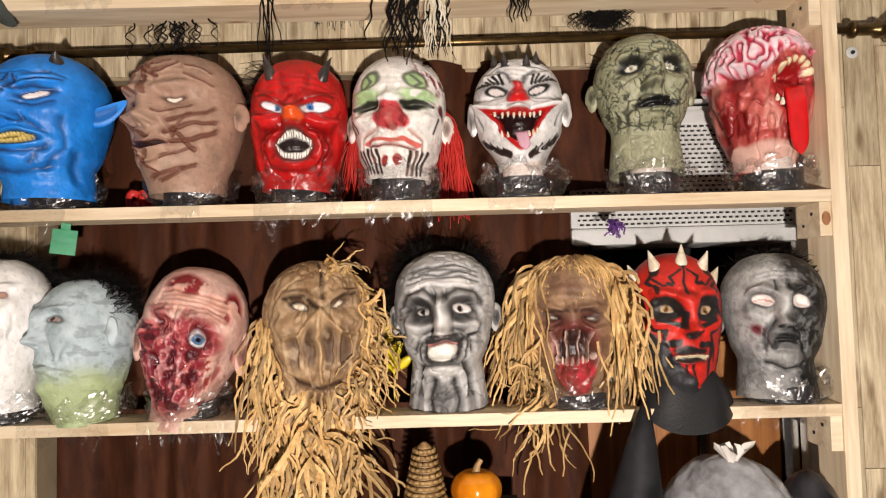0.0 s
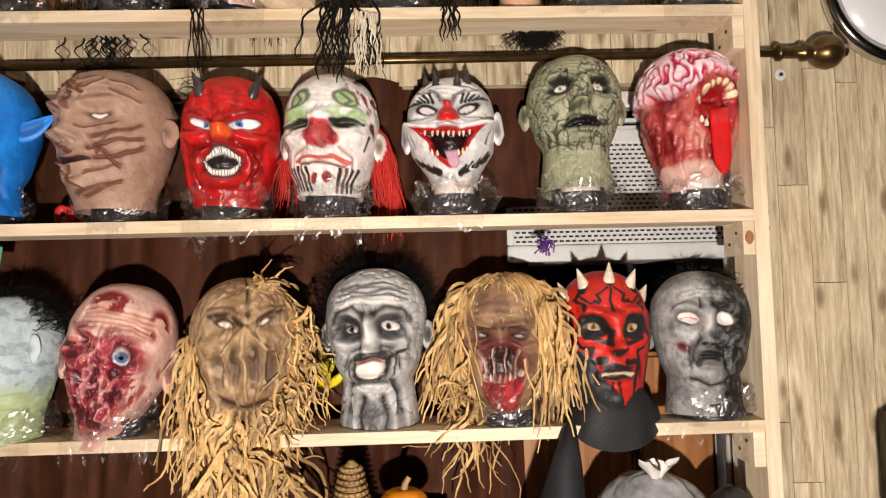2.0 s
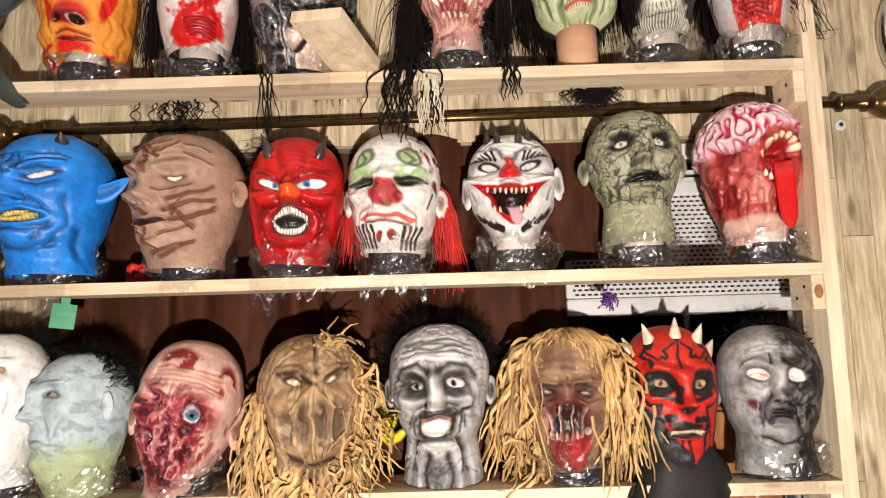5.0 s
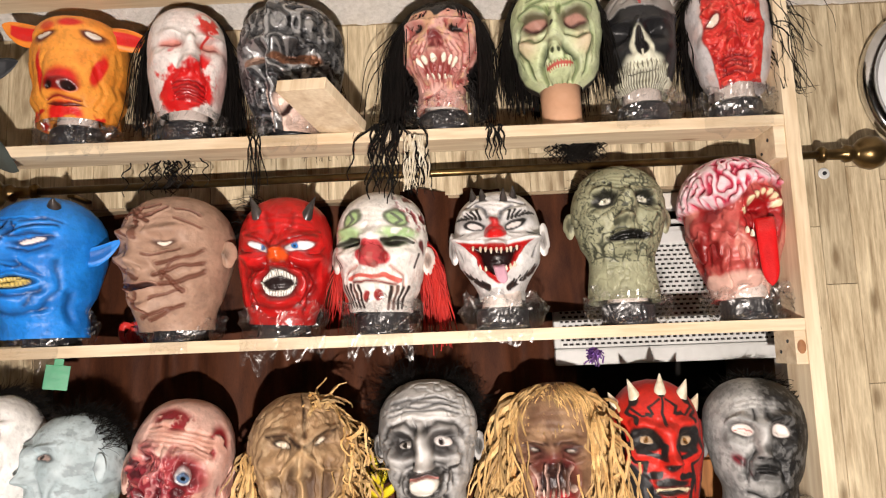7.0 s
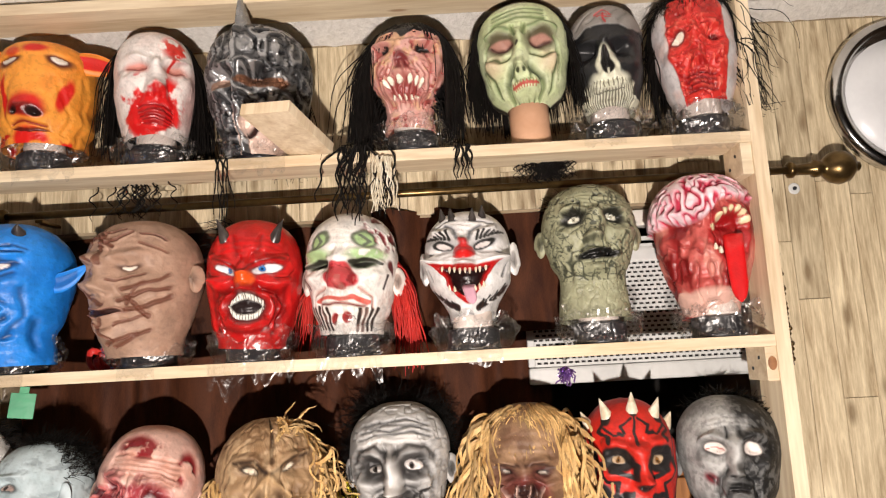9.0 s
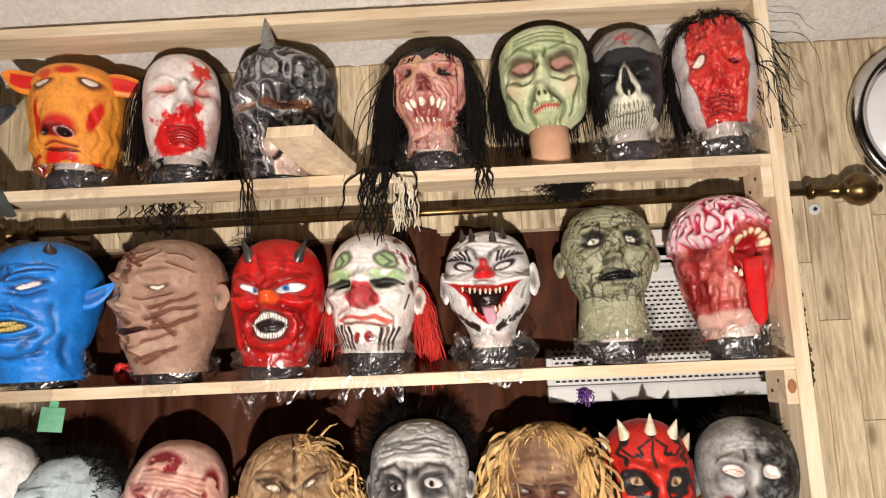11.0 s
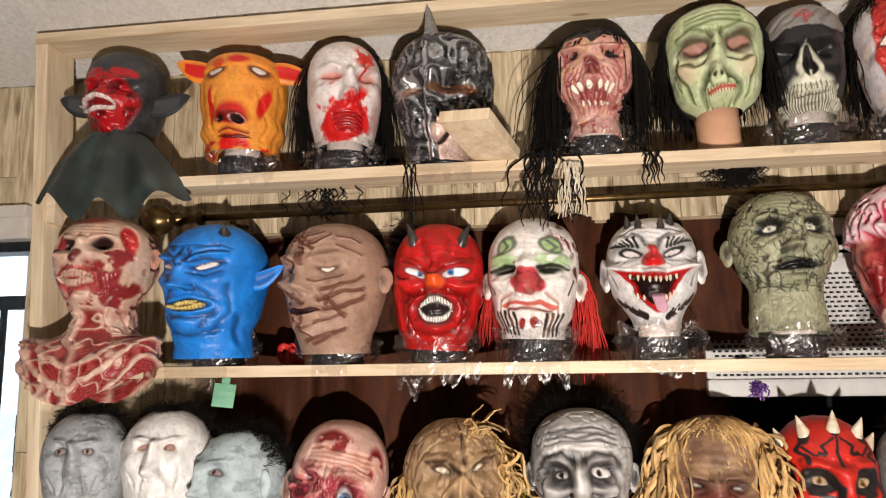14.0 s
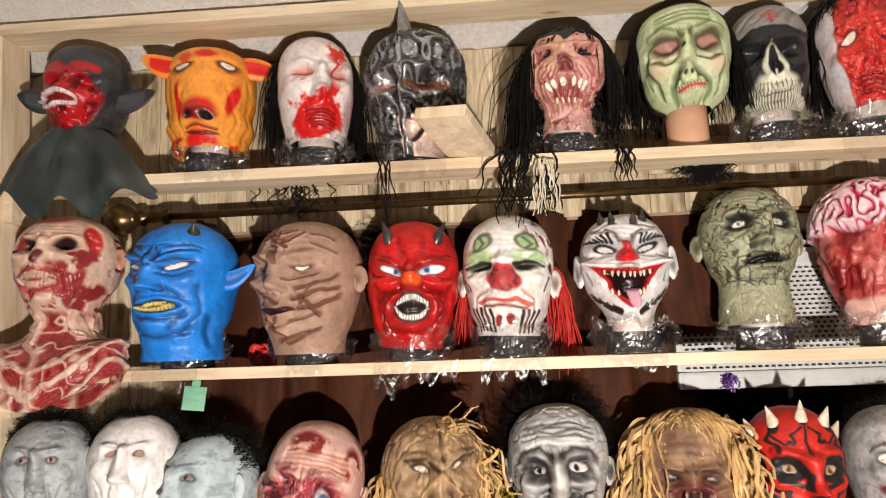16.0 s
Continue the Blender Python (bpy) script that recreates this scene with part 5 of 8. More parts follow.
def skull_mask():
    h = Head(bottom=-1.35, jaw=0.66, neck=0.6, shift=-0.2)
    h.settle(0.01, 1.12, ((0.20, 0.38), (-0.12, -0.14), (-0.58, -0.66)))
    h.face(0.3, nose=0.3, lips=0.1, eyes=1.6)
    h.base((0.70, 0.70, 0.56), 0.45, (0.60, 0.58, 0.42), 0.6, 2)
    dark = np.clip(smooth(-0.55, -0.42, h.V) * (h.V < 0.75) * (1 - h.ell(0.02, -0.2, 0.22, 0.36, 0, 0.15)) + (np.abs(h.U) > 0.62) * (h.V > -0.75) * (h.V < 0.75), 0, 1)
    h.paint(dark, (0.014, 0.014, 0.015), 0.6)
    h.paint((h.V > 0.62).astype(float) * (h.V > 0.62 + 0.1 * np.cos(h.U * 2)), (0.27, 0.25, 0.23), 0.2)
    h.D += 0.05 * (h.V > 0.62 + 0.1 * np.cos(h.U * 2))
    for k in range(5):
        h.crease([(-0.9 + 0.3 * k, 0.8), (-0.6 + 0.32 * k, 1.15)], 0.04, -0.04, (0.16, 0.15, 0.14), 0.5)
    red = (0.42, 0.03, 0.03)
    h.paint(h.line([(-0.18, 0.98), (0.0, 1.15), (0.2, 0.96), (-0.18, 0.98)], 0.016), red)
    h.paint(h.line([(0.03, 1.0), (0.03, 0.76)], 0.02), red)
    h.paint(h.line([(-0.1, 0.9), (0.16, 0.88)], 0.02), red)
    h.both(0.4, 0.2, 0.22, 0.18, -0.12)
    h.paint(h.ell(0.02, -0.12, 0.085, 0.22, 0, 0.2), (0.01, 0.008, 0.008))
    h.D -= 0.14 * h.ell(0.02, -0.12, 0.08, 0.2, 0, 0.4)
    h.crease([(0.02, -0.1), (0.02, 0.12)], 0.025, 0.1)
    for row, v in ((0, -0.52), (1, -0.64)):
        h.crease([(-0.34, v + 0.02), (0, v - 0.03), (0.36, v + 0.02)], 0.06, 0.06)
        h.paint(h.line([(-0.34, v - 0.04), (0, v - 0.09), (0.36, v - 0.04)], 0.012), (0.05, 0.045, 0.03))
    for k in range(19):
        u = -0.72 + 0.08 * k
        h.crease([(u * 0.75, -0.44), (u, -0.85), (u * 0.8, -1.28)], 0.022, -0.05, (0.10, 0.09, 0.06), 0.85)
    h.g(0.0, -0.95, 0.6, 0.25, 0.1)
    h.paint(h.ell(-0.95, -0.35, 0.16, 0.3, 0, 0.3), (0.012, 0.012, 0.012))
    h.paint(h.ell(0.02, -0.44, 0.42, 0.20, 0, 0.3), (0.68, 0.68, 0.54), 0.4)
    h.paint(np.clip(h.ell(0.02, -0.16, 0.13, 0.14, 0, 0.15) + h.ell(0.02, 0.0, 0.075, 0.16, 0, 0.15), 0, 1), (0.01, 0.008, 0.008))
    h.paint(h.line([(0.02, -0.18), (0.02, -0.32)], 0.022, 0.4), (0.55, 0.54, 0.42))
    for k in range(9):
        u = -0.36 + 0.09 * k
        h.paint(h.line([(u, -0.42), (u * 1.05, -0.60)], 0.012, 0.4), (0.14, 0.13, 0.09))
    m, S, H = mask(h, 0.611, 0.045, 2.220, 2.442, 0.133, 3, 0, 0, "black and bone skull mask with a grey painted headscarf", SH["top"])
    # the cloth headscarf lies over the crown as a sheet of its own
    scarf = h.V > 0.62 + 0.1 * np.cos(h.U * 2)
    pts = (h.surface() + h.dir * 0.02) * np.array([S, S, H]) + np.array([0, 0, 0.0015])
    i, j = np.meshgrid(np.arange(1, h.nz - 1), np.arange(h.na), indexing="ij")
    a, d = i * h.na + j, i * h.na + (j + 1) % h.na
    quads = np.stack([a, a + h.na, d + h.na, d], -1).reshape(-1, 4)
    quads = quads[scarf[quads].all(1)]
    used, back = np.unique(quads, return_inverse=True)
    from_arrays("headscarf", pts[used], back.reshape(-1, 4), LATEX, m, "grey cloth headscarf with a red mark", True, h.C[used])


def burnt_mask():
    h = Head(bottom=-1.4, jaw=0.68, neck=0.66, shift=-0.05, stretch=1.1)
    h.settle(0.01, 0.82, ((0.20, 0.11), (-0.24, -0.38), (-0.68, -0.88)))
    h.face(0.8, nose=0.6, lips=0.5)
    h.base((0.66, 0.62, 0.62), 0.4, (0.66, 0.44, 0.38), 0.6, 2)
    wound = (1 - smooth(0.66, 0.74, np.abs(h.U - 0.08))) * (1 - smooth(1.12, 1.2, h.V)) * smooth(-1.12, -1.02, h.V)
    h.D += 0.03 * wound
    h.paint(wound, (0.60, 0.030, 0.022), 0.5)
    h.scabs((0.40, 0.012, 0.012), 0.50, 0.64, 9, 41, -0.04, wound, 0.5)
    h.scabs((0.70, 0.10, 0.07), 0.54, 0.66, 11, 45, 0.03, wound, 0.6)
    h.paint(h.ell(-0.35, 0.75, 0.2, 0.2, 0, 0.6) * 0.7, (0.28, 0.01, 0.01), 0.7)
    h.paint(h.ell(0.4, 0.75, 0.2, 0.2, 0, 0.6) * 0.7, (0.28, 0.01, 0.01), 0.7)
    h.eye(-0.38, 0.2, 0.16, 0.06, 14, (0.80, 0.72, 0.6), None, (0.15, 0.005, 0.005), 1.5)
    h.paint(h.ell(0.42, 0.12, 0.13, 0.07, 0, 0.3), (0.14, 0.005, 0.006), 0.9)
    for k in range(4):
        h.crease([(-0.42, -0.55 - 0.09 * k), (0, -0.5 - 0.1 * k), (0.45, -0.55 - 0.09 * k)], 0.035, -0.06, (0.2, 0.004, 0.006), 0.7)
    m, S, H = mask(h, 0.781, 0.055, 2.226, 2.470, 0.153, 5, 0, -3, "raw red burnt-skin mask with white edges and stray black hair", SH["top"])
    strands(m, h, S, H, 60, (1.2, 2.4), (0.0, 1.3), 0.19, HAIR, 31, 0.9, 0.62, 0.9, 0.0014, 18)
    strands(m, h, S, H, 260, (-1.6, 1.6), (1.1, 1.4), 0.06, HAIR, 34, 0.7, 0.65, 0.9, 0.0013)
    strands(m, h, S, H, 220, (1.3, 2.9), (-0.6, 1.3), 0.16, HAIR, 32, 0.5, 0.7, 0.4, 0.0013)
    strands(m, h, S, H, 220, (-2.9, -1.2), (0.0, 1.35), 0.14, HAIR, 33, 0.35, 0.8, 0.25, 0.0013)
    locks(m, h, S, H, 50, (1.35, 2.9), (0.0, 1.36), 0.15, 35)
    locks(m, h, S, H, 40, (-2.9, -1.6), (0.1, 1.36), 0.14, 36)


def flayed_bust():
    h = Head(bottom=-2.5, jaw=0.62, neck=0.60, flare=0.0, nz=210, shift=0.5, stretch=0.87)
    h.settle(0.03, 0.78, ((0.20, 0.22), (-0.18, -0.11), (-0.62, -0.65)))
    low = smooth(-0.85, -1.9, h.Z)
    h.P[:, 0] *= 1 + 1.0 * low
    h.P[:, 1] = h.P[:, 1] * (1 + 0.15 * low) - 0.35 * low
    h.P[:, 2] += 0.85 * low * np.clip(np.abs(h.P[:, 0]) - 0.15, 0, 2) ** 1.2 * 0.6
    h.face(0.8, nose=0.5, lips=0.2, eyes=1.5)
    bone, raw = (0.60, 0.42, 0.32), (0.25, 0.024, 0.026)
    h.base(bone, 0.55, (0.58, 0.34, 0.23), 0.7, 3)
    h.scabs(raw, 0.52, 0.6, 3.2, 52, -0.06, (h.V < 0.7) * (h.V > -1.2) * smooth(0.3, 0.5, np.hypot(h.U / 1.0, (h.V + 0.1) / 0.8)))
    h.paint(h.ell(1.0, 0.45, 0.24, 0.4, 0, 0.12), (0.44, 0.02, 0.02), 0.7)
    h.D -= 0.05 * h.ell(1.0, 0.45, 0.24, 0.4, 0, 0.3)
    h.paint(h.ell(-0.1, 1.15, 0.7, 0.22, 0, 0.4), raw, 0.6)
    for s in (1, -1):
        h.g(s * 0.38, 0.2, 0.2, 0.16, -0.12)
        h.paint(h.ell(s * 0.38, 0.2, 0.23, 0.14, s * 6, 0.2), (0.03, 0.012, 0.012))
    h.paint(h.ell(0, -0.18, 0.1, 0.14, 0, 0.2), (0.12, 0.015, 0.015))
    h.mouth(-0.02, -0.62, 0.5, 0.17, 0, 0.06, (0.26, 0.03, 0.03), (0.40, 0.06, 0.05), 1.3)
    h.teeth(-0.02, -0.6, 0.44, 0.15, 12, (0.62, 0.46, 0.34), length=0.5, lift=0.07)
    h.paint(h.ell(0.72, -0.75, 0.16, 0.45, -12, 0.2), raw, 0.7)
    h.paint(h.ell(-0.72, -0.75, 0.14, 0.4, 12, 0.2), raw, 0.7)
    # neck cords and ribs
    below = smooth(-0.55, -0.7, h.Z)
    h.paint(below, bone, 0.6)
    x = h.P[:, 0]
    warp = 0.9 * (h.nz_(1.6, 57, 3) - 0.5)
    cords = np.sin(9 * (x * (1 - 0.45 * smooth(-0.6, -1.5, h.Z)) + 0.5 * warp) + 0.5)
    ribs = np.sin(15 * (h.Z - 0.22 * np.abs(x) + 0.55 * warp))
    lowpart = smooth(-1.15, -1.4, h.Z)
    band = cords * (1 - lowpart) + ribs * lowpart
    red = smooth(-0.75, -0.40, band + 0.5 * (h.nz_(6, 56) - 0.5)) * below * (1 - 0.8 * np.exp(-((x / 0.09) ** 2)) * lowpart)
    h.D += -0.07 * red + 0.05 * below * (h.nz_(5, 58) - 0.5)
    h.paint(red, raw, 0.8)
    h.paint(red * smooth(0.5, 0.65, h.nz_(7, 59)), (0.16, 0.008, 0.008), 0.8)
    fine = np.abs(np.sin(60 * (x * (1 - lowpart) + h.Z * lowpart + 0.35 * warp)))
    h.paint(red * (1 - smooth(0.1, 0.45, fine)) * 0.6, (0.50, 0.12, 0.10), 0.8)
    h.paint(below * (1 - red) * smooth(0.5, 0.62, h.nz_(6, 61)) * 0.6, (0.42, 0.16, 0.12), 0.6)
    web = 1 - smooth(0.012, 0.045, np.abs(h.nz_(2.6, 63, 2) - 0.5))
    h.D += 0.05 * web * below
    h.paint(web * below * 0.9, (0.58, 0.38, 0.29), 0.5)
    for s in (1, -1):
        h.crease([(s * 0.2, -0.3), (s * 0.5, -0.42), (s * 0.62, -0.7)], 0.05, -0.06, raw, 0.7)
    h.paint(h.ell(0.0, -0.64, 0.56, 0.22, 0, 0.5) * 0.35, (0.30, 0.05, 0.05))
    m, S, H = mask(h, -0.753, -0.020, 1.712, 2.079, 0.184, -32, -2, 0, "flayed red and bone-coloured bust mask over the shelf edge", None)
    ear_part(m, h, S, H, 1, (0.5, 0.24, 0.17), 0.75, 0.0, 1.5, 0.0)
    stand(-0.725, 0.052, SH["mid"], 0.05, 0.045, 0.0, 3, label="short black plastic display stand")


def blue_mask():
    h = Head(bottom=-1.5, jaw=0.74, neck=0.74, chin=1.04, shift=0.18)
    h.settle(-0.02, 1.07, ((0.15, 0.23), (-0.24, -0.21), (-0.66, -0.57)))
    h.face(0.5, nose=0.85, lips=0.4, cheeks=0.7, eyes=0.7)
    blue = (0.014, 0.235, 0.76)
    h.base(blue, 0.5, (0.008, 0.14, 0.52), 0.6, 2)
    # ink rims the eyes and also paints shade into the wrinkles
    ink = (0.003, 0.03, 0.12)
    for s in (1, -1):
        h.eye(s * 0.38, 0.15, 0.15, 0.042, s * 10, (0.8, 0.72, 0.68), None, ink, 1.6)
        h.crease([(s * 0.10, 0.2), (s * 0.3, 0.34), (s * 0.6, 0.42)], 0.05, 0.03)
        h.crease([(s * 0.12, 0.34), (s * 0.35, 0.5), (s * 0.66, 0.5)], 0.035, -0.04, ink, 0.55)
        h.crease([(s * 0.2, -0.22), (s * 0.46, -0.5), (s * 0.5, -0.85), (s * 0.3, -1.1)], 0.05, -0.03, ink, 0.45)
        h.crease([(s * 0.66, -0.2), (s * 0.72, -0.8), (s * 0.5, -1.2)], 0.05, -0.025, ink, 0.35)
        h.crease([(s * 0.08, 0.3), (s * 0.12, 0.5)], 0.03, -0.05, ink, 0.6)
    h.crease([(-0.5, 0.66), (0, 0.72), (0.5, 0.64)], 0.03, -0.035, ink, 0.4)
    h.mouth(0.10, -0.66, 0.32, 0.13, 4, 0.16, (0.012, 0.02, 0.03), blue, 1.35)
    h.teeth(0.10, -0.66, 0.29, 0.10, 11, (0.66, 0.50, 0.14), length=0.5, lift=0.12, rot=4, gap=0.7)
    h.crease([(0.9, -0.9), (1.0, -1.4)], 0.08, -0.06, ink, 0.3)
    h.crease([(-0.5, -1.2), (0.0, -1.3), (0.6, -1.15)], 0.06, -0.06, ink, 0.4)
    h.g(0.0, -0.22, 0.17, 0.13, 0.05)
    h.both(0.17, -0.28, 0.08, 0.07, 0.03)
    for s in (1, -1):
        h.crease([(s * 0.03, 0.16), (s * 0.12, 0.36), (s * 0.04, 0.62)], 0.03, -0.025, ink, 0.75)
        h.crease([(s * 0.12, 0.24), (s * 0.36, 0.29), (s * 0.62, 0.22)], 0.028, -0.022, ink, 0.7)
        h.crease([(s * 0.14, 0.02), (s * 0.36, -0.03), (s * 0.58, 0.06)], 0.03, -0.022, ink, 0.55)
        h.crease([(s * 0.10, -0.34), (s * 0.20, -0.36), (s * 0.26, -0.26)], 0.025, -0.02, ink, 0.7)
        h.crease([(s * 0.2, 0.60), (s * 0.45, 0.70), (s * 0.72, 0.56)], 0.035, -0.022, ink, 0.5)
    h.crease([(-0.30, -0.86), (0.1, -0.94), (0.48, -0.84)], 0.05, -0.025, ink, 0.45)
    m, S, H = mask(h, -0.518, 0.030, 1.795, 2.065, 0.190, -38, 0, 0, "bright blue goblin mask with bared yellow teeth and pointed ears", SH["mid"])
    for s in (1,):
        leaf_ear(m, h, S, H, s, blue, 0.058, 0.026, (0.008, 0.13, 0.46), 0.55, 1.45, -0.12, 0.35, 0.5)
    for u in (0.62,):
        p, w = h.spot(u, 0.98)
        horn_part(m, p * np.array([S, S, H]) - w * 0.004, np.array([0.35, -0.75, 0.45]), 0.026, 0.013, HORNBLACK, (0.1, 0.1, 0.1))


def scar_mask():
    h = Head(bottom=-1.42, jaw=0.68, neck=0.66, shift=0.17, stretch=1.1)
    h.settle(-0.06, 0.95, ((0.16, 0.15), (-0.24, -0.23), (-0.64, -0.63)))
    h.face(0.7, nose=0.85, lips=0.8)
    h.base((0.40, 0.255, 0.18), 0.25, (0.33, 0.20, 0.135), 0.6, 2.5)
    cut = (0.13, 0.042, 0.022)
    for s in (1, -1):
        h.eye(s * 0.38, 0.16, 0.11, 0.034, s * 6, (0.75, 0.68, 0.58), None, (0.09, 0.04, 0.025), 1.6)
    h.mouth(-0.02, -0.64, 0.36, 0.045, 2, 0.08, (0.03, 0.01, 0.008), (0.32, 0.17, 0.12), 1.3)
    r = np.random.default_rng(5)
    scars = [((-0.2, 1.1), (0.0, 0.5)), ((-0.35, 0.75), (0.3, 0.95)), ((-0.1, 0.55), (0.45, 0.9)), ((-0.4, 0.95), (0.15, 0.55)), ((0.6, 0.85), (0.95, 0.75)),
             ((0.35, -0.25), (0.95, -0.05)), ((0.3, -0.48), (1.0, -0.3)), ((0.4, -0.6), (1.05, -0.42)), ((0.45, -0.4), (0.75, -0.75)), ((-0.25, -0.75), (0.1, -1.1)),
             ((-0.1, -1.2), (0.6, -1.05)), ((0.1, -1.25), (0.8, -1.0)), ((-0.35, 0.4), (-0.15, 0.05)), ((-0.6, -0.1), (-0.3, -0.4)), ((-0.5, -0.9), (-0.2, -0.7)), ((-0.05, 0.9), (0.05, 0.2))]
    for a, b in scars:
        mid = ((a[0] + b[0]) / 2 + r.normal(0, 0.03), (a[1] + b[1]) / 2 + r.normal(0, 0.03))
        h.D += 0.035 * h.line([a, mid, b], 0.06, 0.6) - 0.05 * h.line([a, mid, b], 0.028, 0.6)
        h.paint(h.line([a, mid, b], 0.042, 0.4) * 0.9, cut)
    for a, b in (((0.55, 0.62), (0.95, 0.40)), ((-0.55, 0.62), (-0.15, 0.98)), ((0.15, -0.10), (0.62, 0.02)), ((0.62, -0.15), (0.42, -0.52)), ((-0.45, 0.30), (-0.30, 0.95)), ((-0.35, -0.42), (0.05, -0.52)), ((0.2, -0.86), (0.7, -0.70)), ((-0.30, -0.95), (0.02, -0.72)), ((-0.5, 0.78), (0.2, 0.70))):
        h.D += 0.02 * h.line([a, b], 0.045, 0.6) - 0.03 * h.line([a, b], 0.02, 0.6)
        h.paint(h.line([a, b], 0.03, 0.4) * 0.85, cut)
    h.paint(h.ell(-0.38, 0.16, 0.16, 0.06, 0, 0.4), (0.06, 0.03, 0.02))
    m, S, H = mask(h, -0.275, 0.035, 1.800, 2.058, 0.192, -33, 0, 0, "tan mask criss-crossed with raised brown scars", SH["mid"])
    for s in (1, -1):
        ear_part(m, h, S, H, s, (0.40, 0.255, 0.18), 0.95, 0.0, 1.5, -0.05)


def devil_mask():
    h = Head(bottom=-1.2, jaw=0.70, neck=0.70, chin=1.02, shift=0.06)
    h.settle(-0.01, 1.03, ((0.17, 0.24), (-0.04, 0.09), (-0.56, -0.46)))
    h.face(1.0, nose=0.9, lips=0.4, cheeks=1.6)
    red = (0.60, 0.010, 0.010)
    h.base(red, 0.7, (0.40, 0.006, 0.006), 0.7, 2.5)
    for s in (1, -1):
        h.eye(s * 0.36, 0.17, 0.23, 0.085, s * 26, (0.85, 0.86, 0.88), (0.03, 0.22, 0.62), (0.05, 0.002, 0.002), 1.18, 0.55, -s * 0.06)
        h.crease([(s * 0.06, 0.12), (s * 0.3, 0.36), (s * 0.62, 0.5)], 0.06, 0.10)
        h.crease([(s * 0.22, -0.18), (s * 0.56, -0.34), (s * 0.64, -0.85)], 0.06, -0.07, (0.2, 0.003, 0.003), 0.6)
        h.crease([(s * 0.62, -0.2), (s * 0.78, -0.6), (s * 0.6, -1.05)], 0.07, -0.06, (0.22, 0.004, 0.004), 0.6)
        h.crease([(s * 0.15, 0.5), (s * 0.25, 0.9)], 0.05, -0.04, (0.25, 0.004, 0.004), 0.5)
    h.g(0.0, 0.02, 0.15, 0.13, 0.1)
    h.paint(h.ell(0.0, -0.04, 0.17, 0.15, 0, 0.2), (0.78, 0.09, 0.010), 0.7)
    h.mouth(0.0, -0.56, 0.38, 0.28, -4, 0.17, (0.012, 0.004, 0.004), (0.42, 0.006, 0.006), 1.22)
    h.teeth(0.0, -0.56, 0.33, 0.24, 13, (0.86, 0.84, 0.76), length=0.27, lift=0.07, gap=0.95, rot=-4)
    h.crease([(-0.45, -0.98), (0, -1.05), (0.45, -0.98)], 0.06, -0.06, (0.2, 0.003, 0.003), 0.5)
    # darkest red, shade painted into the folds of the face
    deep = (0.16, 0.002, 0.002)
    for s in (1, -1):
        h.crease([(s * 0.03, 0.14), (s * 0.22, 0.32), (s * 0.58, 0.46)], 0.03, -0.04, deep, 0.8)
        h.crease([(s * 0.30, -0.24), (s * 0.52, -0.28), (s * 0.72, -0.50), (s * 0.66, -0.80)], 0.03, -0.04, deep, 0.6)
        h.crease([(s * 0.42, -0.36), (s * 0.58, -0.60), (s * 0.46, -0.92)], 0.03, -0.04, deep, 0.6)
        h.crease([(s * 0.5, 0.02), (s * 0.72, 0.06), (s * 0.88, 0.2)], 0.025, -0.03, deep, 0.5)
    m, S, H = mask(h, -0.079, 0.065, 1.806, 2.055, 0.172, -5, 2, 3, "glossy red devil mask with black horns and roaring teeth", SH["mid"])
    for s in (1, -1):
        p, w = h.spot(s * 0.5, 0.86)
        horn_part(m, p * np.array([S, S, H]) - w * 0.008, np.array([0.25 * s, -0.35, 0.75]), 0.042, 0.0125, HORNBLACK, (0.16 * s, 0.1, 0.2))
    strands(m, h, S, H, 150, (-3.0, -1.7), (0.3, 1.3), 0.07, HAIR, 42, 0.6, 0.4, 0.5, 0.0012)


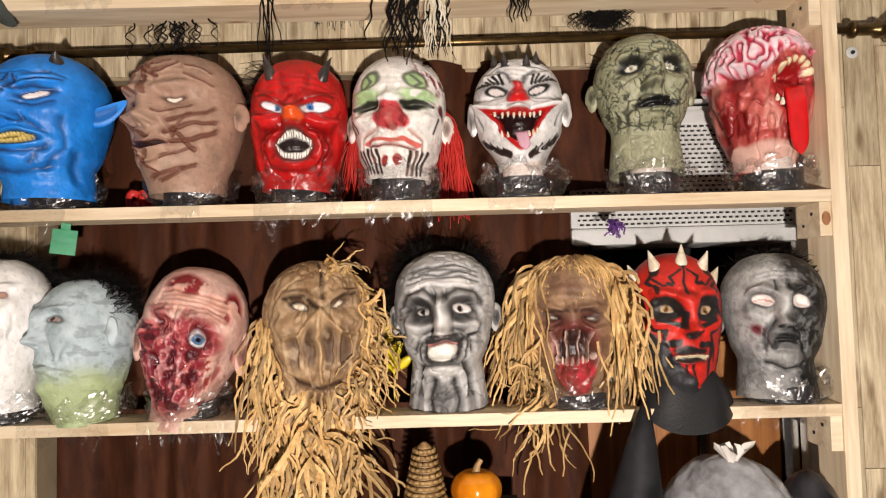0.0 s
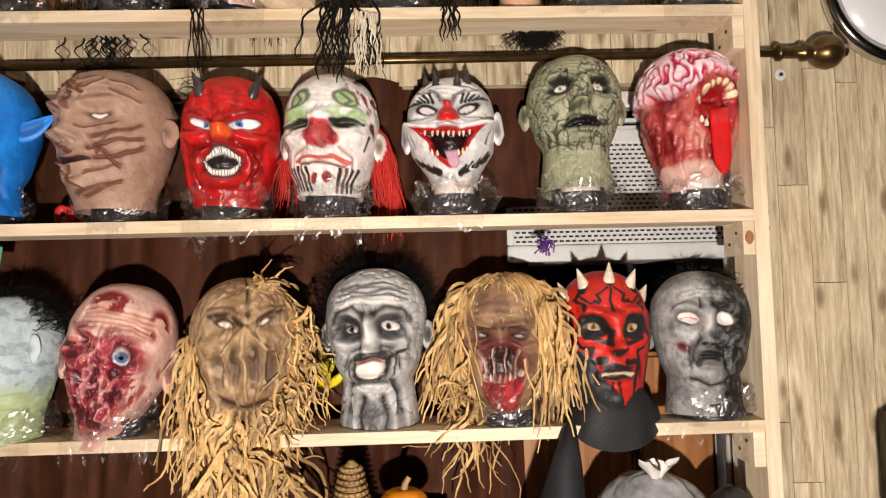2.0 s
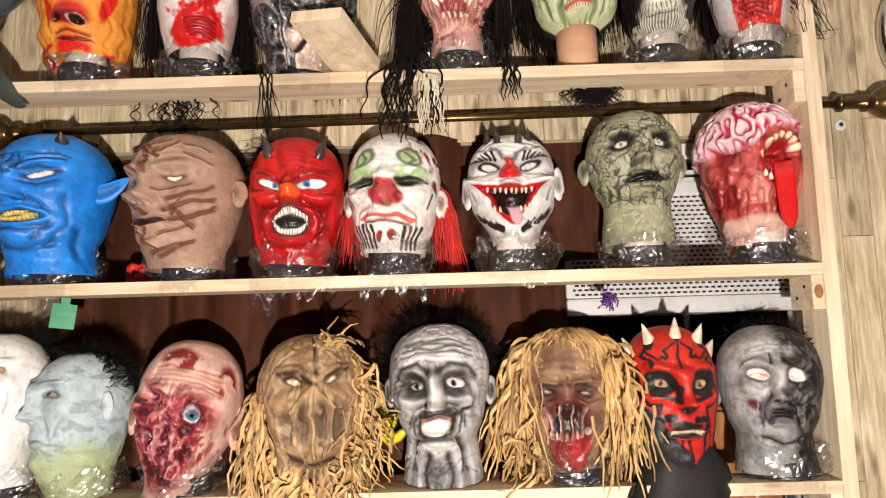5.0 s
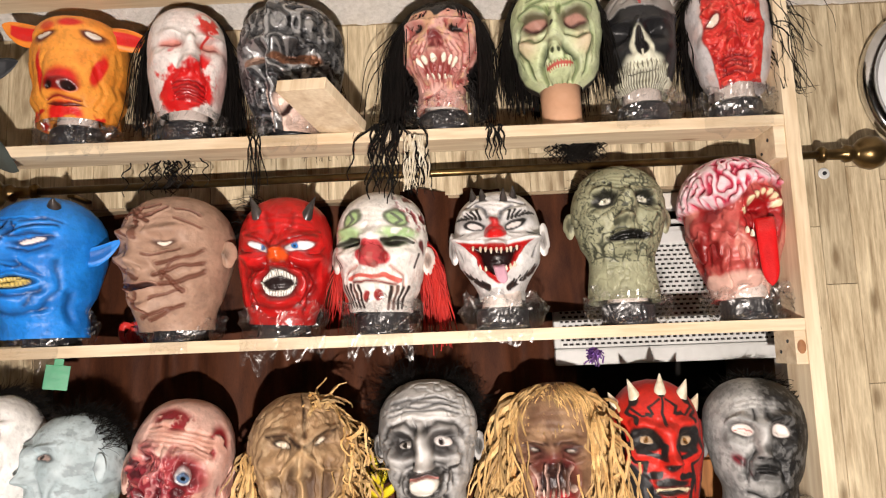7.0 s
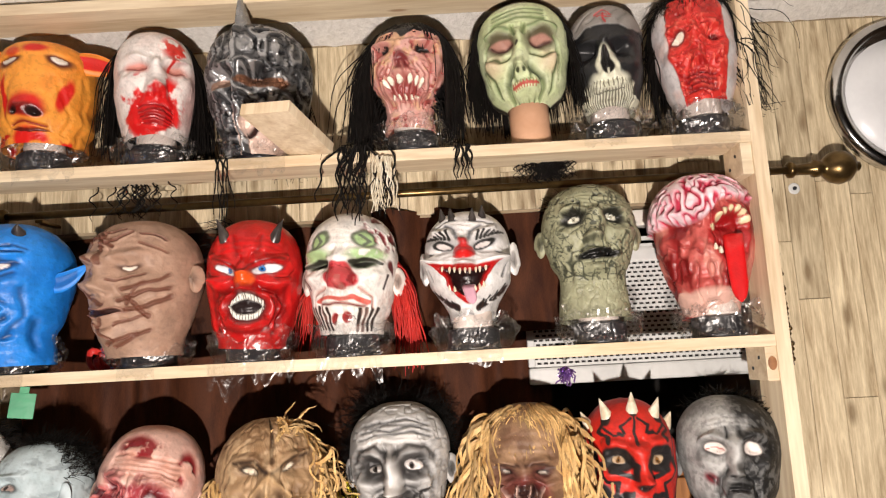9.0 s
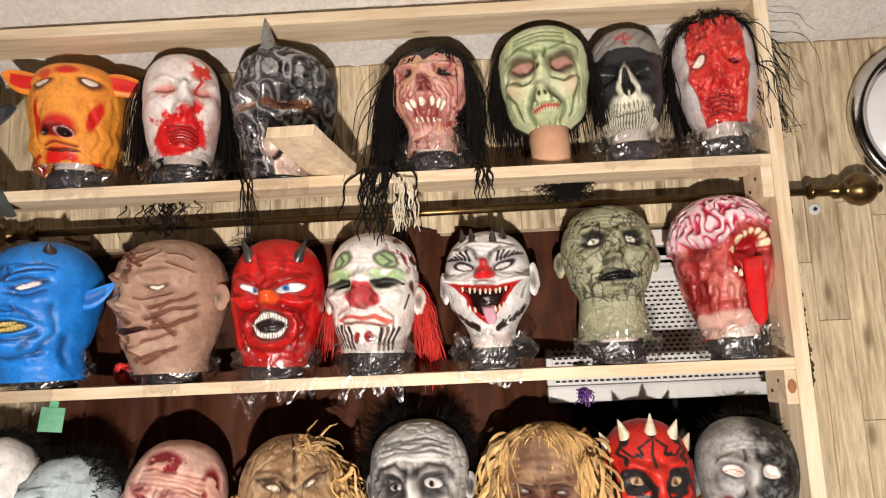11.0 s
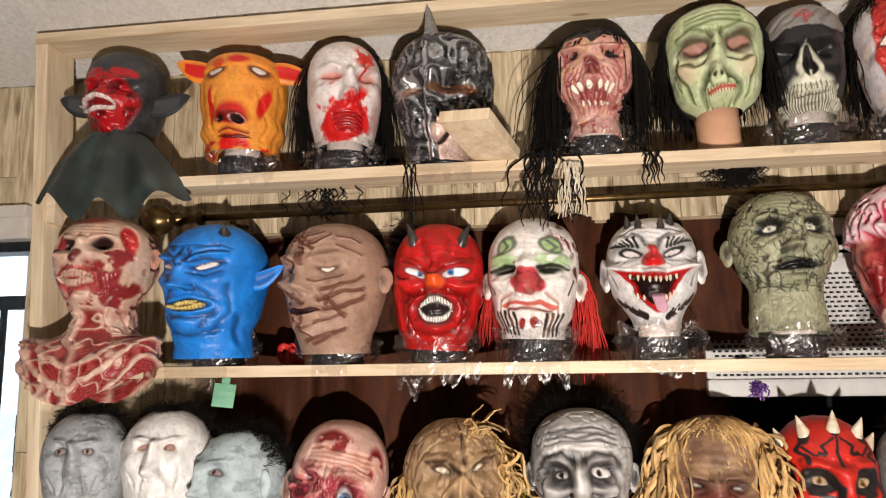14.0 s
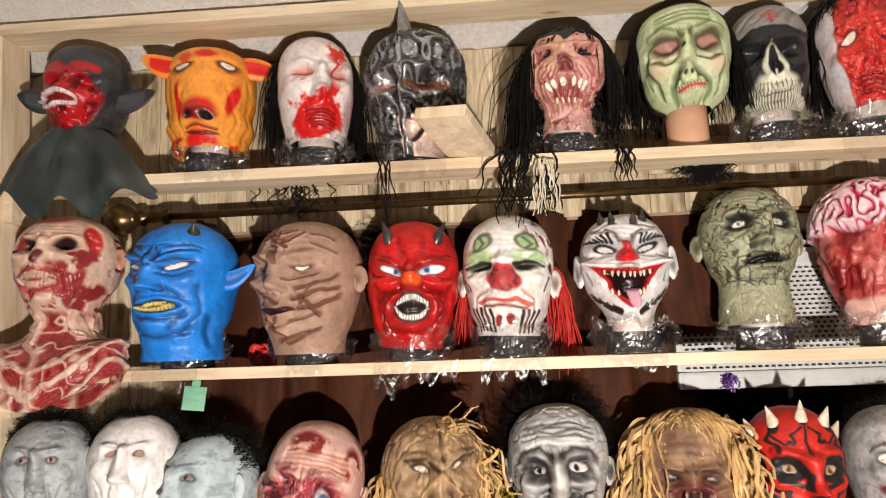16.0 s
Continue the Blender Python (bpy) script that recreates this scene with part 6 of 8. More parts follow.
def clown_mask():
    h = Head(bottom=-1.25, jaw=0.70, neck=0.68, chin=1.02, shift=0.08)
    h.settle(-0.01, 1.16, ((0.11, 0.10), (-0.14, -0.18), (-0.60, -0.68)))
    h.face(0.7, nose=0.8, lips=0.6)
    h.base((0.86, 0.83, 0.78), 0.4, (0.80, 0.74, 0.67), 0.5, 2)
    for s in (1, -1):
        h.paint(h.ell(s * 0.42, 0.30, 0.30, 0.14, s * 5, 0.4) * smooth(0.36, 0.46, h.nz_(5, 66)), (0.40, 0.58, 0.28))
        h.paint(h.ell(s * 0.36, 0.66, 0.19, 0.24, s * 12, 0.15), (0.13, 0.15, 0.10))
        h.paint(h.ell(s * 0.36, 0.64, 0.13, 0.17, s * 12, 0.15), (0.36, 0.52, 0.24))
        h.paint(h.ell(s * 0.38, 0.12, 0.25, 0.10, 0, 0.3), (0.10, 0.12, 0.07))
        h.D -= 0.07 * h.ell(s * 0.38, 0.12, 0.2, 0.07, 0, 0.4)
        h.paint(h.ell(s * 0.38, 0.1, 0.18, 0.045, 0, 0.3), (0.02, 0.018, 0.014))
        h.crease([(s * 0.15, 0.2), (s * 0.4, 0.24), (s * 0.65, 0.15)], 0.05, 0.07)
    h.paint(h.line([(0.3, 0.75), (0.42, 0.6), (0.34, 0.5)], 0.03), (0.12, 0.14, 0.1))
    h.paint(h.line([(-0.42, 0.78), (-0.3, 0.62), (-0.4, 0.5)], 0.03), (0.12, 0.14, 0.1))
    h.g(0.02, -0.14, 0.19, 0.16, 0.20)
    h.paint(np.clip(h.ell(0.02, -0.16, 0.27, 0.19, 0, 0.12) + h.ell(0.02, -0.02, 0.17, 0.17, 0, 0.12), 0, 1), (0.58, 0.06, 0.07), 0.5)
    h.scabs((0.30, 0.01, 0.015), 0.56, 0.64, 7, 61, -0.02, h.ell(0.02, -0.14, 0.24, 0.24))
    h.paint(h.line([(-0.42, -0.60), (-0.2, -0.5), (0.02, -0.55), (0.25, -0.5), (0.45, -0.6)], 0.045, 0.3), (0.62, 0.12, 0.09))
    h.crease([(-0.4, -0.66), (0.02, -0.62), (0.42, -0.66)], 0.025, -0.06, (0.2, 0.03, 0.02), 0.8)
    ink = (0.03, 0.018, 0.014)
    for k in range(13):
        u = -0.66 + 0.11 * k
        if abs(u - 0.02) < 0.22:
            continue
        h.paint(h.line([(u, -0.72), (u * 0.95, -1.14)], 0.032, 0.35), ink)
    for u in (-0.82, -0.72, -0.62, 0.72):
        h.paint(h.line([(u, -0.1), (u, -0.34)], 0.028, 0.35), ink)
    for u, v in ((-0.10, -0.93), (0.13, -0.9)):
        h.paint(h.ell(u, v, 0.075, 0.11, 0, 0.2), (0.30, 0.02, 0.02))
        h.D -= 0.03 * h.ell(u, v, 0.07, 0.1, 0, 0.3)
    h.scabs((0.24, 0.02, 0.03), 0.48, 0.56, 5, 64, -0.04, h.ell(0.85, 0.9, 0.45, 0.5, 0, 0.4))
    h.paint(h.ell(0.85, 0.05, 0.08, 0.16, 20, 0.3), (0.12, 0.02, 0.02))
    smear = h.nz_(6, 68, 3, (2.2, 2.2, 0.5))
    h.paint(smooth(0.58, 0.66, smear) * 0.3 * (h.V < -0.1), (0.50, 0.28, 0.22))
    for s in (1, -1):
        h.crease([(s * 0.30, -0.30), (s * 0.52, -0.50), (s * 0.56, -0.70)], 0.03, -0.05, (0.46, 0.26, 0.22), 0.7)
        h.paint(h.line([(s * 0.16, 0.14), (s * 0.40, 0.20), (s * 0.64, 0.12)], 0.03, 0.3), (0.03, 0.03, 0.02))
    m, S, H = mask(h, 0.100, 0.075, 1.822, 2.060, 0.170, -10, 0, 2, "white clown mask with red nose, green eyes and striped jaw", SH["mid"])
    for s in (1, -1):
        ear_part(m, h, S, H, s, (0.78, 0.70, 0.64), 1.05, 0.0, 1.45, -0.15, 0, (0.52, 0.4, 0.34))
    strands(m, h, S, H, 150, (1.6, 2.4), (-0.3, 0.3), 0.17, REDHAIR, 51, 0.7, 0.9, 0.25, 0.0022, label="red wool hair")
    strands(m, h, S, H, 90, (-2.4, -1.7), (-0.3, 0.2), 0.13, REDHAIR, 52, 0.6, 0.9, 0.25, 0.0022, label="red wool hair")


def grinning_clown():
    h = Head(bottom=-1.2, jaw=0.52, neck=0.50, chin=1.02, shift=0.16, stretch=1.05)
    h.settle(0.04, 1.11, ((0.28, 0.25), (0.05, 0.08), (-0.60, -0.38)))
    h.face(0.8, nose=0.8, lips=0.1, cheeks=1.8)
    h.base((0.80, 0.78, 0.76), 0.45, (0.70, 0.68, 0.66), 0.5, 2)
    grey, ink = (0.16, 0.16, 0.17), (0.012, 0.011, 0.011)
    for s in (1, -1):
        h.paint(h.ell(s * 0.40, 0.36, 0.36, 0.18, s * 24, 0.4) * 0.5, grey)
        h.paint(h.ell(s * 0.37, 0.28, 0.23, 0.105, s * 22, 0.12), ink)
        h.D -= 0.06 * h.ell(s * 0.37, 0.32, 0.22, 0.1, s * 24, 0.5)
        h.D += 0.05 * h.ell(s * 0.35, 0.27, 0.15, 0.05, s * 20, 0.3)
        h.paint(h.ell(s * 0.35, 0.26, 0.145, 0.05, s * 20, 0.15), (0.74, 0.68, 0.65), 0.6)
        for k in range(7):
            u = 0.22 + 0.075 * k
            h.paint(h.line([(s * u, 0.38 + 0.03 * k), (s * (u + 0.06 + 0.025 * k), 0.68 - 0.012 * k)], 0.026, 0.25), ink)
        h.crease([(s * 0.04, 0.36), (s * 0.22, 0.58), (s * 0.55, 0.76)], 0.06, 0.09)
        h.crease([(s * 0.10, 0.42), (s * 0.14, 0.66), (s * 0.36, 0.86)], 0.035, -0.05, grey, 0.9)
        h.crease([(s * 0.15, 0.98), (s * 0.38, 1.0), (s * 0.62, 0.88)], 0.035, -0.04, grey, 0.7)
        h.crease([(s * 0.6, 0.1), (s * 0.84, -0.2), (s * 0.74, -0.6)], 0.04, -0.05, grey, 0.7)
        h.D += 0.09 * h.ell(s * 0.62, -0.02, 0.2, 0.14, -s * 20, 0.8)
        gash = [(s * 0.30, -1.26), (s * 0.5, -1.16), (s * 0.74, -1.02), (s * 1.0, -0.86)]
        h.D -= 0.05 * h.line(gash, 0.05, 0.5)
        h.paint(h.line(gash, 0.075, 0.25) * smooth(0.30, 0.42, h.nz_(7, 3)), (0.035, 0.016, 0.012))
        for k in range(4):
            u, v = 0.40 + 0.15 * k, -1.21 + 0.10 * k
            h.paint(h.line([(s * (u - 0.03), v - 0.08), (s * (u + 0.03), v + 0.11)], 0.026, 0.25), ink)
    h.g(0, 0.04, 0.13, 0.12, 0.16)
    h.paint(h.ell(0, 0.06, 0.19, 0.19, 0, 0.12), (0.56, 0.012, 0.012), 0.8)
    h.paint(h.line([(0, 0.16), (0, 0.36)], 0.07, 0.5), (0.5, 0.02, 0.02))
    x = h.U / 0.56
    mouth = smooth(0.0, 0.05, -0.26 - h.V + 0.14 * x**2) * smooth(0.0, 0.05, h.V + 1.22 - 1.05 * x**2) * (np.abs(x) < 1)
    h.paint(mouth, (0.45, 0.010, 0.010), 0.8)
    h.D += 0.03 * mouth
    h.crease([(-0.68, -0.02), (-0.4, -0.17), (0, -0.24), (0.4, -0.17), (0.68, -0.02)], 0.05, 0.06, (0.05, 0.02, 0.02), 0.0)
    x2 = h.U / 0.45
    hole = smooth(0.0, 0.05, -0.38 - h.V + 0.10 * x2**2) * smooth(0.0, 0.05, h.V + 1.06 - 0.72 * x2**2) * (np.abs(x2) < 1)
    h.D -= 0.17 * hole
    h.paint(hole, (0.012, 0.004, 0.004))
    m, S, H = mask(h, 0.314, 0.085, 1.835, 2.053, 0.163, -4, -2, -2, "white grinning clown mask with fangs, lolling tongue and horns", SH["mid"])
    fangs(m, h, S, H, [(u, -0.38 + 0.5 * u * u, 0.12 + 0.02 * (k % 2), 0.036, 1) for k, u in enumerate(np.linspace(-0.36, 0.36, 9))], IVORY)
    fangs(m, h, S, H, [(u, -0.99 + 1.1 * u * u, 0.12, 0.036, -1) for u in (-0.33, -0.22, 0.2, 0.3, 0.38)], IVORY)
    tongue_part(m, h, S, H, 0.04, -0.80, 0.50, 0.15, (0.60, 0.34, 0.42), turn=0.18)
    for s in (1, -1):
        ear_part(m, h, S, H, s, (0.80, 0.78, 0.76), 1.0, 0.7, 1.45, -0.22, -22, (0.52, 0.49, 0.47))
    for u, v in ((-0.24, 1.02), (0.22, 1.02), (0.48, 1.12), (-0.5, 1.12)):
        p, w = h.spot(u, v)
        horn_part(m, p * np.array([S, S, H]) - w * 0.004, np.array([0.1 * np.sign(u), -0.25, 0.95]), 0.024, 0.009, HORNBLACK, (0, 0.05, 0.1))


def cracked_mask():
    h = Head(bottom=-1.6, jaw=0.68, neck=0.68, shift=0.34, stretch=0.85)
    h.settle(0.06, 0.96, ((0.19, 0.17), (-0.24, -0.36), (-0.68, -0.76)))
    h.face(0.9, nose=1.2, lips=0.8)
    h.base((0.36, 0.36, 0.23), 0.45, (0.28, 0.29, 0.18), 0.6, 2)
    n1, n2 = h.nz_(2.4, 71, 3), h.nz_(3.6, 75, 3)
    n3 = h.nz_(1.5, 79, 3)
    vein = np.maximum(np.maximum(1 - smooth(0.006, 0.02, np.abs(n1 - 0.5)), 1 - smooth(0.005, 0.018, np.abs(n2 - 0.47))), 1 - smooth(0.005, 0.016, np.abs(n3 - 0.52)))
    h.paint(vein * 0.9 * (h.V > -1.25), (0.035, 0.04, 0.025))
    h.D -= 0.025 * vein
    n4 = h.nz_(6.0, 73, 2)
    h.paint((1 - smooth(0.006, 0.022, np.abs(n4 - 0.5))) * smooth(0.48, 0.56, h.nz_(2.0, 74)) * (h.V > -1.1), (0.04, 0.045, 0.028))
    h.scabs((0.03, 0.03, 0.02), 0.64, 0.69, 5, 77, -0.06, (h.V > -1.0).astype(float))
    for s in (1, -1):
        h.paint(h.ell(s * 0.38, 0.2, 0.27, 0.16, -s * 10, 0.3), (0.012, 0.012, 0.009))
        h.D -= 0.05 * h.ell(s * 0.38, 0.2, 0.24, 0.13, 0, 0.6)
        h.eye(s * 0.38, 0.19, 0.125, 0.052, -s * 8, (0.60, 0.58, 0.46), (0.34, 0.33, 0.24), (0.012, 0.012, 0.008), 1.9, 0.5)
    h.crease([(-0.6, 0.35), (-0.35, 0.5), (-0.1, 0.32)], 0.05, 0.06)
    h.mouth(0.06, -0.68, 0.40, 0.09, 3, 0.13, (0.006, 0.006, 0.005), (0.014, 0.014, 0.011), 1.3)
    h.g(0.05, -1.0, 0.26, 0.14, 0.06)
    for s in (1, -1):
        h.crease([(s * 0.5, -0.95), (s * 0.45, -1.5)], 0.09, 0.05)
    m, S, H = mask(h, 0.547, 0.085, 1.823, 2.093, 0.177, 7, -4, 0, "grey-green cracked corpse mask with black veins and lips", SH["mid"])
    for s in (1, -1):
        ear_part(m, h, S, H, s, (0.36, 0.36, 0.23), 1.0, 0.0, 1.5, -0.1, 0, (0.22, 0.22, 0.14))
    strands(m, h, S, H, 160, (-3.0, -2.1), (0.8, 1.35), 0.05, HAIR, 61, 0.9, 0.2, 0.3, 0.0012)


def brain_mask():
    h = Head(bottom=-1.45, jaw=0.66, neck=0.56, shift=0.1)
    h.face(0.6, nose=0.3, lips=0.1, eyes=0.8)
    flesh = (0.52, 0.10, 0.085)
    h.base(flesh, 0.6, (0.40, 0.045, 0.04), 0.8, 2.4)
    streak = h.nz_(2.2, 81, 3, (1.5, 1.5, 0.6))
    h.paint(smooth(0.54, 0.64, streak), (0.64, 0.24, 0.19))
    swirl = np.abs(np.sin(16 * h.nz_(1.3, 83, 3, (1.3, 1.3, 0.7))))
    h.paint((1 - smooth(0.1, 0.5, swirl)) * 0.45, (0.18, 0.010, 0.012), 0.7)
    h.D -= 0.04 * (1 - smooth(0.1, 0.5, swirl))
    h.paint(1 - smooth(0.38, 0.47, streak), (0.20, 0.010, 0.010), 0.7)
    line = 0.22 + 0.48 * smooth(-0.02, 0.36, h.U) + 0.05 * np.sin(5 * h.U)
    brain = smooth(line - 0.05, line + 0.05, h.V)
    fold = np.abs(np.sin(15 * (h.nz_(3.1, 85, 2, (1.3, 1.3, 0.6)) + 0.05 * h.V)))
    h.D += brain * (0.03 + 0.10 * smooth(0.1, 0.6, fold))
    h.paint(brain, (0.80, 0.44, 0.50), 0.55)
    h.paint(brain * (1 - smooth(0.25, 0.6, fold)), (0.46, 0.02, 0.06), 0.6)
    h.paint(brain * smooth(0.6, 0.95, fold), (0.86, 0.68, 0.72), 0.6)
    h.crease([(-1.2, 0.1), (-1.0, -0.4), (-0.9, -0.9)], 0.08, -0.08, (0.16, 0.008, 0.008), 0.8)
    h.crease([(-0.6, 0.2), (-0.5, -0.3), (-0.6, -0.8)], 0.07, -0.06, (0.3, 0.02, 0.02), 0.7)
    h.mouth(0.52, 0.0, 0.30, 0.46, 0, 0.2, (0.30, 0.006, 0.008), (0.46, 0.03, 0.03), 1.3)
    for k in range(7):
        a = radians(25 + 150 * k / 6)
        u, v = 0.52 + 0.30 * math.cos(a), 0.08 + 0.42 * math.sin(a)
        h.D += 0.06 * h.ell(u, v, 0.055, 0.08, 0, 0.4)
        h.paint(h.ell(u, v, 0.05, 0.07, 0, 0.15), (0.80, 0.68, 0.42), 0.6)
    h.paint(smooth(-1.0, -1.12, h.V) * smooth(0.55, 0.75, h.ell(0.0, -1.3, 1.2, 0.3, 0, 0.3)), (0.72, 0.44, 0.36))
    m, S, H = mask(h, 0.758, 0.085, 1.815, 2.096, 0.180, 2, -4, 0, "raw red mask with an exposed pink brain and huge tongue", SH["mid"])
    tongue_part(m, h, S, H, 0.54, -0.06, 1.45, 0.20, (0.62, 0.010, 0.012), turn=0.02)
    fangs(m, h, S, H, [(0.22, -0.34, 0.12, 0.05, -1), (0.29, -0.40, 0.13, 0.05, -1)], IVORY)


def plain_face(x, y, z0, z1, width, yaw, colour, second, label, holes, streaks, seed, green=False, base="low", hair=True, pitch=0, worn=(0.0, 1.0, 0.12, -0.24)):
    h = Head(bottom=-1.3, jaw=0.66, neck=0.66, shift=0.4, stretch=1.15)
    h.settle(worn[0], worn[1], ((0.12, worn[2]), (-0.24, worn[3]), (-0.64, worn[3] - 0.40)))
    h.face(0.2, nose=0.95, lips=0.7, eyes=0.7)
    h.base(colour, 0.3, second, 0.6, 2.5, seed)
    if streaks:
        st = h.nz_(4, seed + 3, 4, (1, 1, 2.2))
        h.paint(smooth(0.56, 0.66, st) * 0.65, tuple(c * 0.45 for c in colour))
        h.D -= 0.015 * smooth(0.56, 0.66, st)
    for s in (1, -1):
        if holes:
            h.D -= 0.06 * h.ell(s * 0.38, 0.12, 0.17, 0.09, -s * 4, 0.4)
            h.paint(h.ell(s * 0.38, 0.12, 0.15, 0.07, -s * 4, 0.2), (0.06, 0.03, 0.02))
            h.paint(h.ell(s * 0.40, 0.11, 0.11, 0.05, -s * 4, 0.3), (0.42, 0.24, 0.18))
        else:
            h.eye(s * 0.38, 0.12, 0.125, 0.048, -s * 4, (0.40, 0.29, 0.25), (0.06, 0.04, 0.035), tuple(c * 0.12 for c in colour), 1.45, 0.6, -0.03)
        h.crease([(s * 0.16, 0.32), (s * 0.4, 0.4), (s * 0.62, 0.32)], 0.035, 0.02, tuple(c * 0.6 for c in colour), 0.3)
        h.crease([(s * 0.2, -0.26), (s * 0.34, -0.5)], 0.045, -0.05, tuple(c * 0.6 for c in colour), 0.5)
        h.crease([(s * 0.5, -0.5), (s * 0.62, -0.3)], 0.04, -0.035, tuple(c * 0.6 for c in colour), 0.35)
    h.mouth(0, -0.64, 0.26, 0.025, 0, 0.04, tuple(c * 0.35 for c in colour), tuple(c * 0.8 for c in colour), 1.4)
    h.paint(h.ell(0, -0.72, 0.2, 0.05, 0, 0.5) * 0.35, tuple(c * 0.7 for c in colour))
    if green:
        h.paint(smooth(-0.55, -1.0, h.V + 0.3 * (h.nz_(3, 5) - 0.5)) * 0.85, (0.38, 0.46, 0.20))
    m, S, H = mask(h, x, y, z0, z1, width, yaw, pitch, 0, label, SH[base])
    for s in (1, -1):
        ear_part(m, h, S, H, s, colour, 0.9, 0.0, 1.5, -0.08)
    if hair:
        strands(m, h, S, H, 520, (1.6, 3.1), (0.2, 1.42), 0.04, HAIR, seed + 1, 1.0, 0.15, 0.6, 0.0007)
        strands(m, h, S, H, 520, (-3.1, -1.6), (0.2, 1.42), 0.04, HAIR, seed + 2, 1.0, 0.15, 0.6, 0.0007)
        strands(m, h, S, H, 240, (-1.8, 1.8), (1.33, 1.42), 0.025, HAIR, seed + 3, 0.9, 0.1, 0.5, 0.0007)


def gore_mask():
    h = Head(bottom=-1.35, jaw=0.56, neck=0.58, chin=1.02, shift=0.25)
    h.face(1.0, nose=0.05, lips=0.1)
    skin = (0.72, 0.46, 0.38)
    h.base(skin, 0.5, (0.58, 0.27, 0.19), 0.6, 2.5)
    for v in (0.4, 0.5, 0.6, 0.7, 0.8):
        h.crease([(-0.5, v), (-0.1, v + 0.06), (0.3, v + 0.02), (0.7, v - 0.06)], 0.03, -0.04, (0.42, 0.2, 0.14), 0.4)
    wound = np.clip(smooth(0.0, 0.14, h.nz_(3, 91) - 0.44 + 0.35 * h.ell(-0.22, -0.5, 0.72, 0.8, 8, 0.5)), 0, 1) * h.ell(-0.2, -0.45, 0.85, 0.9, 10, 0.25)
    raw = (0.24, 0.022, 0.034)
    h.paint(wound, raw, 0.5)
    h.D += wound * 0.06 * (h.nz_(5, 93, 3) - 0.6)
    h.scabs((0.08, 0.004, 0.008), 0.5, 0.6, 5, 95, -0.04, wound, 0.5)
    h.scabs((0.56, 0.16, 0.15), 0.56, 0.66, 7, 97, 0.02, wound, 0.9)
    for u in (-0.42, -0.12):
        h.D -= 0.16 * h.ell(u, -0.52, 0.1, 0.26, 0, 0.5)
        h.paint(h.ell(u, -0.52, 0.1, 0.26, 0, 0.35), (0.08, 0.004, 0.008), 0.9)
    h.scabs((0.22, 0.014, 0.018), 0.34, 0.44, 4, 99, -0.04, np.maximum(h.ell(-0.1, 1.02, 0.5, 0.24, 0, 0.3), h.ell(0.85, 0.62, 0.22, 0.36, 0, 0.3)))
    h.paint(h.ell(0.32, 0.02, 0.32, 0.26, 0, 0.4), (0.32, 0.03, 0.04), 0.5)
    h.g(0.32, 0.02, 0.13, 0.13, 0.12)
    h.eye(0.32, 0.02, 0.105, 0.12, 0, (0.62, 0.58, 0.58), (0.14, 0.22, 0.34), (0.14, 0.01, 0.012), 1.5, 0.42)
    h.scabs((0.28, 0.04, 0.035), 0.6, 0.66, 5, 101, -0.04, (h.U > 0.3) * (h.V < -0.2) * 1.0)
    web = 1 - smooth(0.015, 0.07, np.abs(h.nz_(4.2, 105, 2, (1.2, 1.2, 0.8)) - 0.5))
    h.D += 0.025 * web * wound
    h.paint(web * wound * 0.75, (0.58, 0.24, 0.24), 0.6)
    pit = smooth(0.57, 0.66, h.nz_(5.5, 107, 2))
    h.D -= 0.04 * pit * wound
    h.paint(pit * wound, (0.07, 0.006, 0.010), 0.4)
    for u, v, ru, rv in ((0.75, -0.55, 0.07, 0.17), (0.95, -0.25, 0.05, 0.12), (0.62, -0.85, 0.09, 0.08)):
        h.paint(h.ell(u, v, ru, rv, 20, 0.5), (0.34, 0.10, 0.09))
        h.D -= 0.03 * h.ell(u, v, ru, rv, 20, 0.5)
    for k in range(3):
        h.crease([(0.10, 0.30 + 0.08 * k), (0.35, 0.36 + 0.08 * k), (0.62, 0.26 + 0.09 * k)], 0.022, -0.04, (0.46, 0.24, 0.19), 0.7)
    h.eye(0.32, 0.02, 0.115, 0.13, 0, (0.72, 0.70, 0.72), (0.10, 0.18, 0.32), (0.12, 0.008, 0.012), 1.4, 0.42)
    m, S, H = mask(h, -0.269, 0.060, 1.375, 1.672, 0.178, -17, -2, 9, "pink zombie mask with a torn bloody face and staring eye", SH["low"])
    for s in (1, -1):
        ear_part(m, h, S, H, s, skin, 1.25, 0.0, 1.38, -0.2, 0, (0.42, 0.2, 0.15))


def raffia(m, S, H, h, count, u_range, v_range, length, seed, out=0.3, fall=1.0, curl=0.35, width=0.0021):
    return strands(m, h, S, H, int(count * 1.5), u_range, v_range, length, STRAW, seed, out, fall, curl * 1.3, width * 1.3, 12, 4, 0.14, "straw", "loose raffia straw")


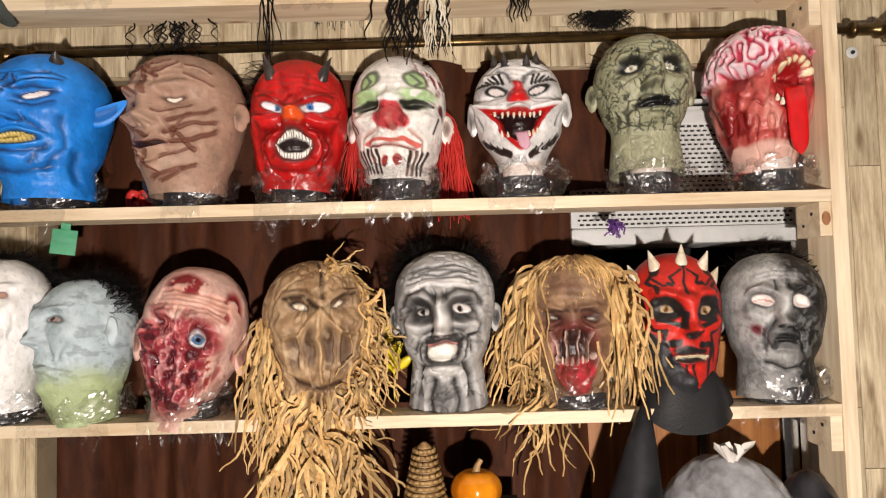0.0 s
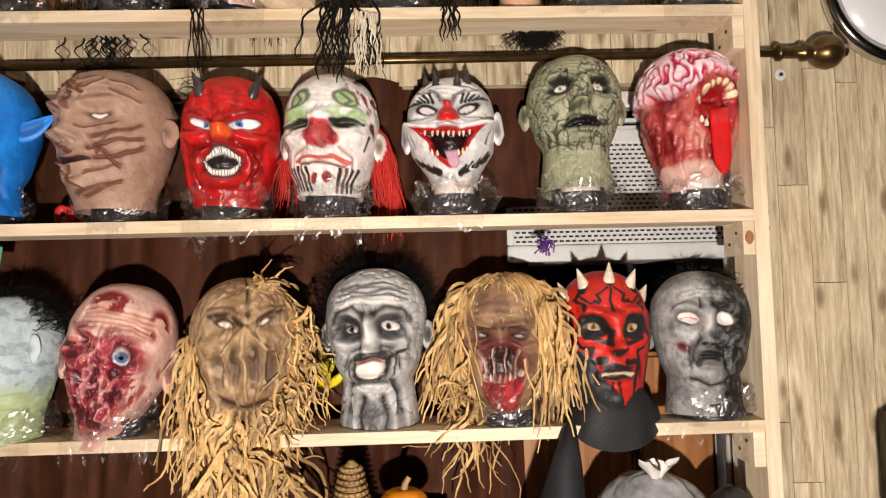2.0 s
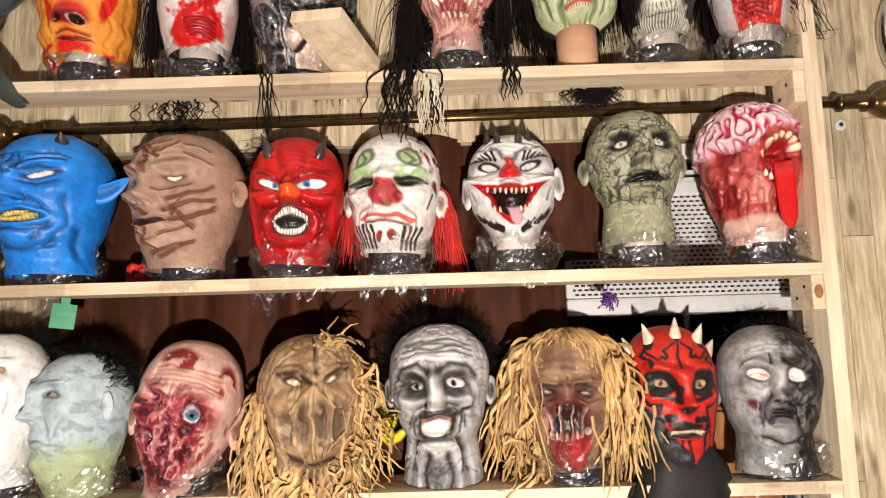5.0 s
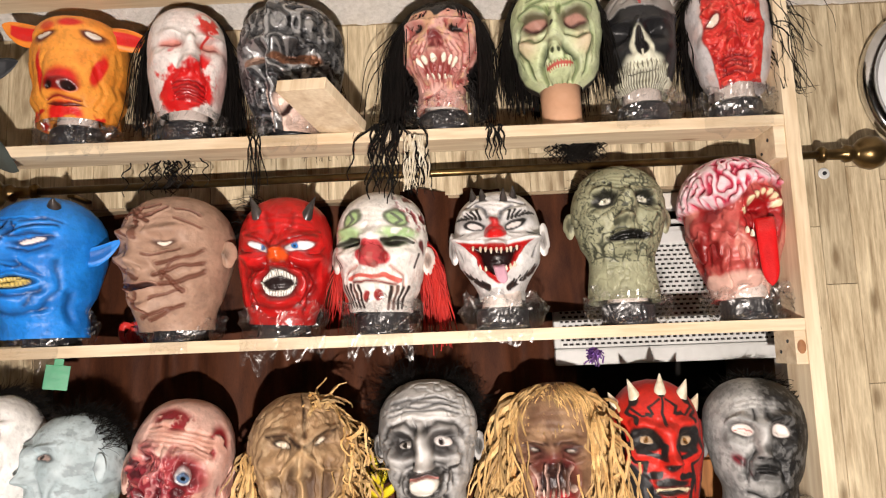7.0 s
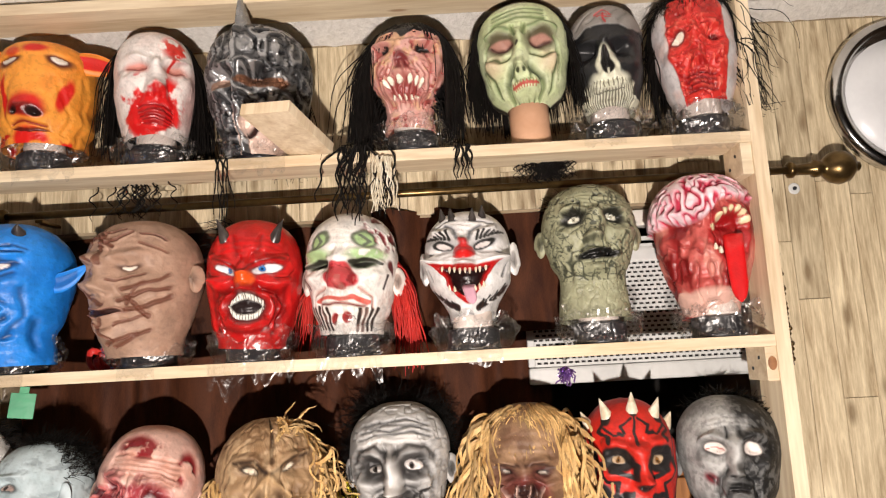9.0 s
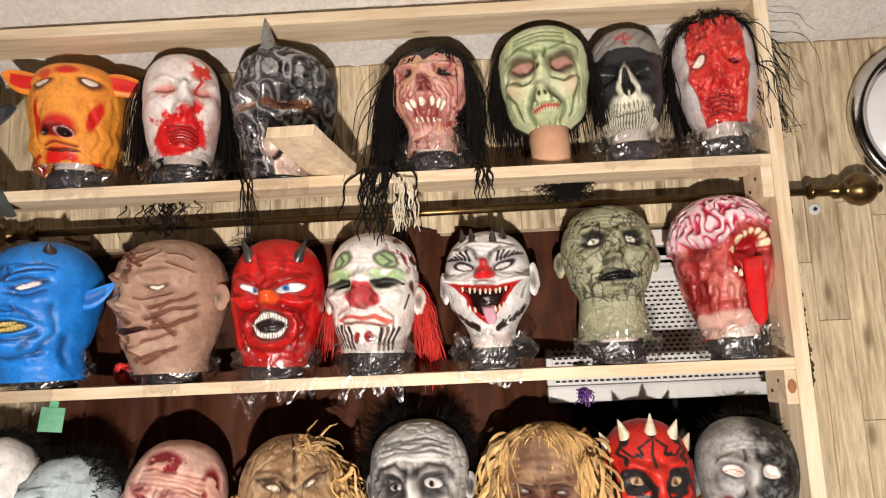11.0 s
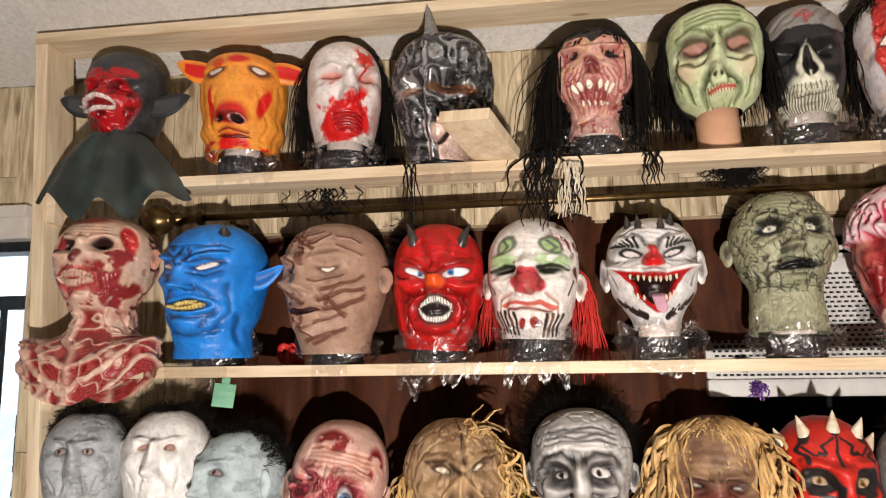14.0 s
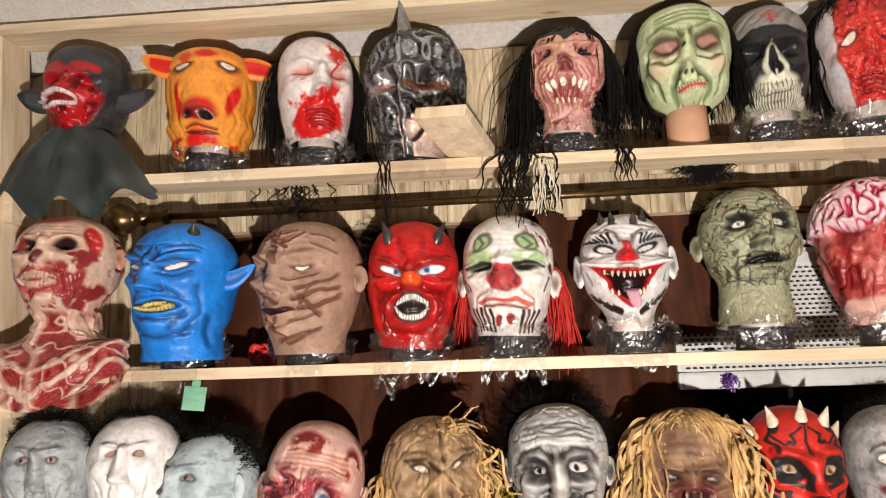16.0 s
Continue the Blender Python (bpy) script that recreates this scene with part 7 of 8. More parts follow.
def scarecrow_mask():
    h = Head(bottom=-1.75, jaw=0.66, neck=0.72, chin=0.98, shift=0.5)
    h.settle(0.01, 0.92, ((0.21, 0.20), (-1.05, -1.11)))
    h.face(0.5, nose=0.5, lips=0.1)
    sack = (0.46, 0.305, 0.165)
    h.base(sack, 0.2, (0.24, 0.135, 0.06), 0.8, 2)
    for k in range(9):
        u = -0.8 + 0.2 * k
        h.crease([(u * 0.85, -1.15), (u, -1.45), (u * 1.08, -1.75)], 0.05, 0.05, (0.5, 0.34, 0.17), 0.5)
        h.crease([(u * 0.85 + 0.1, -1.18), (u + 0.1, -1.45), (u * 1.08 + 0.1, -1.75)], 0.035, -0.05, (0.10, 0.05, 0.02), 0.7)
    weave = np.sin(h.U * 130) * np.sin(h.V * 130)
    h.D += 0.006 * weave
    dark = (0.05, 0.022, 0.01)
    h.crease([(0.0, 1.4), (0.0, 0.32)], 0.03, -0.07, (0.015, 0.008, 0.005), 0.95)
    for s in (1, -1):
        h.paint(h.ell(s * 0.38, 0.26, 0.28, 0.13, s * 12, 0.5) * 0.7, dark)
        h.paint(h.ell(s * 0.36, 0.22, 0.16, 0.06, s * 14, 0.25), (0.02, 0.01, 0.006))
        h.paint(h.ell(s * 0.36, 0.21, 0.10, 0.03, s * 14, 0.3), (0.5, 0.42, 0.3))
        h.crease([(s * 0.1, 0.25), (s * 0.38, 0.44), (s * 0.66, 0.42)], 0.05, 0.03)
        h.crease([(s * 0.02, 0.14), (s * 0.28, -0.2), (s * 0.36, -0.75)], 0.03, 0.07, (0.48, 0.31, 0.15), 0.7)
        h.crease([(s * 0.3, -0.22), (s * 0.62, -0.3), (s * 0.62, -0.8)], 0.03, 0.06, (0.48, 0.31, 0.15), 0.7)
        h.paint(h.ell(s * 0.2, -0.5, 0.1, 0.26, 0, 0.6) * 0.6, dark)
        h.paint(h.ell(s * 0.5, -0.5, 0.1, 0.26, 0, 0.6) * 0.5, dark)
    h.crease([(0, 0.1), (0, -0.95)], 0.03, 0.07, (0.48, 0.31, 0.15), 0.7)
    h.crease([(-0.6, -0.98), (0.0, -1.08), (0.6, -0.98)], 0.05, -0.09, dark, 0.8)
    h.paint(smooth(0.48, 0.66, h.nz_(3.2, 211)) * 0.35, (0.16, 0.08, 0.03))
    for s in (1, -1):
        h.paint(h.ell(s * 0.13, -0.40, 0.085, 0.36, 0, 0.5) * 0.8, dark)
        h.paint(h.ell(s * 0.40, -0.48, 0.11, 0.30, s * 4, 0.5) * 0.75, dark)
        h.D -= 0.04 * h.ell(s * 0.40, -0.48, 0.11, 0.30, 0, 0.6) + 0.04 * h.ell(s * 0.13, -0.40, 0.085, 0.36, 0, 0.6)
        h.crease([(s * 0.04, 0.16), (s * 0.24, 0.30), (s * 0.62, 0.36)], 0.03, -0.02, (0.03, 0.014, 0.007), 0.8)
        h.paint(h.ell(s * 0.34, 0.20, 0.17, 0.055, s * 16, 0.2), (0.02, 0.01, 0.006))
        h.paint(h.ell(s * 0.34, 0.195, 0.125, 0.034, s * 16, 0.2), (0.72, 0.64, 0.5), 0.5)
    fold = 1 - smooth(0.01, 0.06, np.abs(h.nz_(2.6, 213, 3, (1.3, 1.3, 0.7)) - 0.5))
    h.D -= 0.03 * fold
    h.paint(fold * 0.45, (0.15, 0.08, 0.035))
    h.paint(smooth(0.55, 0.68, h.nz_(6, 215)) * 0.4, (0.62, 0.46, 0.28))
    m, S, H = mask(h, -0.050, 0.035, 1.335, 1.676, 0.186, 4, 0, 1, "burlap scarecrow mask with seams and a shaggy straw beard", None)
    raffia(m, S, H, h, 95, (-1.7, 1.7), (-2.3, -1.6), 0.19, 71, 0.25, 1.0, 1.0, 0.0036)
    raffia(m, S, H, h, 45, (-1.7, 1.7), (-1.6, -1.1), 0.12, 75, 0.3, 1.0, 0.9, 0.0030)
    raffia(m, S, H, h, 130, (1.0, 1.9), (-1.2, 0.9), 0.15, 72, 0.25, 1.0, 1.1, 0.0024)
    raffia(m, S, H, h, 90, (-2.0, -1.1), (-1.5, 0.0), 0.20, 73, 0.2, 1.1, 0.7, 0.0026)
    raffia(m, S, H, h, 26, (0.3, 0.9), (0.95, 1.3), 0.07, 74, 0.6, 0.5, 0.9)
    stand(-0.05, 0.05, SH["low"], 0.04, 0.045, 0.0, 2, label="short black plastic display stand")


def smiling_mask():
    h = Head(bottom=-1.75, jaw=0.68, neck=0.72, chin=1.04, shift=0.28)
    h.settle(-0.01, 0.91, ((0.13, 0.00), (-0.24, -0.43), (-0.67, -0.78)))
    h.face(1.5, nose=1.5, lips=0.3, cheeks=1.4, eyes=1.2)
    grey = (0.50, 0.495, 0.48)
    h.base(grey, 0.4, (0.28, 0.275, 0.265), 0.8, 1.8)
    ink = (0.03, 0.028, 0.027)
    for s in (1, -1):
        h.paint(h.ell(s * 0.38, 0.14, 0.26, 0.19, 0, 0.45), ink)
        h.crease([(s * 0.2, -0.2), (s * 0.55, -0.35), (s * 0.7, -0.7)], 0.06, -0.08, ink, 0.55)
        h.crease([(s * 0.5, -0.95), (s * 0.7, -1.2), (s * 0.6, -1.6)], 0.07, -0.06, ink, 0.55)
        h.crease([(s * 0.68, 0.1), (s * 0.85, -0.3)], 0.06, -0.05, ink, 0.4)
        h.crease([(s * 0.1, 0.3), (s * 0.16, 0.52)], 0.035, -0.06, ink, 0.6)
    fold = np.abs(h.nz_(2.2, 151, 3, (1, 1, 1.5)) - 0.5)
    k = (1 - smooth(0.01, 0.05, fold)) * (np.hypot(h.U, h.V + 0.2) > 0.45)
    h.D -= 0.03 * k
    h.paint(k * 0.22, ink)
    h.eye(0.40, 0.13, 0.14, 0.075, -6, (0.66, 0.58, 0.54), (0.05, 0.04, 0.035), ink, 1.2, 0.5, 0.02)
    h.eye(-0.40, 0.12, 0.10, 0.05, 6, (0.3, 0.24, 0.2), (0.02, 0.015, 0.012), ink, 1.2, 0.6)
    for v in (0.5, 0.62, 0.75, 0.9):
        h.crease([(-0.6, v - 0.06), (-0.2, v + 0.04), (0.25, v), (0.65, v - 0.06)], 0.035, -0.05, ink, 0.35)
    h.mouth(-0.02, -0.66, 0.34, 0.22, -4, 0.06, ink, ink, 1.35)
    h.paint(h.ell(-0.02, -0.68, 0.29, 0.19, -4, 0.12), (0.80, 0.77, 0.68), 0.7)
    h.paint(h.line([(-0.27, -0.53), (-0.02, -0.50), (0.22, -0.54)], 0.03, 0.3), (0.52, 0.22, 0.19), 0.7)
    h.D += 0.10 * h.ell(-0.02, -0.68, 0.27, 0.17, -4, 0.3)
    h.g(0, -1.08, 0.4, 0.14, 0.1)
    h.paint(h.ell(0, -1.1, 0.34, 0.12, 0, 0.6) * 0.7, (0.6, 0.58, 0.55))
    h.paint(h.ell(0.0, -1.6, 0.18, 0.25, 0, 0.6) * 0.8, ink)
    pale = (0.74, 0.73, 0.70)
    for u, v, ru, rv, k in ((-0.34, 0.62, 0.34, 0.20, 0.75), (0.34, 0.60, 0.36, 0.18, 0.75), (0.0, -0.08, 0.13, 0.30, 0.85), (-0.60, -0.2, 0.15, 0.22, 0.5), (0.62, -0.22, 0.15, 0.22, 0.5), (-0.02, -1.12, 0.42, 0.15, 0.85), (-0.4, -0.42, 0.12, 0.1, 0.5)):
        h.paint(h.ell(u, v, ru, rv, 0, 0.6) * k, pale)
    for s in (1, -1):
        h.paint(h.ell(s * 0.40, 0.13, 0.28, 0.21, s * 6, 0.4), ink)
        h.D -= 0.05 * h.ell(s * 0.40, 0.13, 0.26, 0.18, 0, 0.6)
        h.crease([(s * 0.14, -0.34), (s * 0.34, -0.36), (s * 0.52, -0.52), (s * 0.56, -0.85)], 0.045, -0.05, ink, 0.7)
        h.crease([(s * 0.06, 0.34), (s * 0.3, 0.46), (s * 0.62, 0.40), (s * 0.82, 0.18)], 0.05, -0.05, ink, 0.6)
        h.crease([(s * 0.22, -1.3), (s * 0.32, -1.7)], 0.09, -0.07, ink, 0.9)
        h.crease([(s * 0.62, -1.0), (s * 0.72, -1.6)], 0.08, -0.06, ink, 0.7)
        h.paint(h.ell(s * 0.07, -0.34, 0.05, 0.04, 0, 0.3), ink)
    for v, tilt in ((0.72, 0.05), (0.86, -0.03), (1.0, 0.04)):
        h.crease([(-0.7, v - 0.14), (-0.35, v), (0.0, v - 0.06 + tilt), (0.4, v + 0.02), (0.75, v - 0.14)], 0.03, -0.05, (0.10, 0.10, 0.098), 0.8)
    h.eye(0.42, 0.13, 0.17, 0.075, -8, (0.78, 0.72, 0.68), (0.04, 0.03, 0.028), ink, 1.15, 0.5, -0.04)
    h.eye(-0.38, 0.11, 0.11, 0.05, 6, (0.36, 0.33, 0.30), (0.02, 0.015, 0.012), ink, 1.15, 0.6)
    h.paint(h.line([(-0.40, -0.46), (-0.02, -0.44), (0.34, -0.50), (0.72, -0.30)], 0.045, 0.35), ink)
    h.crease([(-0.4, -0.98), (0.0, -0.94), (0.4, -0.98)], 0.04, -0.05, ink, 0.5)
    m, S, H = mask(h, 0.178, 0.085, 1.397, 1.690, 0.182, -5, 0, -1, "wrinkled grey mask with a wide toothy smile", None)
    for s in (1, -1):
        ear_part(m, h, S, H, s, grey, 1.0, 0.0, 1.5, -0.1, 0, (0.16, 0.16, 0.155))
    # hair made fuller than it is, to blacken the shadowed curtain behind
    strands(m, h, S, H, 1500, (-3.1, -1.7), (-0.7, 1.38), 0.08, HAIR, 81, 1.0, 0.1, 1.2, 0.0008, label="frizzy black hair, thickened to stand in for shadow")
    strands(m, h, S, H, 1300, (1.8, 3.1), (-0.7, 1.38), 0.075, HAIR, 82, 1.0, 0.1, 1.2, 0.0008, label="frizzy black hair, thickened to stand in for shadow")


def straw_mask():
    h = Head(bottom=-1.5, jaw=0.60, neck=0.7, chin=1.04, shift=0.06)
    h.settle(-0.02, 0.90, ((0.14, 0.11), (-0.20, -0.12), (-0.62, -0.58)))
    h.face(0.9, nose=0.7, lips=0.1)
    sack = (0.33, 0.20, 0.11)
    h.base(sack, 0.25, (0.24, 0.13, 0.07), 0.8, 2)
    h.D += 0.006 * np.sin(h.U * 120) * np.sin(h.V * 120)
    for s in (1, -1):
        h.paint(h.ell(s * 0.36, 0.14, 0.22, 0.12, s * 8, 0.4), (0.06, 0.02, 0.015))
        h.paint(h.ell(s * 0.38, 0.12, 0.12, 0.04, s * 8, 0.3), (0.5, 0.42, 0.34))
        h.crease([(s * 0.1, 0.3), (s * 0.4, 0.45)], 0.05, 0.06)
    h.paint(h.ell(0.0, -0.15, 0.4, 0.25, 0, 0.5) * 0.8, (0.14, 0.025, 0.022))
    h.mouth(0.05, -0.66, 0.42, 0.56, 0, 0.2, (0.02, 0.008, 0.008), (0.24, 0.035, 0.03), 1.15)
    h.paint(h.ell(0.05, -0.95, 0.46, 0.36, 0, 0.15) * smooth(-0.62, -0.72, h.V), (0.46, 0.03, 0.045), 0.75)
    h.D += 0.16 * h.ell(0.05, -0.98, 0.36, 0.28, 0, 0.4)
    h.scabs((0.26, 0.01, 0.02), 0.54, 0.62, 9, 111, -0.03, h.ell(0.05, -0.98, 0.42, 0.32))
    for k in range(8):
        u = -0.33 + 0.11 * k
        h.D += 0.08 * h.ell(u, -0.66 - 0.05 * math.cos(u * 5), 0.035, 0.07, 0, 0.3)
        h.paint(h.ell(u, -0.66 - 0.05 * math.cos(u * 5), 0.035, 0.07, 0, 0.2), (0.72, 0.55, 0.45), 0.6)
        if k % 2 == 0:
            h.D += 0.16 * h.line([(u, -0.2), (u * 0.9, -0.72)], 0.022, 0.6)
            h.paint(h.line([(u, -0.2), (u * 0.9, -0.72)], 0.02, 0.3), (0.55, 0.36, 0.3), 0.7)
    h.paint(smooth(0.45, 0.62, h.nz_(3.5, 217)) * 0.6, (0.10, 0.045, 0.025))
    h.paint(h.ell(0.02, -0.05, 0.5, 0.36, 0, 0.5) * 0.55 * (1 - h.ell(0.05, -0.66, 0.42, 0.56)), (0.13, 0.035, 0.03))
    for s in (1, -1):
        h.paint(h.ell(s * 0.36, 0.14, 0.15, 0.05, s * 8, 0.2), (0.02, 0.008, 0.006))
        h.paint(h.ell(s * 0.37, 0.13, 0.10, 0.03, s * 8, 0.2), (0.46, 0.40, 0.34), 0.6)
        h.crease([(s * 0.06, 0.30), (s * 0.32, 0.30), (s * 0.6, 0.22)], 0.04, -0.04, (0.06, 0.025, 0.015), 0.8)
    m, S, H = mask(h, 0.405, 0.080, 1.397, 1.676, 0.176, -2, 0, 0, "gaping burlap mask with red tongue and long straw hair", SH["low"])
    raffia(m, S, H, h, 250, (-1.75, -0.98), (0.35, 1.30), 0.22, 91, 0.02, 1.15, 0.62, 0.0028)
    raffia(m, S, H, h, 250, (1.0, 1.75), (0.35, 1.30), 0.22, 92, 0.02, 1.15, 0.62, 0.0028)
    raffia(m, S, H, h, 120, (-1.5, 1.5), (1.05, 1.40), 0.075, 93, 0.1, 0.9, 0.5, 0.0028)
    raffia(m, S, H, h, 40, (-1.8, -0.9), (-1.4, -0.7), 0.20, 94, 0.6, 1.0, 1.3, 0.0026)


def horned_mask():
    h = Head(bottom=-1.2, jaw=0.66, neck=0.66, chin=1.04, shift=0.19, stretch=1.3)
    h.settle(0.07, 1.02, ((0.12, 0.10), (-0.34, -0.23), (-0.66, -0.60)))
    h.face(0.6, nose=1.2, lips=0.7, cheeks=1.2)
    red, ink = (0.60, 0.022, 0.012), (0.012, 0.010, 0.010)
    h.base(red, 0.45, (0.48, 0.014, 0.008), 0.5, 2)
    for s in (1, -1):
        h.paint(h.ell(s * 0.4, 0.14, 0.33, 0.2, s * 12, 0.12), ink, 0.4)
        h.eye(s * 0.4, 0.12, 0.13, 0.05, s * 10, (0.50, 0.36, 0.22), (0.26, 0.12, 0.03), ink, 1.2, 0.6)
        h.D += 0.05 * h.line([(s * 0.16, 0.16), (s * 0.4, 0.26), (s * 0.62, 0.24)], 0.05, 0.8)
        h.paint(h.line([(s * 0.08, 0.98), (s * 0.28, 0.8), (s * 0.2, 0.62), (s * 0.42, 0.55), (s * 0.62, 0.72)], 0.035, 0.25), ink)
        h.paint(h.line([(s * 0.72, 0.1), (s * 0.6, -0.25), (s * 0.42, -0.3), (s * 0.55, -0.7)], 0.04, 0.25), ink)
        h.paint(h.line([(s * 0.95, 0.5), (s * 0.8, 0.1), (s * 0.9, -0.3)], 0.05, 0.25), ink)
        h.paint(h.line([(s * 0.2, -0.46), (s * 0.45, -0.5), (s * 0.4, -0.9)], 0.045, 0.25), ink)
        h.crease([(s * 0.1, 0.28), (s * 0.36, 0.42), (s * 0.62, 0.4)], 0.05, 0.06)
        h.paint(h.ell(s * 0.62, 0.93, 0.13, 0.15, 0, 0.2), ink)
        h.paint(h.ell(s * 0.28, 0.60, 0.09, 0.05, s * 40, 0.3), ink)
        h.paint(h.line([(s * 0.62, 0.9), (s * 0.74, 0.62), (s * 0.55, 0.52), (s * 0.5, 0.42)], 0.045, 0.25), ink)
        h.paint(h.line([(s * 0.1, 0.05), (s * 0.16, -0.2), (s * 0.32, -0.12), (s * 0.5, -0.02)], 0.05, 0.25), ink)
    h.paint(h.line([(0, 1.2), (0, 0.35)], 0.025, 0.25), ink)
    h.paint(h.ell(0, 1.12, 0.12, 0.1, 0, 0.2), ink)
    h.paint(h.ell(0, -0.34, 0.17, 0.08, 0, 0.25), ink)
    h.paint(h.ell(0, -0.55, 0.3, 0.06, 0, 0.2), ink)
    h.mouth(0, -0.66, 0.28, 0.06, 0, 0.1, ink, (0.2, 0.02, 0.02), 1.3)
    h.teeth(0, -0.64, 0.28, 0.06, 9, (0.72, 0.62, 0.4), (1,), length=0.55, lift=0.08)
    h.paint(h.line([(-0.06, -0.78), (-0.06, -1.0)], 0.025, 0.3), ink)
    h.paint(h.line([(0.06, -0.78), (0.06, -1.0)], 0.025, 0.3), ink)
    jaw_line = smooth(-0.86, -0.94, h.V + 0.95 * h.U) * (h.U < 0.1) + (h.U > 0.75) * smooth(-0.45, -0.55, h.V)
    cowl = np.clip(jaw_line + ((h.A < -1.15 + 0.55 * smooth(0.2, -1.0, h.V)) | (h.A > 1.35)) * (h.V < 0.35) + (h.V < -1.08) * 1.0, 0, 1)
    h.paint(cowl, (0.016, 0.016, 0.018), 0.3)
    h.D += 0.05 * cowl
    m, S, H = mask(h, 0.579, 0.080, 1.424, 1.674, 0.160, 13, 0, 0, "red and black tattooed mask crowned with ivory horns", None)
    for u, v, long in ((-0.62, 0.98, 0.036), (0.0, 1.14, 0.038), (0.60, 0.98, 0.034), (-1.15, 0.66, 0.032), (1.1, 0.6, 0.028), (-1.2, -0.05, 0.02)):
        p, w = h.spot(u, v)
        horn_part(m, p * np.array([S, S, H]) - w * 0.006, np.array([w[0] * 0.45, -0.15, 0.85]), long, 0.0122, IVORY, (0.05 * np.sign(u), 0.1, 0.12))
    # black rubber neck piece that drapes down over the shelf edge
    n, k = 60, 18
    th, t = np.meshgrid(np.arange(n) * 2 * math.pi / n, np.linspace(0, 1, k))
    rx = 0.060 + 0.036 * t**0.7
    drop = np.where(np.cos(th) > 0, 0.115, 0.03)
    x = rx * np.sin(th) + 0.004 * t
    y = np.minimum(0.0 - (0.075 + 0.05 * t) * np.cos(th), 0.05)
    z = -0.075 - t * (0.045 + 0.06 * np.clip(np.cos(th), 0, 1)) + 0.004 * np.sin(3 * th)
    pts = np.stack([x, y + 0.006 * np.sin(4 * th + 3 * t), z], -1).reshape(-1, 3)
    f = [(j * n + i, j * n + (i + 1) % n, (j + 1) * n + (i + 1) % n, (j + 1) * n + i) for j in range(k - 1) for i in range(n)]
    tone = 0.005 + 0.006 * fbm(pts * 30 + 40, 1, 3, 6)
    piece = from_arrays("neck_piece", pts, f, LATEX, m, "black rubber neck piece", True, np.stack([tone, tone, tone * 1.1, 0 * tone + 0.25], -1))
    piece.location = (0, 0, 0)
    stand(0.583, 0.05, SH["low"], 0.05, 0.042, 0.0, 2, label="short black plastic display stand")


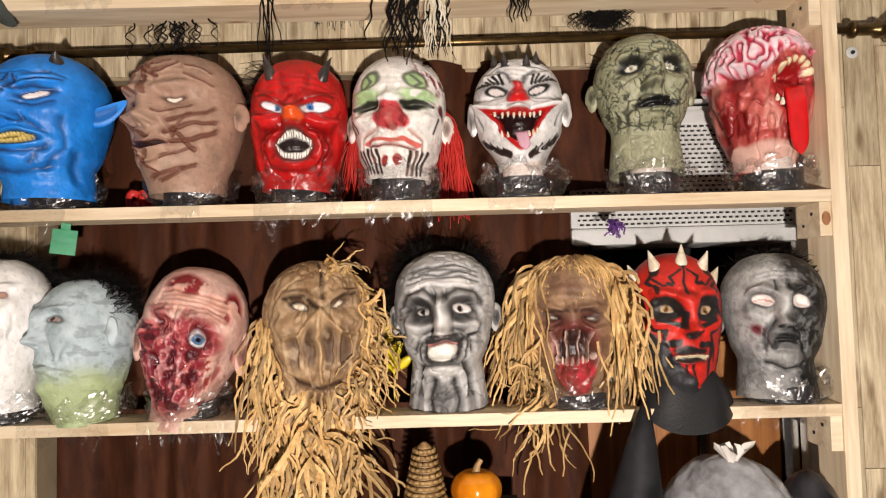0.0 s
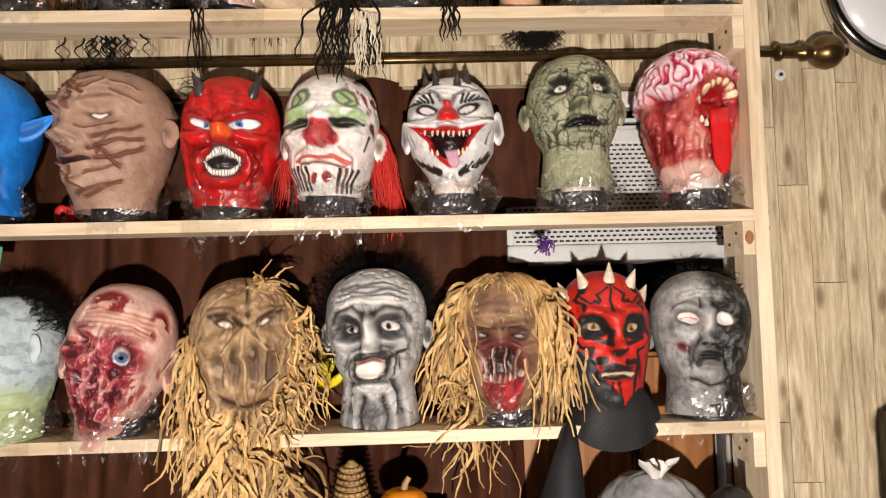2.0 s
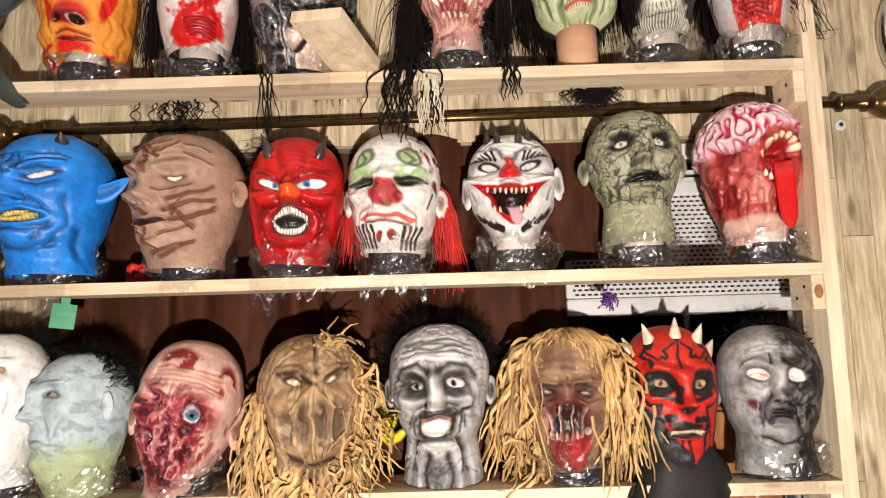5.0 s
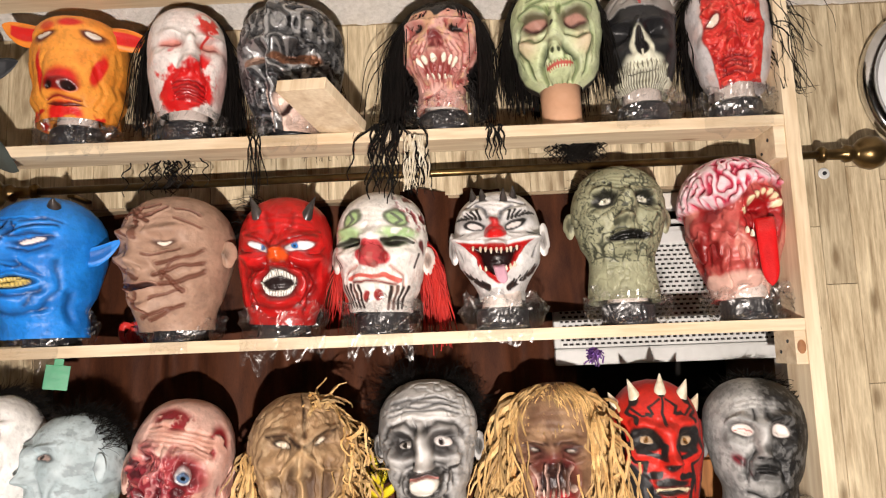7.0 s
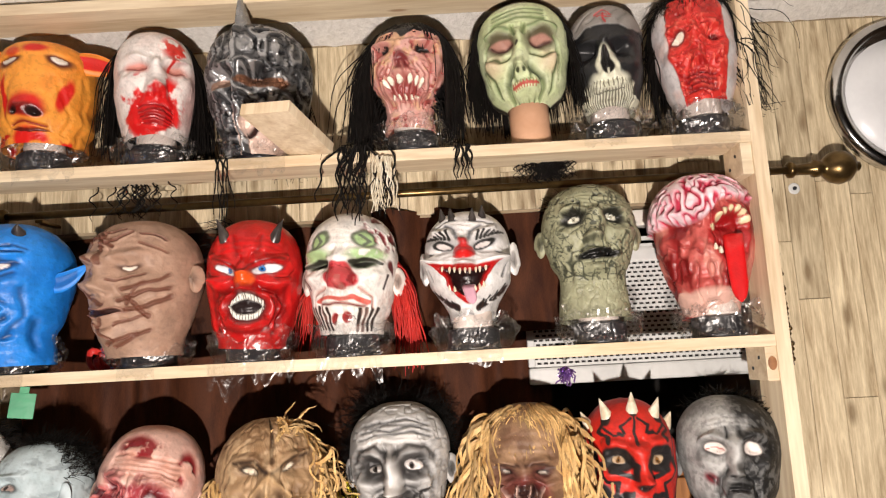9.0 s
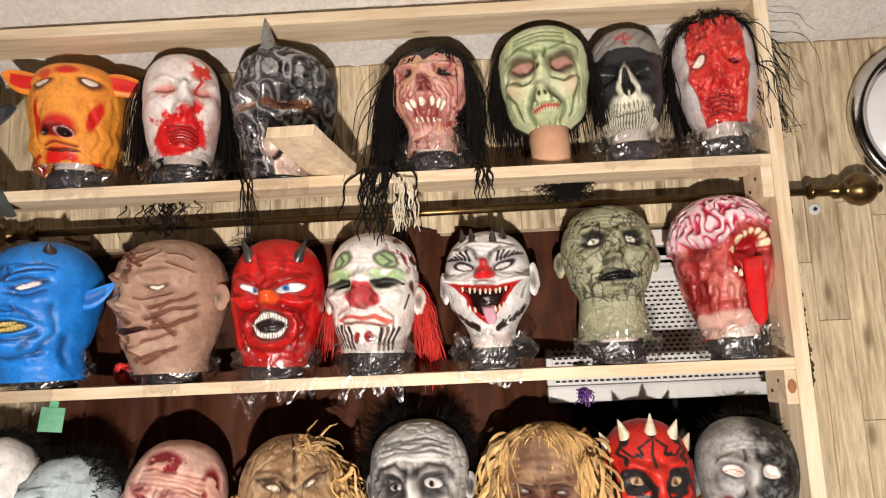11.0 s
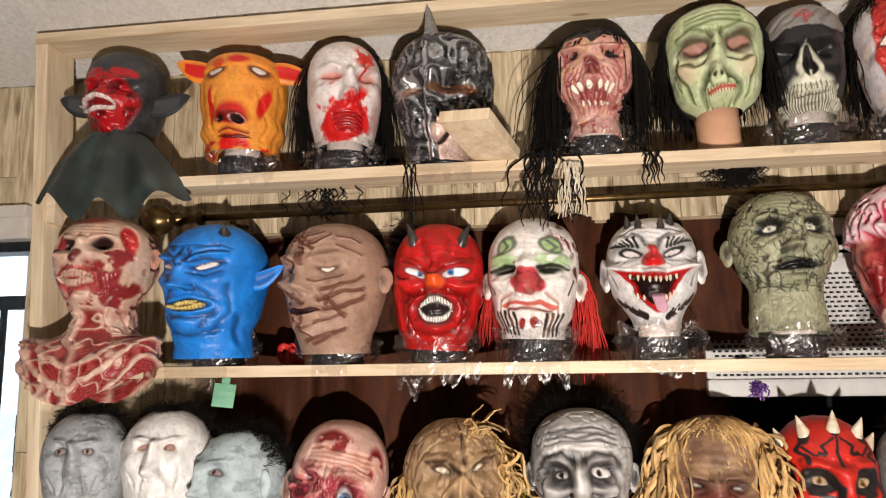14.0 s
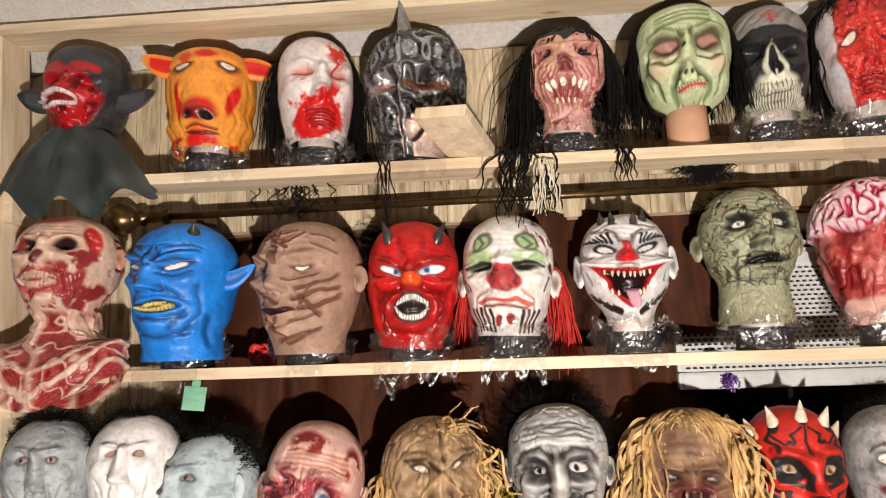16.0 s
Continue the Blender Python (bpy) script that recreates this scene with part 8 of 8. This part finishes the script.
def ashen_mask():
    h = Head(bottom=-1.5, jaw=0.70, neck=0.72, shift=0.36)
    h.settle(0.14, 0.80, ((0.16, 0.04), (-0.24, -0.39), (-0.66, -0.73)))
    h.face(0.8, nose=1.0, lips=0.9)
    h.base((0.40, 0.40, 0.385), 0.35, (0.20, 0.20, 0.195), 0.7, 2.4)
    streak = h.nz_(3.5, 121, 4, (1.3, 1.3, 0.9))
    shade = np.clip(smooth(-0.04, 0.34, h.U + 1.1 * (streak - 0.5) + 0.15 * h.V), 0, 1)
    h.paint(shade, (0.007, 0.007, 0.007))
    h.paint(smooth(0.50, 0.66, h.nz_(9, 123)) * 0.35, (0.05, 0.05, 0.05))
    h.paint(h.ell(0.12, -0.6, 0.5, 0.3, 0, 0.7) * 0.75, (0.02, 0.02, 0.02))
    h.paint(h.ell(0.1, -0.95, 0.3, 0.16, 0, 0.6) * 0.5, (0.36, 0.36, 0.34))
    for s in (1, -1):
        h.eye(s * 0.38, 0.16, 0.20, 0.10, s * 4, (0.82, 0.74, 0.68), None, (0.02, 0.016, 0.015), 1.3)
    h.paint(h.line([(-0.55, 0.12), (-0.38, 0.17), (-0.22, 0.14)], 0.012), (0.5, 0.15, 0.13))
    h.paint(h.ell(0.05, -0.66, 0.3, 0.08, 0, 0.4), (0.03, 0.027, 0.026))
    h.mouth(0.05, -0.67, 0.24, 0.02, 0, 0.03, (0.008, 0.008, 0.008))
    h.paint(h.ell(-0.55, -0.45, 0.16, 0.12, -30, 0.5), (0.16, 0.02, 0.03), 0.6)
    h.paint(h.line([(-0.6, -0.4), (-0.3, -0.75)], 0.025), (0.06, 0.012, 0.014))
    ink = (0.008, 0.008, 0.008)
    # white light on the forehead painted in, nose and cheek lightened too
    h.paint(h.ell(-0.35, 0.75, 0.5, 0.28, 0, 0.7) * 0.5 * (1 - shade), (0.55, 0.55, 0.53))
    h.paint(h.ell(-0.1, -0.02, 0.10, 0.26, 0, 0.6) * 0.7, (0.52, 0.51, 0.49))
    h.paint(h.ell(-0.45, -0.22, 0.2, 0.14, 0, 0.7) * 0.5, (0.50, 0.49, 0.47))
    for s in (1, -1):
        h.crease([(s * 0.1, 0.30), (s * 0.36, 0.42), (s * 0.64, 0.30)], 0.05, 0.08)
        h.crease([(s * 0.12, 0.36), (s * 0.14, 0.56)], 0.03, -0.06, ink, 0.8)
        h.crease([(s * 0.16, -0.22), (s * 0.40, -0.45), (s * 0.46, -0.85)], 0.05, -0.06, ink, 0.65)
        h.paint(h.ell(s * 0.08, -0.33, 0.06, 0.04, 0, 0.4), ink)
    h.paint(h.line([(-0.24, -0.80), (-0.10, -0.60), (0.10, -0.54), (0.30, -0.62), (0.40, -0.82)], 0.07, 0.5), ink)
    h.g(0.06, -0.76, 0.2, 0.06, 0.06)
    h.paint(h.ell(0.06, -0.78, 0.18, 0.05, 0, 0.5) * 0.7, (0.2, 0.2, 0.19))
    h.crease([(-0.5, -1.12), (0.0, -1.22), (0.5, -1.1)], 0.05, -0.06, ink, 0.7)
    scratch = h.nz_(9, 125, 4, (1.4, 1.4, 0.8))
    h.paint(smooth(0.56, 0.62, scratch) * 0.45 * shade, (0.22, 0.22, 0.21))
    h.paint(smooth(0.58, 0.64, scratch) * 0.4 * (1 - shade), (0.10, 0.10, 0.10))
    m, S, H = mask(h, 0.756, 0.085, 1.400, 1.670, 0.179, 3, -4, 0, "dark ashen corpse mask with blank white eyes", SH["low"])
    for s in (1, -1):
        ear_part(m, h, S, H, s, (0.2, 0.2, 0.195), 1.0, 0.0, 1.5, -0.15)
    strands(m, h, S, H, 300, (1.5, 3.1), (-0.2, 1.42), 0.03, HAIR, 131, 1.0, 0.1, 0.6, 0.0011)
    strands(m, h, S, H, 300, (-3.1, -1.8), (0.4, 1.42), 0.03, HAIR, 132, 1.0, 0.1, 0.6, 0.0011)


bat_mask()
pig_mask()
bloody_mask()
helmet_mask()
ghoul_mask()
witch_mask()
skull_mask()
burnt_mask()
flayed_bust()
blue_mask()
scar_mask()
devil_mask()
clown_mask()
grinning_clown()
cracked_mask()
brain_mask()
plain_face(-0.770, 0.045, 1.43, 1.692, 0.158, -14, (0.46, 0.49, 0.50), (0.36, 0.39, 0.40), "blank grey weathered face mask with dark hair", False, True, 141, worn=(-0.08, 0.72, 0.25, -0.17))
plain_face(-0.602, 0.045, 1.42, 1.695, 0.164, -19, (0.88, 0.87, 0.84), (0.83, 0.82, 0.79), "smooth plain white face mask with eye holes", True, False, 145, worn=(0.0, 0.72, 0.34, -0.02))
plain_face(-0.455, 0.045, 1.392, 1.655, 0.150, -62, (0.46, 0.55, 0.57), (0.36, 0.46, 0.48), "mottled pale blue-grey face mask, greenish at the neck", False, True, 149, True, worn=(0.05, 0.85, 0.23, -0.10))
gore_mask()
scarecrow_mask()
smiling_mask()
straw_mask()
horned_mask()
ashen_mask()


# ---------------------------------------------------------------- things on the lower shelf and hung behind
def pumpkin():
    p = thing("pumpkin", pose(0.225, 0.01, 1.262), "small glossy orange pumpkin in the dark lower shelf", "pumpkin")
    n, k = 48, 24
    th, t = np.meshgrid(np.arange(n) * 2 * math.pi / n, np.linspace(0, math.pi, k))
    r = 0.046 * (1 - 0.05 * np.abs(np.sin(4 * th))) * np.sin(t) ** 0.8
    v = np.stack([r * np.cos(th), r * np.sin(th), 0.036 * np.cos(t) * (1 - 0.15 * np.exp(-((np.sin(t) / 0.3) ** 2)))], -1).reshape(-1, 3)
    f = [(j * n + i, j * n + (i + 1) % n, (j + 1) * n + (i + 1) % n, (j + 1) * n + i) for j in range(k - 1) for i in range(n)]
    from_arrays("fruit", v, f, ORANGE, p)
    vv, ff = tubes([[(0, 0, 0.028), (0.003, 0, 0.042), (0.01, 0.002, 0.052)]], [[0.008, 0.006, 0.005]], 7)
    from_arrays("stem", vv, ff, WICKER, p)


pumpkin()
crate = thing("storage_box", pose(0.235, 0.045, 1.002), "plain dark cardboard box under the pumpkin", "box")
part("carton", box(-0.07, 0.07, -0.045, 0.045, 0, 0.226, 0.003), DARK, crate)


def wicker_cone():
    w = thing("wicker_cone", pose(0.135, -0.01, 1.002), "brown woven wicker cone", "wicker cone")
    part("core", lathe([(0.086, 0), (0.012, 0.342), (0.004, 0.35)], 30), WICKER, w)
    paths = []
    for k in range(34):
        z = 0.006 + 0.01 * k
        r = 0.088 - 0.074 * z / 0.35
        paths.append([((r + 0.002 * math.sin(14 * a + k * math.pi)) * math.cos(a), (r + 0.002 * math.sin(14 * a + k * math.pi)) * math.sin(a), z) for a in np.linspace(0, 2 * math.pi, 70)])
    v, f = tubes(paths, [0.004] * len(paths), 5)
    from_arrays("weave", v, f, WICKER, w)["kind"] = "stuff"


wicker_cone()


def witch_hat():
    h = thing("pointed_hat", pose(0.455, -0.06, 1.002, -4, 9, 0), "black cloth pointed hat leaning on the shelf", "hat")
    prof = [(0.155, 0.0), (0.157, 0.004), (0.10, 0.012), (0.092, 0.02), (0.07, 0.14), (0.046, 0.25), (0.026, 0.345), (0.006, 0.42)]
    part("cone", lathe(prof, 40), BLACKFAB, h, "", True)
    part("band", lathe([(0.0935, 0.022), (0.0935, 0.026), (0.087, 0.058), (0.086, 0.06)], 40), BLACKPL, h, "shiny black band", True)


witch_hat()


def bagged_head():
    b = thing("wrapped_bundle", pose(0.665, 0.0, 1.002), "round bundle wrapped in crumpled grey plastic film", "bundle")
    n, k = 72, 44
    th, t = np.meshgrid(np.arange(n) * 2 * math.pi / n, np.linspace(0.02, math.pi - 0.02, k))
    d = np.stack([np.sin(t) * np.cos(th), np.sin(t) * np.sin(th), np.cos(t)], -1).reshape(-1, 3)
    r = 1 + 0.16 * (fbm(d * 1.5 + 12, 2.5, 4, 3) - 0.5)
    v = d * r[:, None] * np.array([0.125, 0.105, 0.155]) + np.array([0, 0, 0.158])
    f = [(j * n + i, j * n + (i + 1) % n, (j + 1) * n + (i + 1) % n, (j + 1) * n + i) for j in range(k - 1) for i in range(n)]
    from_arrays("film", v, f, SILVER, b)
    r2 = np.random.default_rng(4)
    t, a = np.meshgrid(np.linspace(0, 1, 12), np.arange(24) * 2 * math.pi / 24, indexing="ij")
    spread = 0.008 + 0.030 * t**1.6 * (0.6 + 0.5 * np.sin(3 * a + 1) + 0.25 * np.sin(7 * a))
    pts = np.stack([spread * np.cos(a), -0.03 + 0.6 * spread * np.sin(a), 0.300 + 0.032 * t + 0.008 * np.sin(5 * a) * t], -1).reshape(-1, 3)
    ff = [(j * 24 + i, j * 24 + (i + 1) % 24, (j + 1) * 24 + (i + 1) % 24, (j + 1) * 24 + i) for j in range(11) for i in range(24)]
    from_arrays("knot", pts, ff, WHITEPAINT, b, "white gathered knot of film")


bagged_head()


def dark_bundle():
    b = thing("wrapped_bundle", pose(0.815, 0.01, 1.002), "dark brown bundle under clear film", "bundle")
    n, k = 48, 30
    th, t = np.meshgrid(np.arange(n) * 2 * math.pi / n, np.linspace(0.02, math.pi - 0.02, k))
    d = np.stack([np.sin(t) * np.cos(th), np.sin(t) * np.sin(th), np.cos(t)], -1).reshape(-1, 3)
    r = 1 + 0.1 * (fbm(d * 1.5 + 32, 2.5, 4, 9) - 0.5)
    v = d * r[:, None] * np.array([0.062, 0.075, 0.138]) + np.array([0, 0, 0.14])
    f = [(j * n + i, j * n + (i + 1) % n, (j + 1) * n + (i + 1) % n, (j + 1) * n + i) for j in range(k - 1) for i in range(n)]
    from_arrays("film", v, f, BLACKPL, b)


dark_bundle()

# feather, tags and tinsel behind the masks
yf = thing("yellow_flower", pose(0.075, 0.135, 1.397), "yellow plastic flower behind the masks", "flower")
for k in range(7):
    a = -0.9 + 0.3 * k
    t = np.linspace(0, 1, 8)
    v, f = tubes([np.stack([math.sin(a) * 0.05 * t, -0.01 * t, 0.06 + 0.02 * (k % 3) + math.cos(a) * 0.055 * t], -1)], [0.009 * np.sin(np.pi * np.clip(t, 0.05, 0.97)) + 0.001], 6, 0.35)
    from_arrays("petal", v, f, YELLOW, yf)
v, f = tubes([[(0, 0, 0.0), (0, 0, 0.04), (0, 0, 0.09)]], [0.002], 6)
from_arrays("stalk", v, f, YELLOW, yf)

tag = thing("green_tag", pose(-0.512, 0.03, 1.757, 0, 7, 22), "small green card tag hanging under the shelf", "tag")
part("card", box(-0.021, 0.021, 0.0, 0.0012, -0.058, -0.012, 0.0004), GREENPL, tag)
part("tab", box(-0.008, 0.008, 0.0, 0.0012, -0.012, 0.0, 0.0003), GREENPL, tag)

tin = thing("purple_tinsel", pose(0.50, 0.05, 1.735), "tuft of shiny purple tinsel under the shelf", "tinsel")
r3 = np.random.default_rng(8)
v, f = tubes([np.cumsum(np.vstack([np.zeros(3), r3.normal(0, 0.0030, (6, 3)) + np.array([0, 0, -0.002])]), 0) for _ in range(60)], [0.0016] * 60, 4, 0.4)
from_arrays("tinsel", v, f, PURPLE, tin)["kind"] = "stuff"


def hanging_hair(x, y, z, count, length, seed, mat, label, spread=0.03, curl=0.5, thick=0.0014):
    h = thing("hair_lock", pose(x, y, z), label, "hair lock", "locks hanging under the top shelf")
    r = np.random.default_rng(seed)
    paths = []
    for _ in range(count):
        p, d = [np.array([r.normal(0, spread), r.normal(0, 0.006), 0.0])], np.array([r.normal(0, 0.3), r.normal(0, 0.15), -1.0])
        ph = r.uniform(0, 6)
        for k in range(12):
            d = d + curl * np.array([math.sin(ph + k), 0.3 * math.cos(ph + k), 0]) * 0.5 + np.array([0, 0, -0.15])
            d /= np.linalg.norm(d)
            p.append(p[-1] + d * length * r.uniform(0.3, 1.15) / 12)
        paths.append(np.array(p))
    v, f = tubes(paths, [np.linspace(thick, thick * 0.5, 13)] * count, 3)
    from_arrays("hair", v, f, mat, h)["kind"] = "stuff"


hanging_hair(-0.33, 0.075, 2.144, 22, 0.12, 3, HAIR, "curly black hair hanging below the shelf", 0.035, 2.2, 0.0018)
hanging_hair(-0.135, -0.006, 2.165, 7, 0.16, 4, HAIR, "straight black hair falling past the shelf edge", 0.012, 0.3, 0.0018)
hanging_hair(0.125, -0.014, 2.172, 20, 0.19, 5, HAIR, "thick black locks falling past the shelf edge", 0.022, 1.0, 0.0026)
# the white one is a plastic bag tie, built from strands like the hair
hanging_hair(0.175, -0.012, 2.15, 26, 0.13, 6, IVORY, "knotted white plastic tie built as strands, tangled with black", 0.010, 0.45, 0.0024)
hanging_hair(0.178, -0.014, 2.12, 20, 0.11, 9, HAIR, "black strands round the white tie", 0.012, 0.7)
hanging_hair(0.325, -0.006, 2.166, 9, 0.09, 7, HAIR, "black wisps of hair over the shelf edge", 0.012, 0.9, 0.0024)
hanging_hair(0.50, 0.075, 2.144, 190, 0.07, 8, HAIR, "tuft of glossy black hair below the shelf", 0.02, 2.6, 0.0013)


def film_scrap(x, z, width, drop, seed):
    """Crumpled clear film that lies on a shelf and droops over its front edge."""
    s = thing("film_scrap", pose(x, 0, z), "scrap of crumpled clear film over the shelf edge", "plastic film", "film over the shelf edges")
    n, k = 34, 22
    u, t = np.meshgrid(np.linspace(-1, 1, n), np.linspace(0, 1, k))
    run = 0.05 + 0.75 * drop
    d = t * run
    y = np.where(d < 0.045, 0.045 - d, 0.0) - 0.003
    zz = np.where(d < 0.045, 0.003, 0.003 - (d - 0.045))
    p = np.stack([u * width / 2, y, zz], -1).reshape(-1, 3)
    q = p * 22 + 30 + seed
    ridge = np.abs(fbm(q, 1.6, 3, seed) - 0.5)
    edge = (fbm(np.stack([u.ravel() * 3 + 9, 0 * u.ravel() + seed, 0 * u.ravel() + 4], -1), 1.5, 2, seed) - 0.5) * drop * 1.6 * t.ravel() ** 2
    over = (d.ravel() >= 0.045)
    p[:, 1] -= np.where(over, 0.003 + 0.014 * ridge, 0)
    p[:, 2] += np.where(over, edge, 0.028 * ridge)
    f = [(j * n + i, j * n + i + 1, (j + 1) * n + i + 1, (j + 1) * n + i) for j in range(k - 1) for i in range(n - 1)]
    from_arrays("film", p, f, SCRAP, s, "", True)


for k, (x, row, width, drop) in enumerate([(-0.08, "mid", 0.16, 0.05), (0.10, "mid", 0.12, 0.045), (0.32, "mid", 0.12, 0.03), (-0.56, "mid", 0.13, 0.05), (-0.29, "mid", 0.07, 0.03), (0.79, "top", 0.13, 0.04), (-0.07, "top", 0.12, 0.03), (-0.47, "top", 0.12, 0.025), (0.60, "top", 0.08, 0.02), (-0.50, "low", 0.16, 0.045), (-0.33, "low", 0.08, 0.05), (-0.24, "low", 0.09, 0.055), (0.77, "low", 0.15, 0.04)]):
    film_scrap(x, SH[row], width, drop, k + 3)


def red_bow():
    r = thing("red_bow", pose(-0.405, 0.10, SH["mid"]), "small crumpled red ribbon bow on the shelf", "bow")
    g = np.random.default_rng(12)
    for k in range(6):
        a = k * math.pi / 3 + g.normal(0, 0.2)
        t = np.linspace(0, 1, 10)
        reach = 0.024 * np.sin(math.pi * t) ** 0.8
        path = np.stack([reach * math.cos(a), 0.5 * reach * math.sin(a), 0.012 + 0.022 * t * (k % 2) + 0.010 * np.sin(2 * math.pi * t + a)], -1)
        v, f = tubes([path], [0.008], 6, 0.2)
        from_arrays("loop", v, f, REDHAIR, r)


red_bow()


# ---------------------------------------------------------------- wall planks, one by one
def wall_planks():
    r = random.Random(11)
    widths = (0.048, 0.066, 0.057, 0.072)
    meshes = {}

    def plank(x0, z0, z1, pitch):
        width, long = pitch - 0.0014, round(z1 - z0, 3)
        key = (long, pitch)
        if key not in meshes:
            bm = box(0, width, 0, 0.006, 0, long, 0.0012)
            me = bpy.data.meshes.new("plank")
            bm.to_mesh(me)
            bm.free()
            me.materials.append(PLANK)
            meshes[key] = me
        ob = new("plank", meshes[key])
        ob.location = (x0, WALL, z0)
        ob.parent = wall

    lengths = [0.46, 0.62, 0.8, 1.1]

    def column(x, z0, z1, pitch):
        z = z1
        first = True
        while z > z0 + 0.02:
            long = r.choice(lengths) * (r.choice((0.5, 0.8, 1)) if first else 1)
            first = False
            low = max(z0, z - long)
            if low - z0 < 0.06:
                low = z0
            plank(x, low + 0.0005, z - 0.0005, pitch)
            z = low

    # beside the window, over it, beside it again, and over the door
    x = -1.09
    while x < 1.70:
        pitch = r.choice(widths)
        over = -0.66 < x + pitch and x < 0.96
        if over and x < -0.66:
            pitch = -0.66 - x
        elif over and x + pitch > 0.96:
            pitch = 0.96 - x
        if pitch > 0.012:
            column(x, 2.075 if over and -0.661 < x else 1.0, 2.47, round(pitch, 4))
        x += pitch
    x = -1.09
    while x > -1.7:
        pitch = r.choice(widths)
        x -= pitch
        column(x, 2.168, 2.47, pitch)


wall_planks()
